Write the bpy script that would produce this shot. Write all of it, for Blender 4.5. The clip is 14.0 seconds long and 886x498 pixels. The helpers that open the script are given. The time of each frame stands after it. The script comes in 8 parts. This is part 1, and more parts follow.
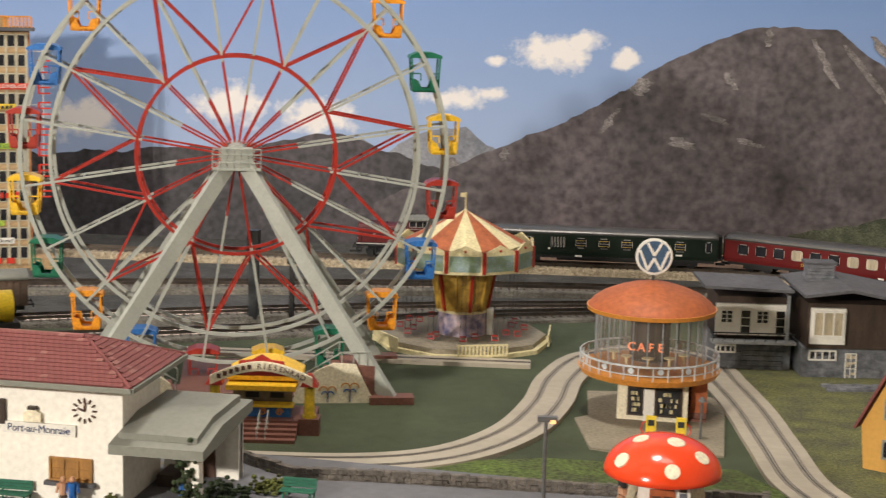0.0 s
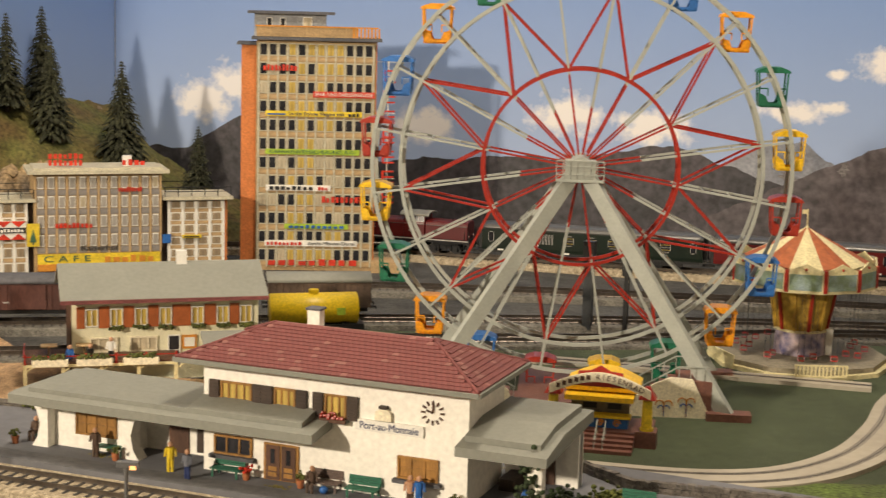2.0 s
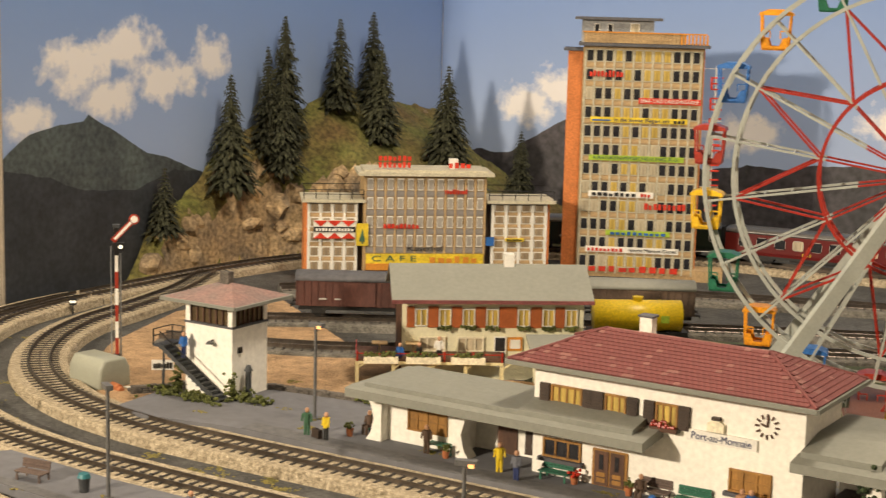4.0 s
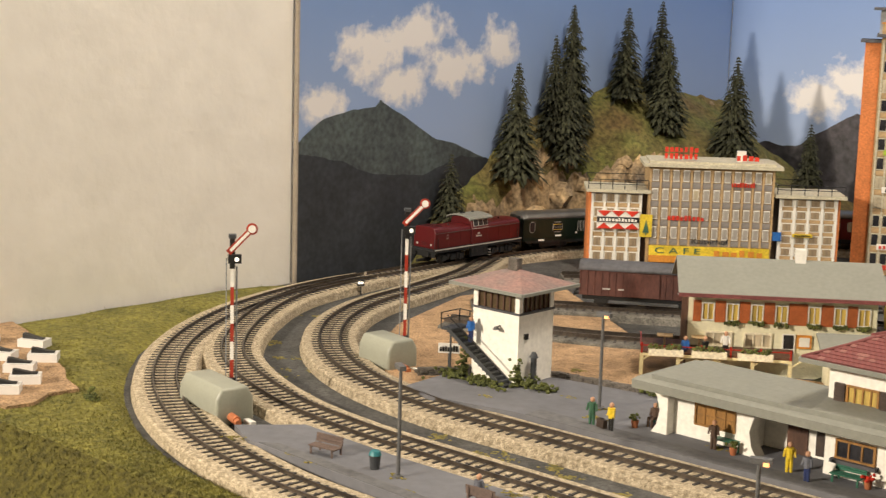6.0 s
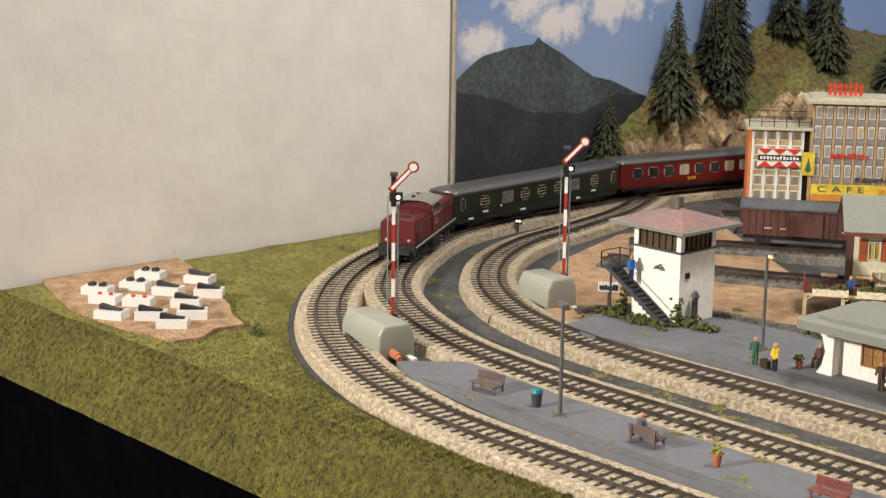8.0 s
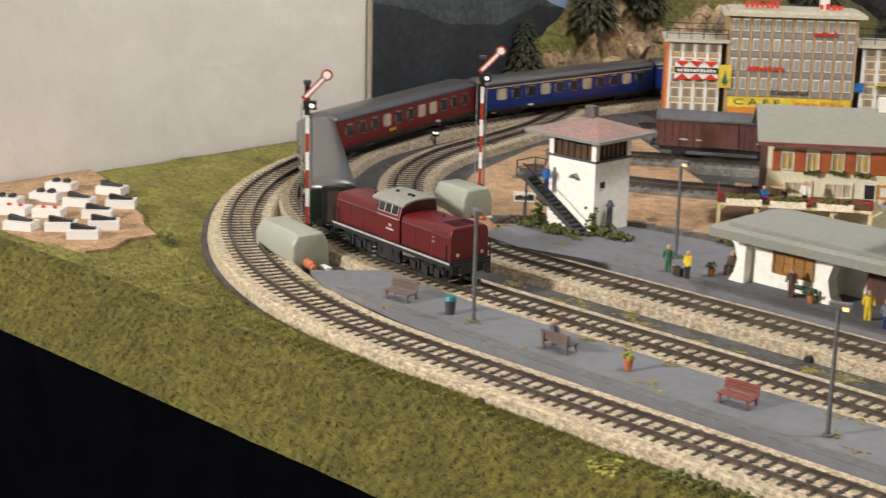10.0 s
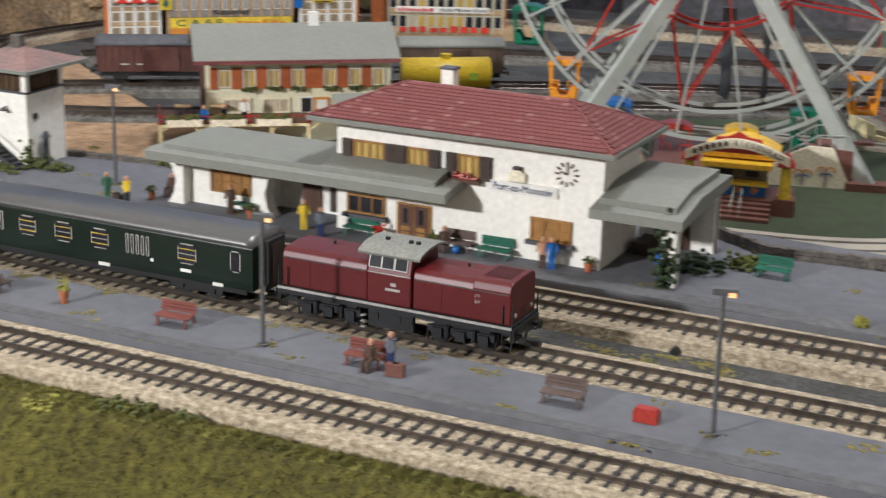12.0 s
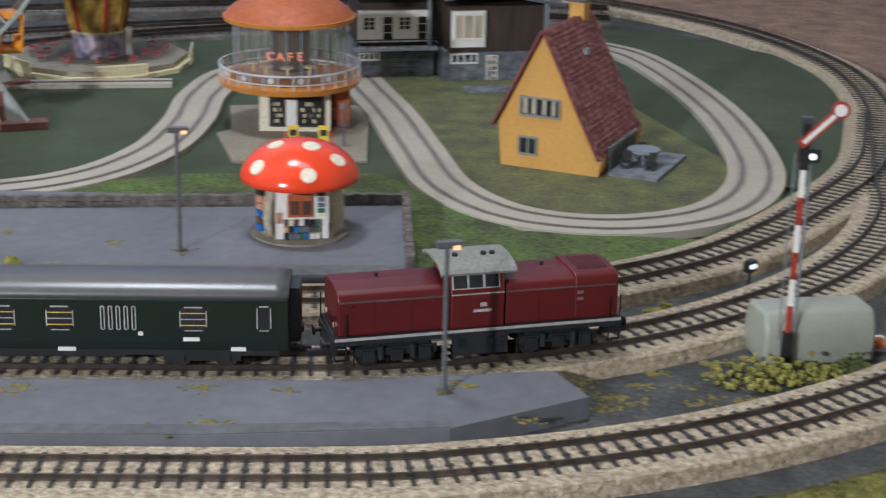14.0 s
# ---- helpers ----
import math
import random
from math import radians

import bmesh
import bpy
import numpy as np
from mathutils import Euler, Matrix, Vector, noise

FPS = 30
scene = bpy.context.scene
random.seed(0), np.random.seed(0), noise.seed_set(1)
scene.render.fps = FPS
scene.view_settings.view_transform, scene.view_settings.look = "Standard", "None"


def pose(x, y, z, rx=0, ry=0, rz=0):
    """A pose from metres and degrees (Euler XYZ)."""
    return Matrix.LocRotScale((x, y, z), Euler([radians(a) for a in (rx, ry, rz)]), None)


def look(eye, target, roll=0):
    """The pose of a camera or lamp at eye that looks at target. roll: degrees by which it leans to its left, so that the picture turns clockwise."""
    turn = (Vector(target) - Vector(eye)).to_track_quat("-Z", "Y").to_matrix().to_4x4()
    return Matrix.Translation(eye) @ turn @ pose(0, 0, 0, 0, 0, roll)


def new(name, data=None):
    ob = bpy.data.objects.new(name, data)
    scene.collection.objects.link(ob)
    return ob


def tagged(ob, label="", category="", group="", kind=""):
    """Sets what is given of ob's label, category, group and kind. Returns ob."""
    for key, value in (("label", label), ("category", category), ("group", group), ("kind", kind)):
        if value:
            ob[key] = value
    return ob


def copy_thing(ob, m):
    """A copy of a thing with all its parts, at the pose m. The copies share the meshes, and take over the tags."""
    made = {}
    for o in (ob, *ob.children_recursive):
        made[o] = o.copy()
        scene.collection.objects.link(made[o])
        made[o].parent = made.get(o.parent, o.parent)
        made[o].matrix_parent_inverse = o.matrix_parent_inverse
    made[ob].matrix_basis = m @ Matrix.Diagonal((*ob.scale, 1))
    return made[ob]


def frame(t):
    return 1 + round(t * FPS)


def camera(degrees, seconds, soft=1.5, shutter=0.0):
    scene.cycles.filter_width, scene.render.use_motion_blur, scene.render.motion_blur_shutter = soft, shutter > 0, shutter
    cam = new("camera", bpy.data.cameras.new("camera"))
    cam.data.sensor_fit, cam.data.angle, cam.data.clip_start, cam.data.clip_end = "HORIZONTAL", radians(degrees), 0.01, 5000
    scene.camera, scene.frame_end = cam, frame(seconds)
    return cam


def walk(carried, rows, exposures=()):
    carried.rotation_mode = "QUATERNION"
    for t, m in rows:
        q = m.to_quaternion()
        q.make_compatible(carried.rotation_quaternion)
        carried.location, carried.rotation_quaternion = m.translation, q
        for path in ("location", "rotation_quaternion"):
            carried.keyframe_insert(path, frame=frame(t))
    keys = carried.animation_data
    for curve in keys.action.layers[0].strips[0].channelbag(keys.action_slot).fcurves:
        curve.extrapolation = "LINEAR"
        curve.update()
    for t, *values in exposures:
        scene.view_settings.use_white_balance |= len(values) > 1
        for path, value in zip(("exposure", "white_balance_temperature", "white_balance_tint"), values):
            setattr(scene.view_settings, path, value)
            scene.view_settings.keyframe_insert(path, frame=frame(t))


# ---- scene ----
cam = camera(31.0, 14.0, soft=1.3, shutter=0.3)
# seconds, eye in metres, yaw, pitch, roll
ROWS = [
    (0.0, 0.0005, 0.0001, 0.2881, 10.11, -9.19, -1.54),
    (0.5, -0.0027, -0.0029, 0.2891, 13.17, -9.26, -1.52),
    (1.0, -0.0070, -0.0068, 0.2910, 16.01, -9.35, -1.56),
    (1.5, -0.0112, -0.0083, 0.2911, 18.41, -9.23, -1.59),
    (2.0, -0.0151, -0.0119, 0.2908, 21.53, -9.16, -1.53),
    (2.5, -0.0190, -0.0138, 0.2912, 24.27, -9.15, -1.48),
    (3.0, -0.0222, -0.0154, 0.2905, 26.90, -9.14, -1.42),
    (3.5, -0.0278, -0.0175, 0.2899, 29.60, -9.16, -1.44),
    (4.0, -0.0321, -0.0198, 0.2900, 32.50, -9.22, -1.45),
    (4.2, -0.0341, -0.0212, 0.2894, 33.65, -9.22, -1.43),
    (6.3, -0.0443, -0.0299, 0.2888, 43.34, -9.87, -1.61),
    (6.5, -0.0441, -0.0313, 0.2864, 43.98, -9.85, -1.54),
    (7.0, -0.0485, -0.0315, 0.2827, 45.53, -10.13, -1.52),
    (7.5, -0.0512, -0.0316, 0.2841, 47.07, -10.87, -1.45),
    (7.7, -0.0504, -0.0329, 0.2888, 47.52, -11.41, -1.14),
    (9.8, -0.0487, -0.0260, 0.2788, 46.13, -14.57, -1.13),
    (10.0, -0.0476, -0.0256, 0.2796, 44.90, -14.96, -1.32),
    (10.5, -0.0435, -0.0207, 0.2780, 41.62, -15.66, -1.13),
    (11.0, -0.0390, -0.0150, 0.2773, 37.65, -16.23, -1.21),
    (11.5, -0.0300, -0.0080, 0.2766, 32.42, -16.73, -1.17),
    (12.0, -0.0223, -0.0047, 0.2772, 26.15, -17.17, -1.30),
    (12.5, -0.0140, 0.0058, 0.2733, 19.38, -17.46, -1.28),
    (13.0, -0.0037, 0.0121, 0.2698, 11.61, -17.74, -1.24),
    (13.5, 0.0085, 0.0167, 0.2699, 4.47, -18.23, -1.27),
    (14.0, 0.0219, 0.0171, 0.2711, -1.93, -18.52, -1.23),
]
walk(cam, [(t, pose(x, y, z, 90 + p, r, w)) for t, x, y, z, w, p, r in ROWS],
     [(0.0, -0.54, 6500, 10), (1.5, -0.62, 7300, 10), (4.0, -0.56, 7750, 10), (7.5, -0.48, 6350, 10), (10.0, -0.52, 6100, 10), (12.0, -0.66, 5600, 10), (14.0, -0.72, 5200, 10)])

# ---- light: standing lamp before the layout, ceiling lamp, added overhead fill, dim room ----
world = bpy.data.worlds.new("room_air")
scene.world = world
world.use_nodes = True
world.node_tree.nodes["Background"].inputs[0].default_value = (1.0, 0.9, 0.78, 1)
world.node_tree.nodes["Background"].inputs[1].default_value = 0.01
scene.view_settings.exposure = 0.0


def area_lamp(name, eye, target, size, watts, colour):
    data = bpy.data.lights.new(name, "AREA")
    data.shape, data.size, data.energy, data.color = "DISK", size, watts, colour
    ob = new(name, data)
    ob.matrix_world = look(eye, target)
    return ob


area_lamp("standing_lamp", (-1.17, -1.10, 0.74), (-0.5, 1.3, 0.08), 0.10, 70, (1.0, 0.91, 0.80))
# ceiling lamp, set back over the layout to wash the west wall
area_lamp("ceiling_lamp", (-0.20, 0.92, 1.36), (-1.0, 1.1, 0.15), 0.26, 19, (1.0, 0.925, 0.84))
# weak unseen fill, added from above to lift the far part
area_lamp("overhead_fill", (0.1, 0.75, 1.55), (-0.1, 1.2, 0.0), 0.4, 4, (1.0, 0.93, 0.86))

# ---- materials ----


def mat(name, colour, rough=0.6, metal=0.0, var=0.18, scale=60.0, bump=0.15, bump_scale=0.0, glow=None, spec=0.5, second=None, coat=0.0, stretch=None, fine=0.10, patch=0.5):
    m = bpy.data.materials.new(name)
    m.use_nodes = True
    nt = m.node_tree
    n, l = nt.nodes, nt.links
    b = n["Principled BSDF"]
    b.inputs["Roughness"].default_value = rough
    b.inputs["Metallic"].default_value = metal
    b.inputs["Specular IOR Level"].default_value = spec
    b.inputs["Coat Weight"].default_value = coat
    tc = n.new("ShaderNodeTexCoord")
    mp = n.new("ShaderNodeMapping")
    mp.inputs["Scale"].default_value = stretch or (1, 1, 1)
    l.new(tc.outputs["Object"], mp.inputs["Vector"])
    big = n.new("ShaderNodeTexNoise")
    big.inputs["Scale"].default_value, big.inputs["Detail"].default_value = scale, 5
    small = n.new("ShaderNodeTexNoise")
    small.inputs["Scale"].default_value, small.inputs["Detail"].default_value = scale * 9, 3
    for x in (big, small):
        l.new(mp.outputs[0], x.inputs["Vector"])
    ramp = n.new("ShaderNodeMapRange")
    ramp.inputs[1].default_value, ramp.inputs[2].default_value = patch - 0.2, patch + 0.2
    l.new(big.outputs[0], ramp.inputs[0])
    mix = n.new("ShaderNodeMix")
    mix.data_type = "RGBA"
    c2 = second or tuple(c * (1 - 1.6 * var) for c in colour)
    mix.inputs[6].default_value = (*[min(1, c * (1 + var * 0.6)) for c in colour], 1)
    mix.inputs[7].default_value = (*c2, 1)
    l.new(ramp.outputs[0], mix.inputs[0])
    hsv = n.new("ShaderNodeHueSaturation")
    val = n.new("ShaderNodeMapRange")
    val.inputs[1].default_value, val.inputs[2].default_value = 0.3, 0.7
    val.inputs[3].default_value, val.inputs[4].default_value = 1 - fine * 2, 1 + fine * 2
    l.new(small.outputs[0], val.inputs[0])
    info = n.new("ShaderNodeObjectInfo")
    rnd = n.new("ShaderNodeMapRange")
    rnd.inputs[3].default_value, rnd.inputs[4].default_value = 1 - var * 0.35, 1 + var * 0.35
    l.new(info.outputs["Random"], rnd.inputs[0])
    mul = n.new("ShaderNodeMath")
    mul.operation = "MULTIPLY"
    l.new(val.outputs[0], mul.inputs[0])
    l.new(rnd.outputs[0], mul.inputs[1])
    l.new(mix.outputs[2], hsv.inputs["Color"])
    l.new(mul.outputs[0], hsv.inputs["Value"])
    l.new(hsv.outputs[0], b.inputs["Base Color"])
    if bump > 0:
        bn = n.new("ShaderNodeBump")
        bn.inputs["Strength"].default_value, bn.inputs["Distance"].default_value = bump, 0.002
        bt = n.new("ShaderNodeTexNoise")
        bt.inputs["Scale"].default_value, bt.inputs["Detail"].default_value = bump_scale or scale * 6, 4
        l.new(mp.outputs[0], bt.inputs["Vector"])
        l.new(bt.outputs[0], bn.inputs["Height"])
        l.new(bn.outputs[0], b.inputs["Normal"])
    if glow:
        b.inputs["Emission Color"].default_value = (*glow[:3], 1)
        b.inputs["Emission Strength"].default_value = glow[3]
    return m


def clear_glass(name, tint=(0.9, 0.95, 0.95), alpha=0.25):
    m = mat(name, tint, 0.08, var=0.05, bump=0)
    m.node_tree.nodes["Principled BSDF"].inputs["Alpha"].default_value = alpha
    return m


M = dict(
    wood_base=mat("plywood_grey", (0.07, 0.07, 0.065), 0.85, scale=25, var=0.3, bump=0.4, bump_scale=500),
    felt=mat("green_felt", (0.052, 0.068, 0.035), 0.95, scale=12, var=0.22, bump=0.3, bump_scale=1500, fine=0.05),
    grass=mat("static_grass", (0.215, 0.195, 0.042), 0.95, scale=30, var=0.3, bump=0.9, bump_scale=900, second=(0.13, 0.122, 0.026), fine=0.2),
    # browner than the lawn, with the steep bank's shade put into the colour
    grass_bank_shaded=mat("bank_grass_shaded", (0.100, 0.089, 0.013), 0.95, scale=26, var=0.25, bump=0.9, bump_scale=900, second=(0.075, 0.065, 0.010), fine=0.22),
    garden=mat("garden_moss", (0.125, 0.130, 0.045), 0.95, scale=55, var=0.3, bump=0.9, bump_scale=900, second=(0.075, 0.078, 0.045), fine=0.25),
    pane_tan=mat("tan_blind_pane", (0.33, 0.25, 0.16), 0.5, var=0.25, scale=200, bump=0, stretch=(1, 1, 0.1)),
    pane_white=mat("net_curtain_pane", (0.40, 0.37, 0.33), 0.4, var=0.2, scale=260, bump=0, stretch=(1, 1, 0.1)),
    spandrel=mat("grey_spandrel", (0.24, 0.22, 0.205), 0.7, scale=60, var=0.1),
    loco_seam=mat("crimson_seam", (0.055, 0.004, 0.006), 0.5, bump=0),
    grass_green=mat("static_grass_green", (0.10, 0.15, 0.03), 0.95, scale=40, var=0.3, bump=0.9, bump_scale=900, second=(0.06, 0.07, 0.03), fine=0.28),
    sand=mat("cork_sand", (0.42, 0.27, 0.15), 0.95, scale=90, var=0.25, bump=0.8, bump_scale=600, fine=0.3),
    asphalt=mat("grey_asphalt", (0.148, 0.151, 0.167), 0.8, scale=14, var=0.12, bump=0.12, bump_scale=900, fine=0.05),
    asphalt_edge=mat("platform_edge", (0.13, 0.13, 0.135), 0.8, scale=20, var=0.15, bump=0.2, bump_scale=900),
    asphalt_dark=mat("dark_ballast_ground", (0.072, 0.071, 0.068), 0.9, scale=40, var=0.3, bump=0.5, bump_scale=900, second=(0.038, 0.038, 0.036), fine=0.2),
    moss=mat("yellow_moss", (0.30, 0.24, 0.06), 0.95, scale=150, bump=0.9, bump_scale=1500, second=(0.14, 0.13, 0.04), fine=0.3),
    ballast=mat("stone_ballast", (0.50, 0.42, 0.30), 0.85, scale=330, var=0.3, bump=1.0, bump_scale=420, second=(0.24, 0.19, 0.12), fine=0.35),
    ballast_grey=mat("foam_ballast_grey", (0.15, 0.14, 0.12), 0.9, scale=90, var=0.3, bump=0.7, bump_scale=500, fine=0.25),
    sleeper=mat("dark_sleeper", (0.048, 0.042, 0.037), 0.7, scale=300, var=0.3),
    rail=mat("nickel_rail", (0.16, 0.135, 0.115), 0.35, 0.85, scale=60, var=0.25, bump=0),
    rail_dark=mat("browned_rail", (0.07, 0.055, 0.05), 0.5, 0.5, scale=60),
    slot_road=mat("slot_road", (0.40, 0.36, 0.29), 0.75, scale=18, var=0.06, bump=0.05, fine=0.03),
    groove=mat("slot_groove", (0.10, 0.09, 0.08), 0.8),
    stucco=mat("white_stucco", (0.92, 0.89, 0.81), 0.9, scale=30, var=0.03, bump=0.12, bump_scale=500, fine=0.04),
    plaster=mat("room_plaster", (0.88, 0.85, 0.79), 0.9, scale=2.5, var=0.03, bump=1.0, bump_scale=34, fine=0.02),
    cream=mat("cream_plaster", (0.82, 0.78, 0.56), 0.85, scale=30, var=0.05, bump=0.3, bump_scale=500, fine=0.03),
    red_tile=mat("red_roof", (0.19, 0.055, 0.052), 0.75, scale=70, var=0.2, bump=0.2, fine=0.15),
    red_tile_pale=mat("pale_roof_tile", (0.27, 0.115, 0.10), 0.75, scale=120, var=0.25, bump=0.2),
    grey_roof=mat("grey_roof", (0.225, 0.23, 0.20), 0.8, scale=35, var=0.03, bump=0.06, fine=0.03),
    dark_roof=mat("dark_slate_roof", (0.10, 0.10, 0.11), 0.8, scale=25, var=0.15),
    wood=mat("ochre_window_wood", (0.35, 0.17, 0.04), 0.6, scale=120, var=0.25, stretch=(1, 1, 0.3)),
    brown=mat("brown_wood", (0.10, 0.045, 0.025), 0.6, scale=150, var=0.25, stretch=(1, 1, 0.2)),
    dark_brown=mat("dark_brown_timber", (0.055, 0.035, 0.025), 0.6, scale=150, var=0.25, stretch=(1, 1, 0.2)),
    orange_wood=mat("orange_shutter", (0.42, 0.11, 0.03), 0.6, scale=150, var=0.15),
    orange_wall=mat("orange_brick_wall", (0.62, 0.20, 0.06), 0.75, scale=60, var=0.1, bump=0.1),
    ochre_wall=mat("ochre_house_wall", (0.60, 0.33, 0.075), 0.8, scale=40, var=0.02, bump=0.08, fine=0.03),
    beige=mat("beige_facade", (0.47, 0.32, 0.165), 0.7, scale=50, var=0.12),
    pale_rib=mat("pale_facade_rib", (0.52, 0.48, 0.36), 0.7, scale=60, var=0.1),
    white=mat("white_paint", (0.80, 0.78, 0.72), 0.5, scale=50, var=0.05, bump=0.03, fine=0.03),
    grey_blue=mat("spandrel_grey", (0.30, 0.31, 0.32), 0.7, scale=60),
    pane_brown=mat("brown_tinted_pane", (0.11, 0.075, 0.042), 0.2, var=0.25, scale=60, bump=0),
    pane_dark=mat("dark_pane", (0.03, 0.03, 0.035), 0.15, var=0.3, scale=80, bump=0),
    pane_curtain=mat("curtain_pane", (0.55, 0.47, 0.33), 0.5, var=0.25, scale=200, bump=0, stretch=(1, 1, 0.1)),
    pane_yellow=mat("yellow_curtain_pane", (0.60, 0.42, 0.10), 0.5, var=0.3, scale=200, bump=0, stretch=(1, 1, 0.1)),
    slate_wall=mat("grey_stone_wall", (0.19, 0.20, 0.22), 0.75, scale=130, var=0.35, bump=0.5, second=(0.08, 0.085, 0.10)),
    stone=mat("field_stone", (0.16, 0.14, 0.12), 0.85, scale=170, var=0.35, bump=0.7, fine=0.2),
    rock=mat("rock_face", (0.42, 0.29, 0.15), 0.9, scale=28, var=0.35, bump=0.9, bump_scale=130, second=(0.15, 0.12, 0.09), fine=0.25),
    hill=mat("hill_grass", (0.11, 0.115, 0.03), 0.95, scale=22, var=0.3, bump=0.9, bump_scale=500, second=(0.15, 0.10, 0.04), fine=0.25),
    faded_roof=mat("faded_red_roof", (0.27, 0.15, 0.13), 0.8, scale=45, var=0.3, bump=0.3, second=(0.18, 0.15, 0.14)),
    pale_rail=mat("pale_rail", (0.55, 0.57, 0.58), 0.5, bump=0.02),
    outer_sand=mat("brown_cork_ground", (0.26, 0.17, 0.12), 0.95, scale=40, var=0.25, bump=0.6, bump_scale=600, fine=0.2),
    leaf=mat("spruce_needles", (0.040, 0.043, 0.020), 0.9, scale=150, var=0.4, fine=0.3),
    bush=mat("foam_bush", (0.10, 0.11, 0.025), 0.95, scale=200, var=0.4, fine=0.35, second=(0.05, 0.06, 0.02)),
    bush_yellow=mat("yellow_foam_bush", (0.32, 0.30, 0.06), 0.95, scale=200, var=0.4, fine=0.35),
    bush_dark=mat("dark_foam_bush", (0.035, 0.055, 0.022), 0.95, scale=200, var=0.4, fine=0.35),
    trunk=mat("bark", (0.07, 0.05, 0.035), 0.9, scale=200, var=0.3),
    fw_grey=mat("ferris_grey", (0.38, 0.40, 0.36), 0.5, scale=60, var=0.08, bump=0.03, fine=0.03),
    fw_red=mat("ferris_red", (0.36, 0.022, 0.011), 0.4, scale=60, var=0.1, bump=0.03),
    cab_yellow=mat("cabin_yellow", (0.85, 0.52, 0.03), 0.4, scale=60, var=0.06, bump=0.02),
    cab_orange=mat("cabin_orange", (0.85, 0.33, 0.02), 0.4, scale=60, var=0.06, bump=0.02),
    cab_red=mat("cabin_red", (0.38, 0.035, 0.02), 0.4, scale=60, var=0.06, bump=0.02),
    cab_blue=mat("cabin_blue", (0.03, 0.16, 0.48), 0.4, scale=60, var=0.06, bump=0.02),
    cab_green=mat("cabin_green", (0.01, 0.15, 0.08), 0.4, scale=60, var=0.06, bump=0.02),
    ivory=mat("ivory_plastic", (0.70, 0.62, 0.36), 0.5, scale=60, var=0.08, bump=0.03),
    gold=mat("gilded_panel", (0.50, 0.33, 0.06), 0.35, scale=150, var=0.4, second=(0.22, 0.12, 0.02)),
    picture=mat("painted_landscape", (0.12, 0.17, 0.08), 0.5, scale=110, var=0.5, second=(0.26, 0.34, 0.37)),
    mural=mat("flower_mural", (0.52, 0.42, 0.44), 0.6, scale=120, var=0.5, second=(0.10, 0.10, 0.22)),
    stage=mat("stage_grey", (0.26, 0.23, 0.17), 0.8, scale=40, var=0.12),
    choc=mat("brown_plastic", (0.17, 0.07, 0.05), 0.6, scale=60, var=0.1),
    terracotta=mat("rust_roof", (0.38, 0.10, 0.03), 0.6, scale=30, var=0.1, bump=0.05),
    pastel_orange=mat("orange_rim", (0.62, 0.25, 0.04), 0.5, scale=60, var=0.08),
    steel=mat("steel_grey", (0.30, 0.32, 0.34), 0.4, 0.3, scale=60, var=0.08, bump=0.02),
    lamp_grey=mat("lamp_post_grey", (0.13, 0.13, 0.13), 0.5, 0.2, scale=80, var=0.08, bump=0.02),
    black=mat("black_plastic", (0.015, 0.015, 0.015), 0.45, scale=80, var=0.2, bump=0.03),
    cloth=mat("black_cloth", (0.002, 0.002, 0.003), 1.0, scale=40, var=0.2, spec=0.0),
    bright=mat("lit_bulb", (1, 0.6, 0.3), 0.4, bump=0, glow=(1.0, 0.42, 0.14, 1.8)),
    bright_white=mat("lit_white_lens", (1, 1, 0.95), 0.4, bump=0, glow=(1.0, 0.92, 0.75, 1.6)),
    warm_lit=mat("lit_sign", (1, 0.4, 0.2), 0.4, bump=0, glow=(1.0, 0.16, 0.04, 0.8)),
    loco_red=mat("loco_crimson", (0.098, 0.006, 0.007), 0.42, scale=40, var=0.08, bump=0.015, fine=0.02),
    coach_green=mat("coach_green", (0.007, 0.015, 0.009), 0.3, scale=40, var=0.08, bump=0.01, fine=0.02),
    coach_red=mat("coach_red", (0.13, 0.010, 0.010), 0.3, scale=40, var=0.08, bump=0.01, fine=0.02),
    coach_blue=mat("coach_blue", (0.012, 0.03, 0.17), 0.3, scale=40, var=0.08, bump=0.01, fine=0.02),
    silver=mat("silver_roof", (0.135, 0.132, 0.128), 0.34, 0.5, scale=40, var=0.06, bump=0.02, fine=0.02),
    roof_tan=mat("cab_roof_grey", (0.23, 0.23, 0.20), 0.6, scale=60, var=0.02, bump=0.03),
    frame_grey=mat("frame_grey", (0.05, 0.055, 0.06), 0.5, scale=60, var=0.1, bump=0.03),
    loco_frame=mat("loco_frame_black", (0.012, 0.013, 0.015), 0.75, scale=60, var=0.15, bump=0.03),
    edge_brown=mat("pale_brown_edge", (0.42, 0.36, 0.29), 0.7, scale=80, var=0.1, bump=0.03),
    stripe=mat("pale_stripe", (0.45, 0.43, 0.40), 0.4, bump=0),
    wagon=mat("brown_wagon", (0.11, 0.04, 0.03), 0.7, scale=60, var=0.2, bump=0.1, stretch=(1, 1, 0.4)),
    old_wagon=mat("weathered_wagon", (0.10, 0.065, 0.045), 0.8, scale=40, var=0.35, bump=0.2),
    tank_yellow=mat("tank_yellow", (0.72, 0.50, 0.02), 0.4, scale=60, var=0.06, bump=0.02),
    motor_grey=mat("signal_motor_cover", (0.32, 0.33, 0.27), 0.35, scale=60, var=0.05, bump=0.02, fine=0.02),
    sig_red=mat("signal_red", (0.34, 0.035, 0.018), 0.45, bump=0.02, scale=90, var=0.1),
    mush_red=mat("glossy_red_cap", (0.78, 0.06, 0.012), 0.16, scale=60, var=0.03, bump=0, fine=0.01),
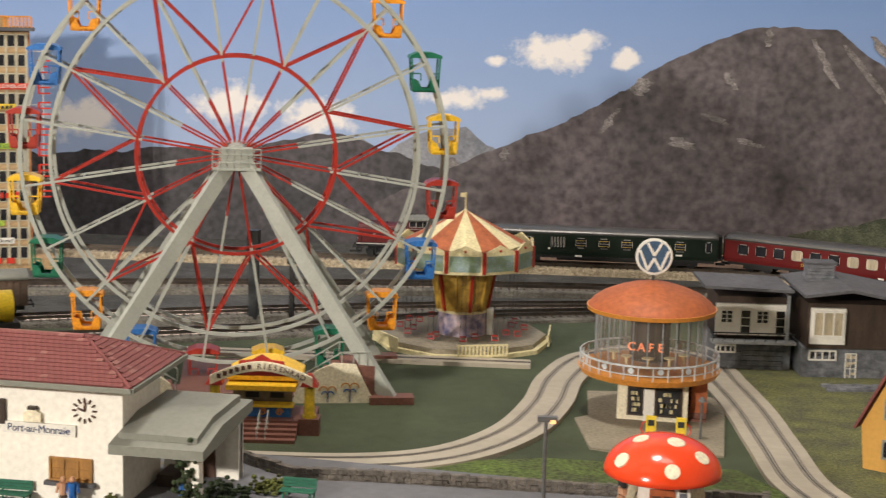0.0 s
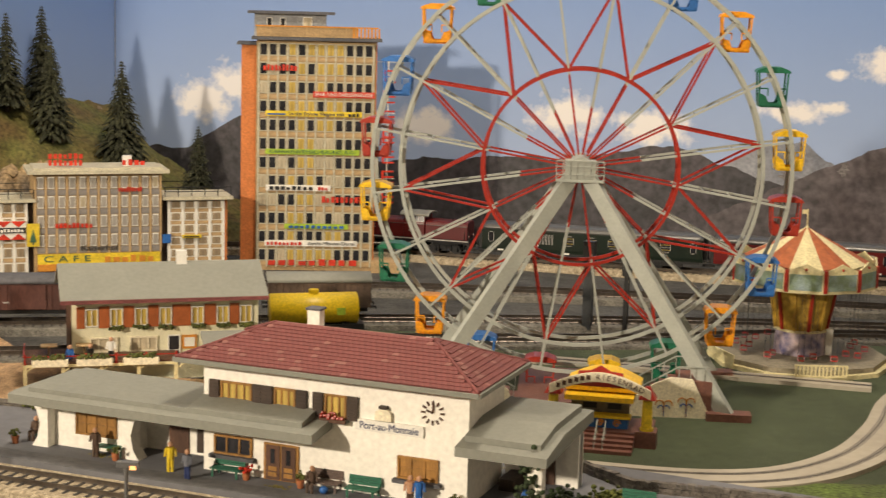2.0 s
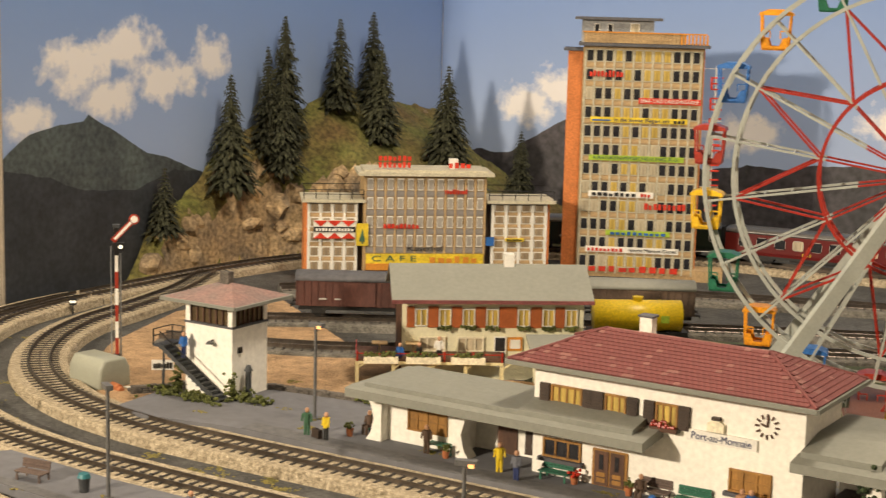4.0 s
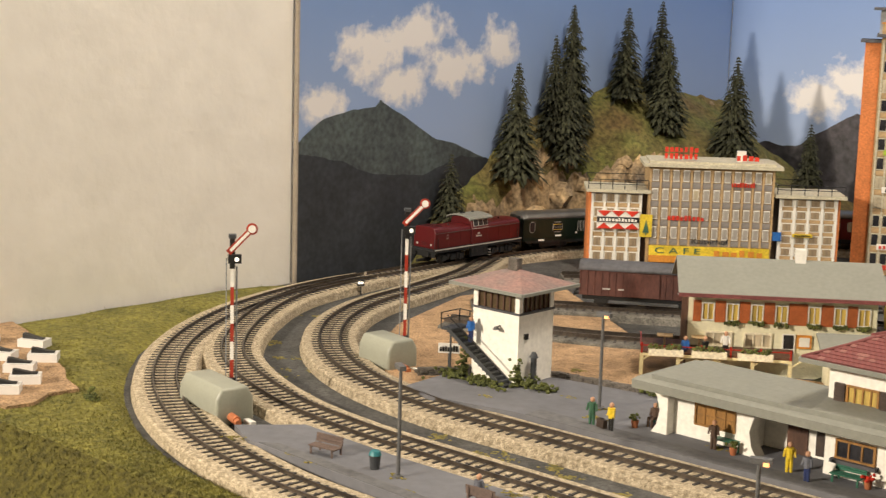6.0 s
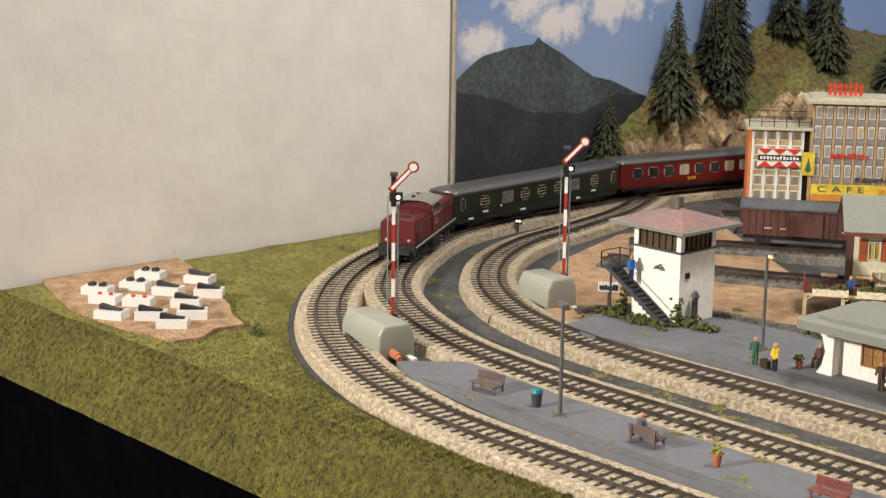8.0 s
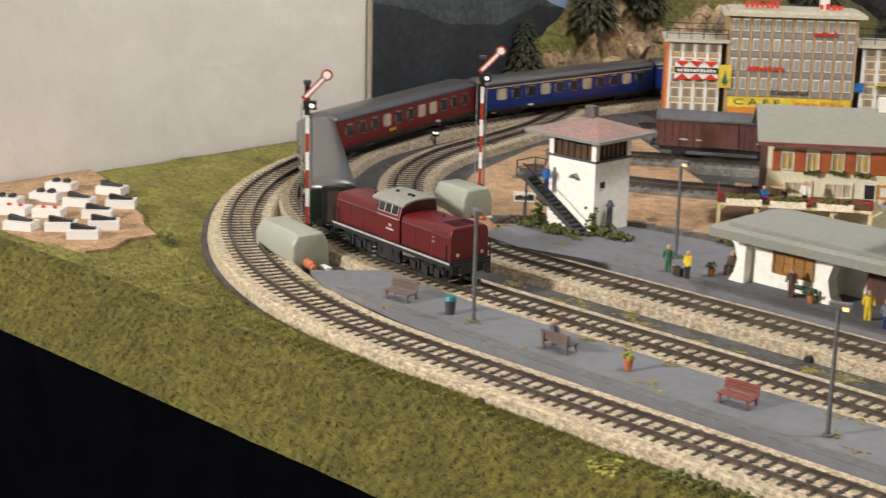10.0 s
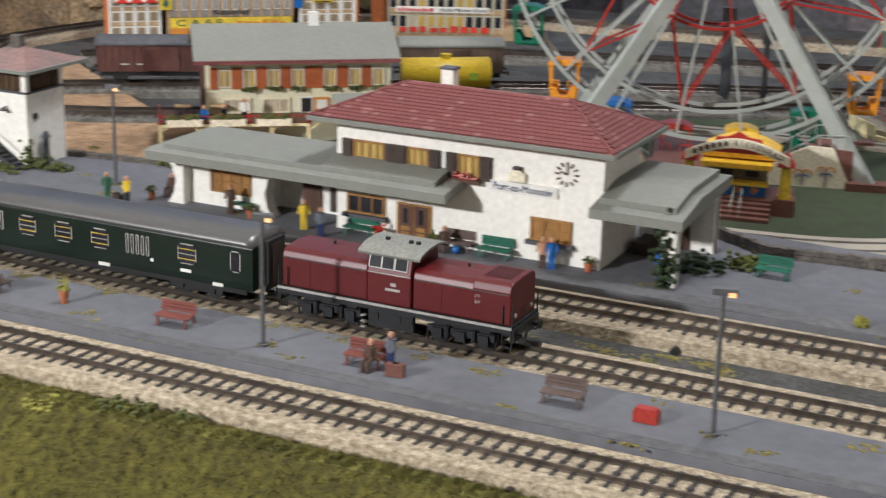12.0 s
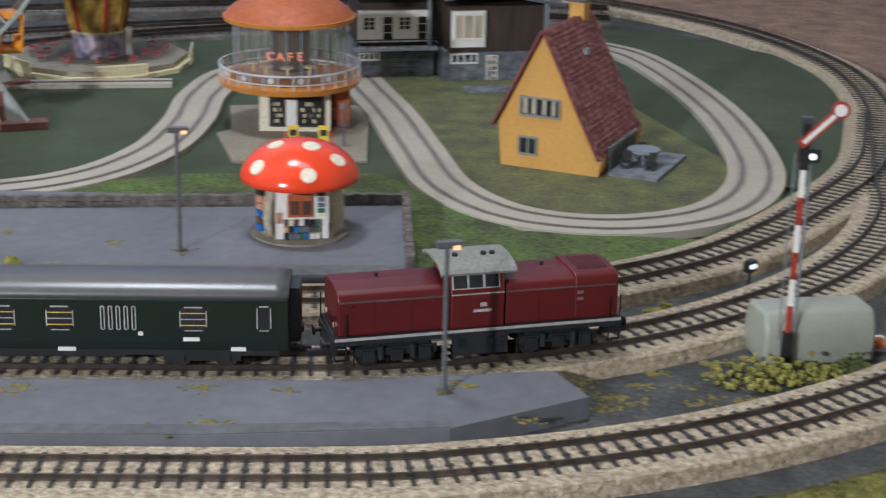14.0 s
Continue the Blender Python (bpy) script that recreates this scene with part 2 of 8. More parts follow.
    mush_cream=mat("cream_stem", (0.80, 0.73, 0.55), 0.5, scale=60, var=0.05, bump=0.03),
    bench_green=mat("green_bench", (0.02, 0.13, 0.08), 0.5, scale=90, var=0.1, bump=0.02),
    bench_brown=mat("brown_bench", (0.13, 0.09, 0.075), 0.6, scale=90, var=0.15, bump=0.02),
    bench_red=mat("red_bench", (0.20, 0.06, 0.045), 0.5, scale=90, var=0.15, bump=0.02),
    blue=mat("blue_paint", (0.02, 0.13, 0.42), 0.5, bump=0.02),
    navy=mat("navy_cloth", (0.02, 0.035, 0.12), 0.7, bump=0.02),
    skin=mat("figure_paint", (0.55, 0.30, 0.18), 0.6, bump=0.0),
    yellow=mat("yellow_paint", (0.80, 0.58, 0.04), 0.5, bump=0.02),
    fig_green=mat("figure_green", (0.05, 0.14, 0.08), 0.6, bump=0.02),
    fig_brown=mat("figure_brown", (0.10, 0.06, 0.04), 0.6, bump=0.02),
    fig_grey=mat("figure_grey", (0.14, 0.15, 0.18), 0.6, bump=0.02),
    sign_red=mat("sign_red", (0.62, 0.04, 0.02), 0.5, bump=0.02),
    sign_yellow=mat("sign_yellow", (0.75, 0.55, 0.05), 0.5, bump=0.02),
    sign_green=mat("sign_green", (0.35, 0.50, 0.05), 0.5, bump=0.02),
    sign_black=mat("sign_black", (0.02, 0.02, 0.02), 0.5, bump=0.02),
    pot=mat("clay_pot", (0.45, 0.15, 0.06), 0.8, scale=150),
    controller=mat("white_controller", (0.70, 0.68, 0.65), 0.4, bump=0, var=0.02, fine=0.01),
)
M["glass"] = clear_glass("clear_plastic", (0.55, 0.52, 0.45), 0.13)

# ---- mesh helpers ----


CUBE = [(x, y, z) for x in (-.5, .5) for y in (-.5, .5) for z in (-.5, .5)]
SIDES = [(0, 1, 3, 2), (4, 6, 7, 5), (0, 4, 5, 1), (2, 3, 7, 6), (0, 2, 6, 4), (1, 5, 7, 3)]


def cube(bm, m):
    vs = [bm.verts.new(m @ Vector(c)) for c in CUBE]
    for f in SIDES:
        bm.faces.new([vs[i] for i in f])
    return vs


def box(bm, x0, x1, y0, y1, z0, z1, m=None):
    t = Matrix.LocRotScale(((x0 + x1) / 2, (y0 + y1) / 2, (z0 + z1) / 2), None, (x1 - x0, y1 - y0, z1 - z0))
    return cube(bm, (m @ t) if m else t)


def cyl(bm, p, q, r, r2=None, n=10, caps=True):
    a, b = Vector(p), Vector(q)
    rot = (b - a).to_track_quat("Z", "Y").to_matrix()
    r2 = r if r2 is None else r2
    ring = [(math.cos(2 * math.pi * k / n), math.sin(2 * math.pi * k / n)) for k in range(n)]
    lo = [bm.verts.new(a + rot @ Vector((c * r, s * r, 0))) for c, s in ring]
    hi = [bm.verts.new(b + rot @ Vector((c * r2, s * r2, 0))) for c, s in ring]
    for k in range(n):
        bm.faces.new((lo[k], lo[(k + 1) % n], hi[(k + 1) % n], hi[k]))
    if caps:
        bm.faces.new(lo[::-1])
        bm.faces.new(hi)
    return lo + hi


def bar(bm, p, q, w, h):
    """A square bar from p to q."""
    a, b = Vector(p), Vector(q)
    d = b - a
    rot = d.to_track_quat("X", "Z").to_matrix().to_4x4()
    return cube(bm, Matrix.Translation((a + b) / 2) @ rot @ Matrix.Diagonal((d.length, w, h, 1)))


def ball(bm, c, r, sz=1.0, u=10, v=7):
    c = Vector(c)
    rows = []
    for j in range(1, v):
        a = math.pi * j / v
        rows.append([bm.verts.new(c + Vector((r * math.sin(a) * math.cos(2 * math.pi * k / u), r * math.sin(a) * math.sin(2 * math.pi * k / u), -r * sz * math.cos(a)))) for k in range(u)])
    lo, hi = bm.verts.new(c - Vector((0, 0, r * sz))), bm.verts.new(c + Vector((0, 0, r * sz)))
    for k in range(u):
        bm.faces.new((lo, rows[0][(k + 1) % u], rows[0][k]))
        bm.faces.new((hi, rows[-1][k], rows[-1][(k + 1) % u]))
        for x, y in zip(rows, rows[1:]):
            bm.faces.new((x[k], x[(k + 1) % u], y[(k + 1) % u], y[k]))


def prism(bm, outline, axis_from, axis_to, plane="xz"):
    """Extrudes an outline of 2D points along the missing axis."""
    def at(p, d):
        return {"xz": (p[0], d, p[1]), "yz": (d, p[0], p[1]), "xy": (p[0], p[1], d)}[plane]
    lo = [bm.verts.new(at(p, axis_from)) for p in outline]
    hi = [bm.verts.new(at(p, axis_to)) for p in outline]
    bm.faces.new(lo)
    bm.faces.new(hi[::-1])
    k = len(outline)
    for i in range(k):
        bm.faces.new((lo[i], hi[i], hi[(i + 1) % k], lo[(i + 1) % k]))
    bmesh.ops.recalc_face_normals(bm, faces=bm.faces)


def soften(bm, w, seg=2):
    bmesh.ops.bevel(bm, geom=[e for e in bm.edges if e.is_manifold and e.calc_face_angle(0) > 0.5], offset=w, segments=seg, affect="EDGES", profile=0.5)


def part(name, bm, material, parent=None, label="", smooth=False):
    me = bpy.data.meshes.new(name)
    bm.normal_update()
    bm.to_mesh(me)
    bm.free()
    me.materials.append(M[material] if isinstance(material, str) else material)
    if smooth:
        for p in me.polygons:
            p.use_smooth = True
    ob = new(name, me)
    if parent is not None:
        ob.parent = parent
    if label:
        ob["label"] = label
    return ob


def P(name, parent, material, *boxes, label=""):
    """A part out of one or more boxes."""
    bm = bmesh.new()
    for b in boxes:
        box(bm, *b)
    return part(name, bm, material, parent, label)


def thing(name, m, label, category, group="", kind=""):
    ob = new(name)
    ob.empty_display_size = 0.01
    ob.matrix_world = m
    return tagged(ob, label, category, group, kind)


def words(name, text, size, m, material, parent, depth=0.0004, width=0.0):
    cu = bpy.data.curves.new(name, "FONT")
    cu.body, cu.size, cu.extrude = text, size, depth
    cu.align_x, cu.align_y = "CENTER", "CENTER"
    tmp = bpy.data.objects.new(name, cu)
    me = bpy.data.meshes.new_from_object(tmp)
    bpy.data.objects.remove(tmp)
    if width and len(me.vertices):
        xs = [v.co.x for v in me.vertices]
        k = width / (max(xs) - min(xs))
        for v in me.vertices:
            v.co.x *= k
    me.materials.clear()
    me.materials.append(M[material])
    me.transform(m)
    ob = new(name, me)
    ob.parent = parent
    return ob


def sheet(name, outline, z0, z1, material, label, category, kind="structure"):
    bm = bmesh.new()
    prism(bm, outline, z0, z1, "xy")
    return tagged(part(name, bm, material), label, category, kind=kind)


# ---- curves in the plan ----


def smooth_line(points, step=0.01):
    """Catmull-Rom through the points, resampled at even steps."""
    p = [Vector((*q, 0)) for q in points]
    p = [p[0] * 2 - p[1]] + p + [p[-1] * 2 - p[-2]]
    dense = []
    for i in range(1, len(p) - 2):
        for k in range(24):
            t = k / 24
            a, b, c, d = p[i - 1], p[i], p[i + 1], p[i + 2]
            dense.append(0.5 * ((2 * b) + (c - a) * t + (2 * a - 5 * b + 4 * c - d) * t * t + (3 * b - a - 3 * c + d) * t ** 3))
    dense.append(p[-2])
    out, left = [dense[0]], step
    for a, b in zip(dense, dense[1:]):
        seg = (b - a).length
        pos = 0.0
        while seg - pos >= left:
            pos += left
            out.append(a + (b - a) * (pos / seg))
            left = step
        left -= seg - pos
    return out


def arc(cx, cy, r, a0, a1, n=9):
    return [(cx + r * math.cos(radians(a0 + (a1 - a0) * i / n)), cy + r * math.sin(radians(a0 + (a1 - a0) * i / n))) for i in range(n + 1)]


def normals(line):
    res = []
    for i in range(len(line)):
        d = line[min(i + 1, len(line) - 1)] - line[max(i - 1, 0)]
        d.normalize()
        res.append(Vector((-d.y, d.x, 0)))
    return res


def ribbon(bm, line, profile):
    """Sweeps a closed profile of (offset to the left, height) along the line."""
    nn = normals(line)
    rings = [[bm.verts.new(c + n * o + Vector((0, 0, h))) for o, h in profile] for c, n in zip(line, nn)]
    k = len(profile)
    for a, b in zip(rings, rings[1:]):
        for j in range(k):
            bm.faces.new((a[j], b[j], b[(j + 1) % k], a[(j + 1) % k]))
    bm.faces.new(rings[0])
    bm.faces.new(rings[-1][::-1])
    bmesh.ops.recalc_face_normals(bm, faces=bm.faces)

# ---- the room and the table ----
GROUND = -0.010
RAIL = 0.0005


def room():
    def wall(name, b, material="plaster", label="off-white painted plaster wall of the room", category="wall"):
        bm = bmesh.new()
        box(bm, *b)
        return tagged(part(name, bm, material), label, category, kind="structure")
    wall("wall_west", (-1.26, -1.16, 0.30, 2.1, -0.9, 1.7), label="off-white trowelled plaster wall beside the layout")
    wall("wall_return", (-2.4, -1.26, 0.30, 0.40, -0.9, 1.7))
    wall("wall_far_west", (-2.5, -2.4, -2.2, 0.40, -0.9, 1.7))
    wall("wall_north", (-1.16, 2.2, 2.0, 2.1, -0.9, 1.7))
    wall("wall_east", (2.1, 2.2, -2.2, 2.1, -0.9, 1.7))
    wall("wall_south", (-2.5, 2.2, -2.3, -2.2, -0.9, 1.7))
    wall("floor", (-2.5, 2.2, -2.3, 2.1, -1.0, -0.9), "wood_base", "dark floor of the room", "floor")
    wall("ceiling", (-2.5, 2.2, -2.3, 2.1, 1.7, 1.8), "plaster", "pale plaster ceiling", "ceiling")


TABLE = [(-1.158, 0.522), (0.62, 0.522), (0.62, 1.99), (-1.158, 1.99)]


def table():
    sheet("ground", TABLE, GROUND - 0.02, GROUND, "asphalt_dark", "dark painted baseboard of the model railway", "ground")
    bm = bmesh.new()
    box(bm, -1.158, 0.62, 0.486, 0.516, -0.85, -0.0465)
    tagged(part("table_apron", bm, "cloth"), "black cloth hanging below the layout's front edge", "cloth", kind="structure")
    # a flat strip of lawn beside the track and a steep grassy bank down to the table's edge
    top, bank = bmesh.new(), bmesh.new()
    n = 220
    crest, foot = 0.5225, 0.4800
    strips = []
    for i in range(n + 1):
        x = -1.155 + 1.775 * i / n
        hi = 0.5370
        if x < -0.66:
            hi = 1.03 - math.sqrt(max(0.0, 0.4925 ** 2 - (x + 0.645) ** 2)) if x > -1.137 else 0.98
        if x > 0:
            hi = 1.03 - math.sqrt(max(0.0, 0.508 ** 2 - (x + 0.02) ** 2)) if x < 0.47 else 0.9
        sway = 0.004 * noise.noise((x * 6, 3, 0)) + 0.0015 * noise.noise((x * 45, 1, 0))
        flat, steep = [], []
        for j in range(19):
            f = j / 18
            y = crest + sway + (hi + 0.0012 * noise.noise((x * 90, 7, 0)) - crest - sway) * f
            z = GROUND + 0.0045 + 0.0014 * noise.noise((x * 25, y * 25, 0)) - 0.0045 * max(0.0, (f - 0.8) / 0.2) ** 2
            flat.append(Vector((x, y, z)))
        for j in range(11):
            f = j / 10
            y = foot + (flat[0].y - foot) * f + 0.0012 * noise.noise((x * 40, f * 4, 2))
            z = -0.0470 + (flat[0].z + 0.0470) * math.sin(f * 1.35) / math.sin(1.35)
            steep.append(Vector((x, y, z)))
        steep[-1] = flat[0].copy()
        strips.append((flat, steep))
    for k, bm in ((0, top), (1, bank)):
        grid = [[bm.verts.new(v) for v in st[k]] for st in strips]
        for a, b in zip(grid, grid[1:]):
            for j in range(len(a) - 1):
                bm.faces.new((a[j], b[j], b[j + 1], a[j + 1]))
    tagged(part("lawn", top, "grass", smooth=True), "yellow-green static-grass lawn beside the track", "lawn", kind="structure")
    tagged(part("lawn_bank", bank, "grass_bank_shaded", smooth=True), "olive-brown grass bank falling to the table's edge, shade in its colour", "lawn", kind="structure")
    rnd = random.Random(5)
    for k, name, mm, count in ((0, "grass_fibres", "grass", 42000), (1, "bank_fibres", "grass_bank_shaded", 30000)):
        bm = bmesh.new()
        for _ in range(count):
            i = rnd.randrange(n)
            a, b = strips[i][k], strips[i + 1][k]
            j = rnd.randrange(len(a) - 1)
            p = a[j].lerp(b[j], rnd.random()).lerp(a[j + 1].lerp(b[j + 1], rnd.random()), rnd.random())
            h, w = rnd.uniform(.0010, .0024), rnd.uniform(0, 6.28)
            dx, dy = math.cos(w) * .0004, math.sin(w) * .0004
            bm.faces.new([bm.verts.new(q) for q in ((p.x - dx, p.y - dy, p.z - .0004), (p.x + dx, p.y + dy, p.z - .0004), (p.x + rnd.uniform(-.001, .001), p.y + rnd.uniform(-.0016, .001), p.z + h))])
        tagged(part(name, bm, mm), "short grass fibres standing on the lawn", "grass", kind="stuff")


def mats():
    # fairground felt
    sheet("fairground_mat", [(-0.62, 0.93), (0.045, 0.93), (0.40, 1.00), (0.40, 1.35), (0.28, 1.50), (0.02, 1.50), (-0.16, 1.46), (-0.30, 1.36), (-0.62, 1.24)], GROUND, GROUND + 0.003, "felt", "dark green felt ground of the fairground", "ground")
    sheet("grass_strip", [(-0.42, 0.905), (0.03, 0.925), (0.04, 0.80), (0.12, 0.79), (0.24, 0.87), (0.33, 1.02), (0.27, 0.95), (0.2, 0.862), (0.10, 0.875), (0.02, 0.99), (-0.10, 0.985), (-0.2, 0.945), (-0.42, 0.925)], GROUND, GROUND + 0.005, "grass_green", "fresh green grass strip beside the slot road", "lawn")
    sheet("garden_lawn", [(0.075, 0.955), (0.13, 0.895), (0.19, 0.895), (0.235, 0.955), (0.25, 1.02), (0.21, 1.17), (0.15, 1.30), (0.02, 1.30), (0.02, 1.20), (0.05, 1.09)], GROUND, GROUND + 0.006, "garden", "mossy garden lawn round the two houses", "lawn")
    sheet("sand_field", [(-0.955, 0.93), (-0.90, 0.845), (-0.84, 0.80), (-0.80, 0.79), (-0.75, 0.895), (-0.55, 0.955), (-0.52, 1.06), (-0.70, 1.00), (-0.80, 1.05), (-0.98, 1.18), (-1.0, 1.06)], GROUND, GROUND + 0.004, "sand", "pale brown cork-sand field inside the curve", "ground")
    sheet("controller_ground", [(-1.157, 0.560), (-1.12, 0.548), (-1.07, 0.535), (-1.02, 0.531), (-0.975, 0.535), (-0.940, 0.541), (-0.937, 0.56), (-0.95, 0.58), (-0.947, 0.603), (-0.975, 0.612), (-1.0, 0.628), (-1.043, 0.643), (-1.08, 0.656), (-1.12, 0.676), (-1.157, 0.685)], GROUND + 0.002, GROUND + 0.0072, "sand", "bare sandy patch under the switch panels", "ground")
    # platforms
    sheet("outer_ground", [(0.44, 1.10), (0.62, 1.0), (0.62, 1.99), (-0.3, 1.99), (-0.3, 1.75), (0.0, 1.76), (0.25, 1.68), (0.39, 1.52), (0.445, 1.30)], GROUND, GROUND + 0.004, "outer_sand", "brown cork ground outside the curve", "ground")
    sheet("platform_edge_strip", [(-0.69, 0.7765), (0.0355, 0.7815), (0.0355, 0.797), (-0.69, 0.793)], 0.0, 0.0005, "asphalt_edge", "darker grey edge strip of the station platform", "platform")
    sheet("platform_edge_strip_island", [(-0.76, 0.6035), (-0.60, 0.5925), (-0.05, 0.5925), (0.05, 0.6005), (0.05, 0.607), (-0.05, 0.6015), (-0.60, 0.6015), (-0.75, 0.611)], 0.0, 0.0005, "asphalt_edge", "darker grey edge strip of the island platform", "platform")
    sheet("platform_island", [(-0.80, 0.618), (-0.77, 0.603), (-0.60, 0.592), (-0.05, 0.592), (0.05, 0.600), (0.11, 0.632), (0.098, 0.660), (0.0, 0.648), (-0.68, 0.646), (-0.77, 0.652)], GROUND, 0.0, "asphalt", "grey asphalt island platform between two tracks", "platform")
    sheet("platform_station", [(-0.795, 0.772), (-0.765, 0.762), (-0.70, 0.776), (0.036, 0.781), (0.036, 0.918), (-0.30, 0.93), (-0.55, 0.93), (-0.70, 0.893), (-0.80, 0.83)], GROUND, 0.0, "asphalt", "grey asphalt station platform", "platform")


# ---- tracks ----
LINES = dict(
    front=[(-1.108, 1.05)] + arc(-0.645, 1.03, 0.464, 184, 268, 10) + [(-0.5, 0.566), (-0.2, 0.566)] + arc(-0.02, 1.03, 0.464, 272, 345, 9) + [(0.44, 1.0)],
    mid=[(-1.108, 1.05), (-1.088, 0.935), (-1.043, 0.848), (-0.978, 0.768), (-0.912, 0.722), (-0.826, 0.688), (-0.75, 0.675), (-0.68, 0.672), (-0.5, 0.672), (-0.2, 0.672)] + arc(-0.02, 1.04, 0.368, 270, 352, 8) + [(0.375, 1.10)],
    station=[(-1.10, 1.22), (-1.06, 1.13), (-1.035, 1.03)] + arc(-0.735, 1.055, 0.30, 186, 262, 7) + [(-0.70, 0.752), (-0.5, 0.755), (-0.2, 0.755), (0.0, 0.757), (0.09, 0.770), (0.163, 0.802), (0.222, 0.848), (0.287, 0.929), (0.343, 1.02), (0.39, 1.164)],
    outer=[(0.375, 1.10), (0.395, 1.18), (0.405, 1.29)] + arc(-0.04, 1.28, 0.444, 12, 84, 7) + [(-0.2, 1.705), (-0.45, 1.672), (-0.6, 1.652)] + arc(-0.665, 1.205, 0.442, 97, 178, 7) + [(-1.108, 1.13), (-1.108, 1.05)],
    siding=[(-0.96, 1.03), (-0.90, 1.085), (-0.80, 1.15), (-0.68, 1.225), (-0.55, 1.30), (-0.40, 1.375), (-0.2, 1.46), (0.05, 1.53), (0.24, 1.53)],
    siding_near=[(-0.93, 0.965), (-0.80, 1.015), (-0.70, 1.09), (-0.62, 1.165), (-0.50, 1.235), (-0.35, 1.315), (-0.22, 1.405), (0.0, 1.50)],
    siding_far=[(-0.99, 1.20), (-0.90, 1.29), (-0.78, 1.37), (-0.6, 1.45), (-0.35, 1.53), (-0.1, 1.585), (0.1, 1.60), (0.25, 1.585)],
)


def tracks():
    bm = bmesh.new()
    box(bm, -0.0010, 0.0010, -0.0145, 0.0145, -0.001, 0.0004)
    for y in (-0.00825, 0.00825):
        box(bm, -0.0009, 0.0009, y - 0.0016, y + 0.0016, 0.0004, 0.0008)
    box(bm, -0.0016, 0.0016, -0.0007, 0.0007, -0.001, 0.0007)
    sleeper_mesh = bpy.data.meshes.new("sleeper")
    bm.to_mesh(sleeper_mesh)
    bm.free()
    sleeper_mesh.materials.append(M["sleeper"])
    for key, pts in LINES.items():
        line = smooth_line(pts, 0.0078)
        holder = thing("track_" + key, Matrix(), "model railway track with dark sleepers on a stone ballast bed", "track", kind="structure")
        low = key.startswith("siding")
        bm = bmesh.new()
        w, top = 0.0240, -0.0022 - 0.00025 * list(LINES).index(key)
        ribbon(bm, line[::2], [(-w, GROUND), (-w + .0016, top - .0010), (-w + .0030, top), (w - .0030, top), (w - .0016, top - .0010), (w, GROUND)])
        part("ballast_bed", bm, "ballast" if not low else "ballast_grey", holder, "coarse stone ballast bed")
        nn = normals(line)
        for i in range(1, len(line) - 1):
            n = nn[i]
            o = new("sleeper", sleeper_mesh)
            o.parent = holder
            o.matrix_basis = Matrix.Translation(line[i] + Vector((0, 0, top + 0.0001))) @ Matrix(((n.y, n.x, 0, 0), (-n.x, n.y, 0, 0), (0, 0, 1, 0), (0, 0, 0, 1)))
        for side in (1, -1):
            bm = bmesh.new()
            o = side * 0.00825
            ribbon(bm, line, [(o - .0010, top + .0003), (o - .0004, top + .0009), (o - .00045, RAIL), (o + .00045, RAIL), (o + .0004, top + .0009), (o + .0010, top + .0003)])
            part("rail", bm, "rail", holder, "worn nickel rail")


# ---- painted backdrop: a printed landscape poster on the walls behind ----


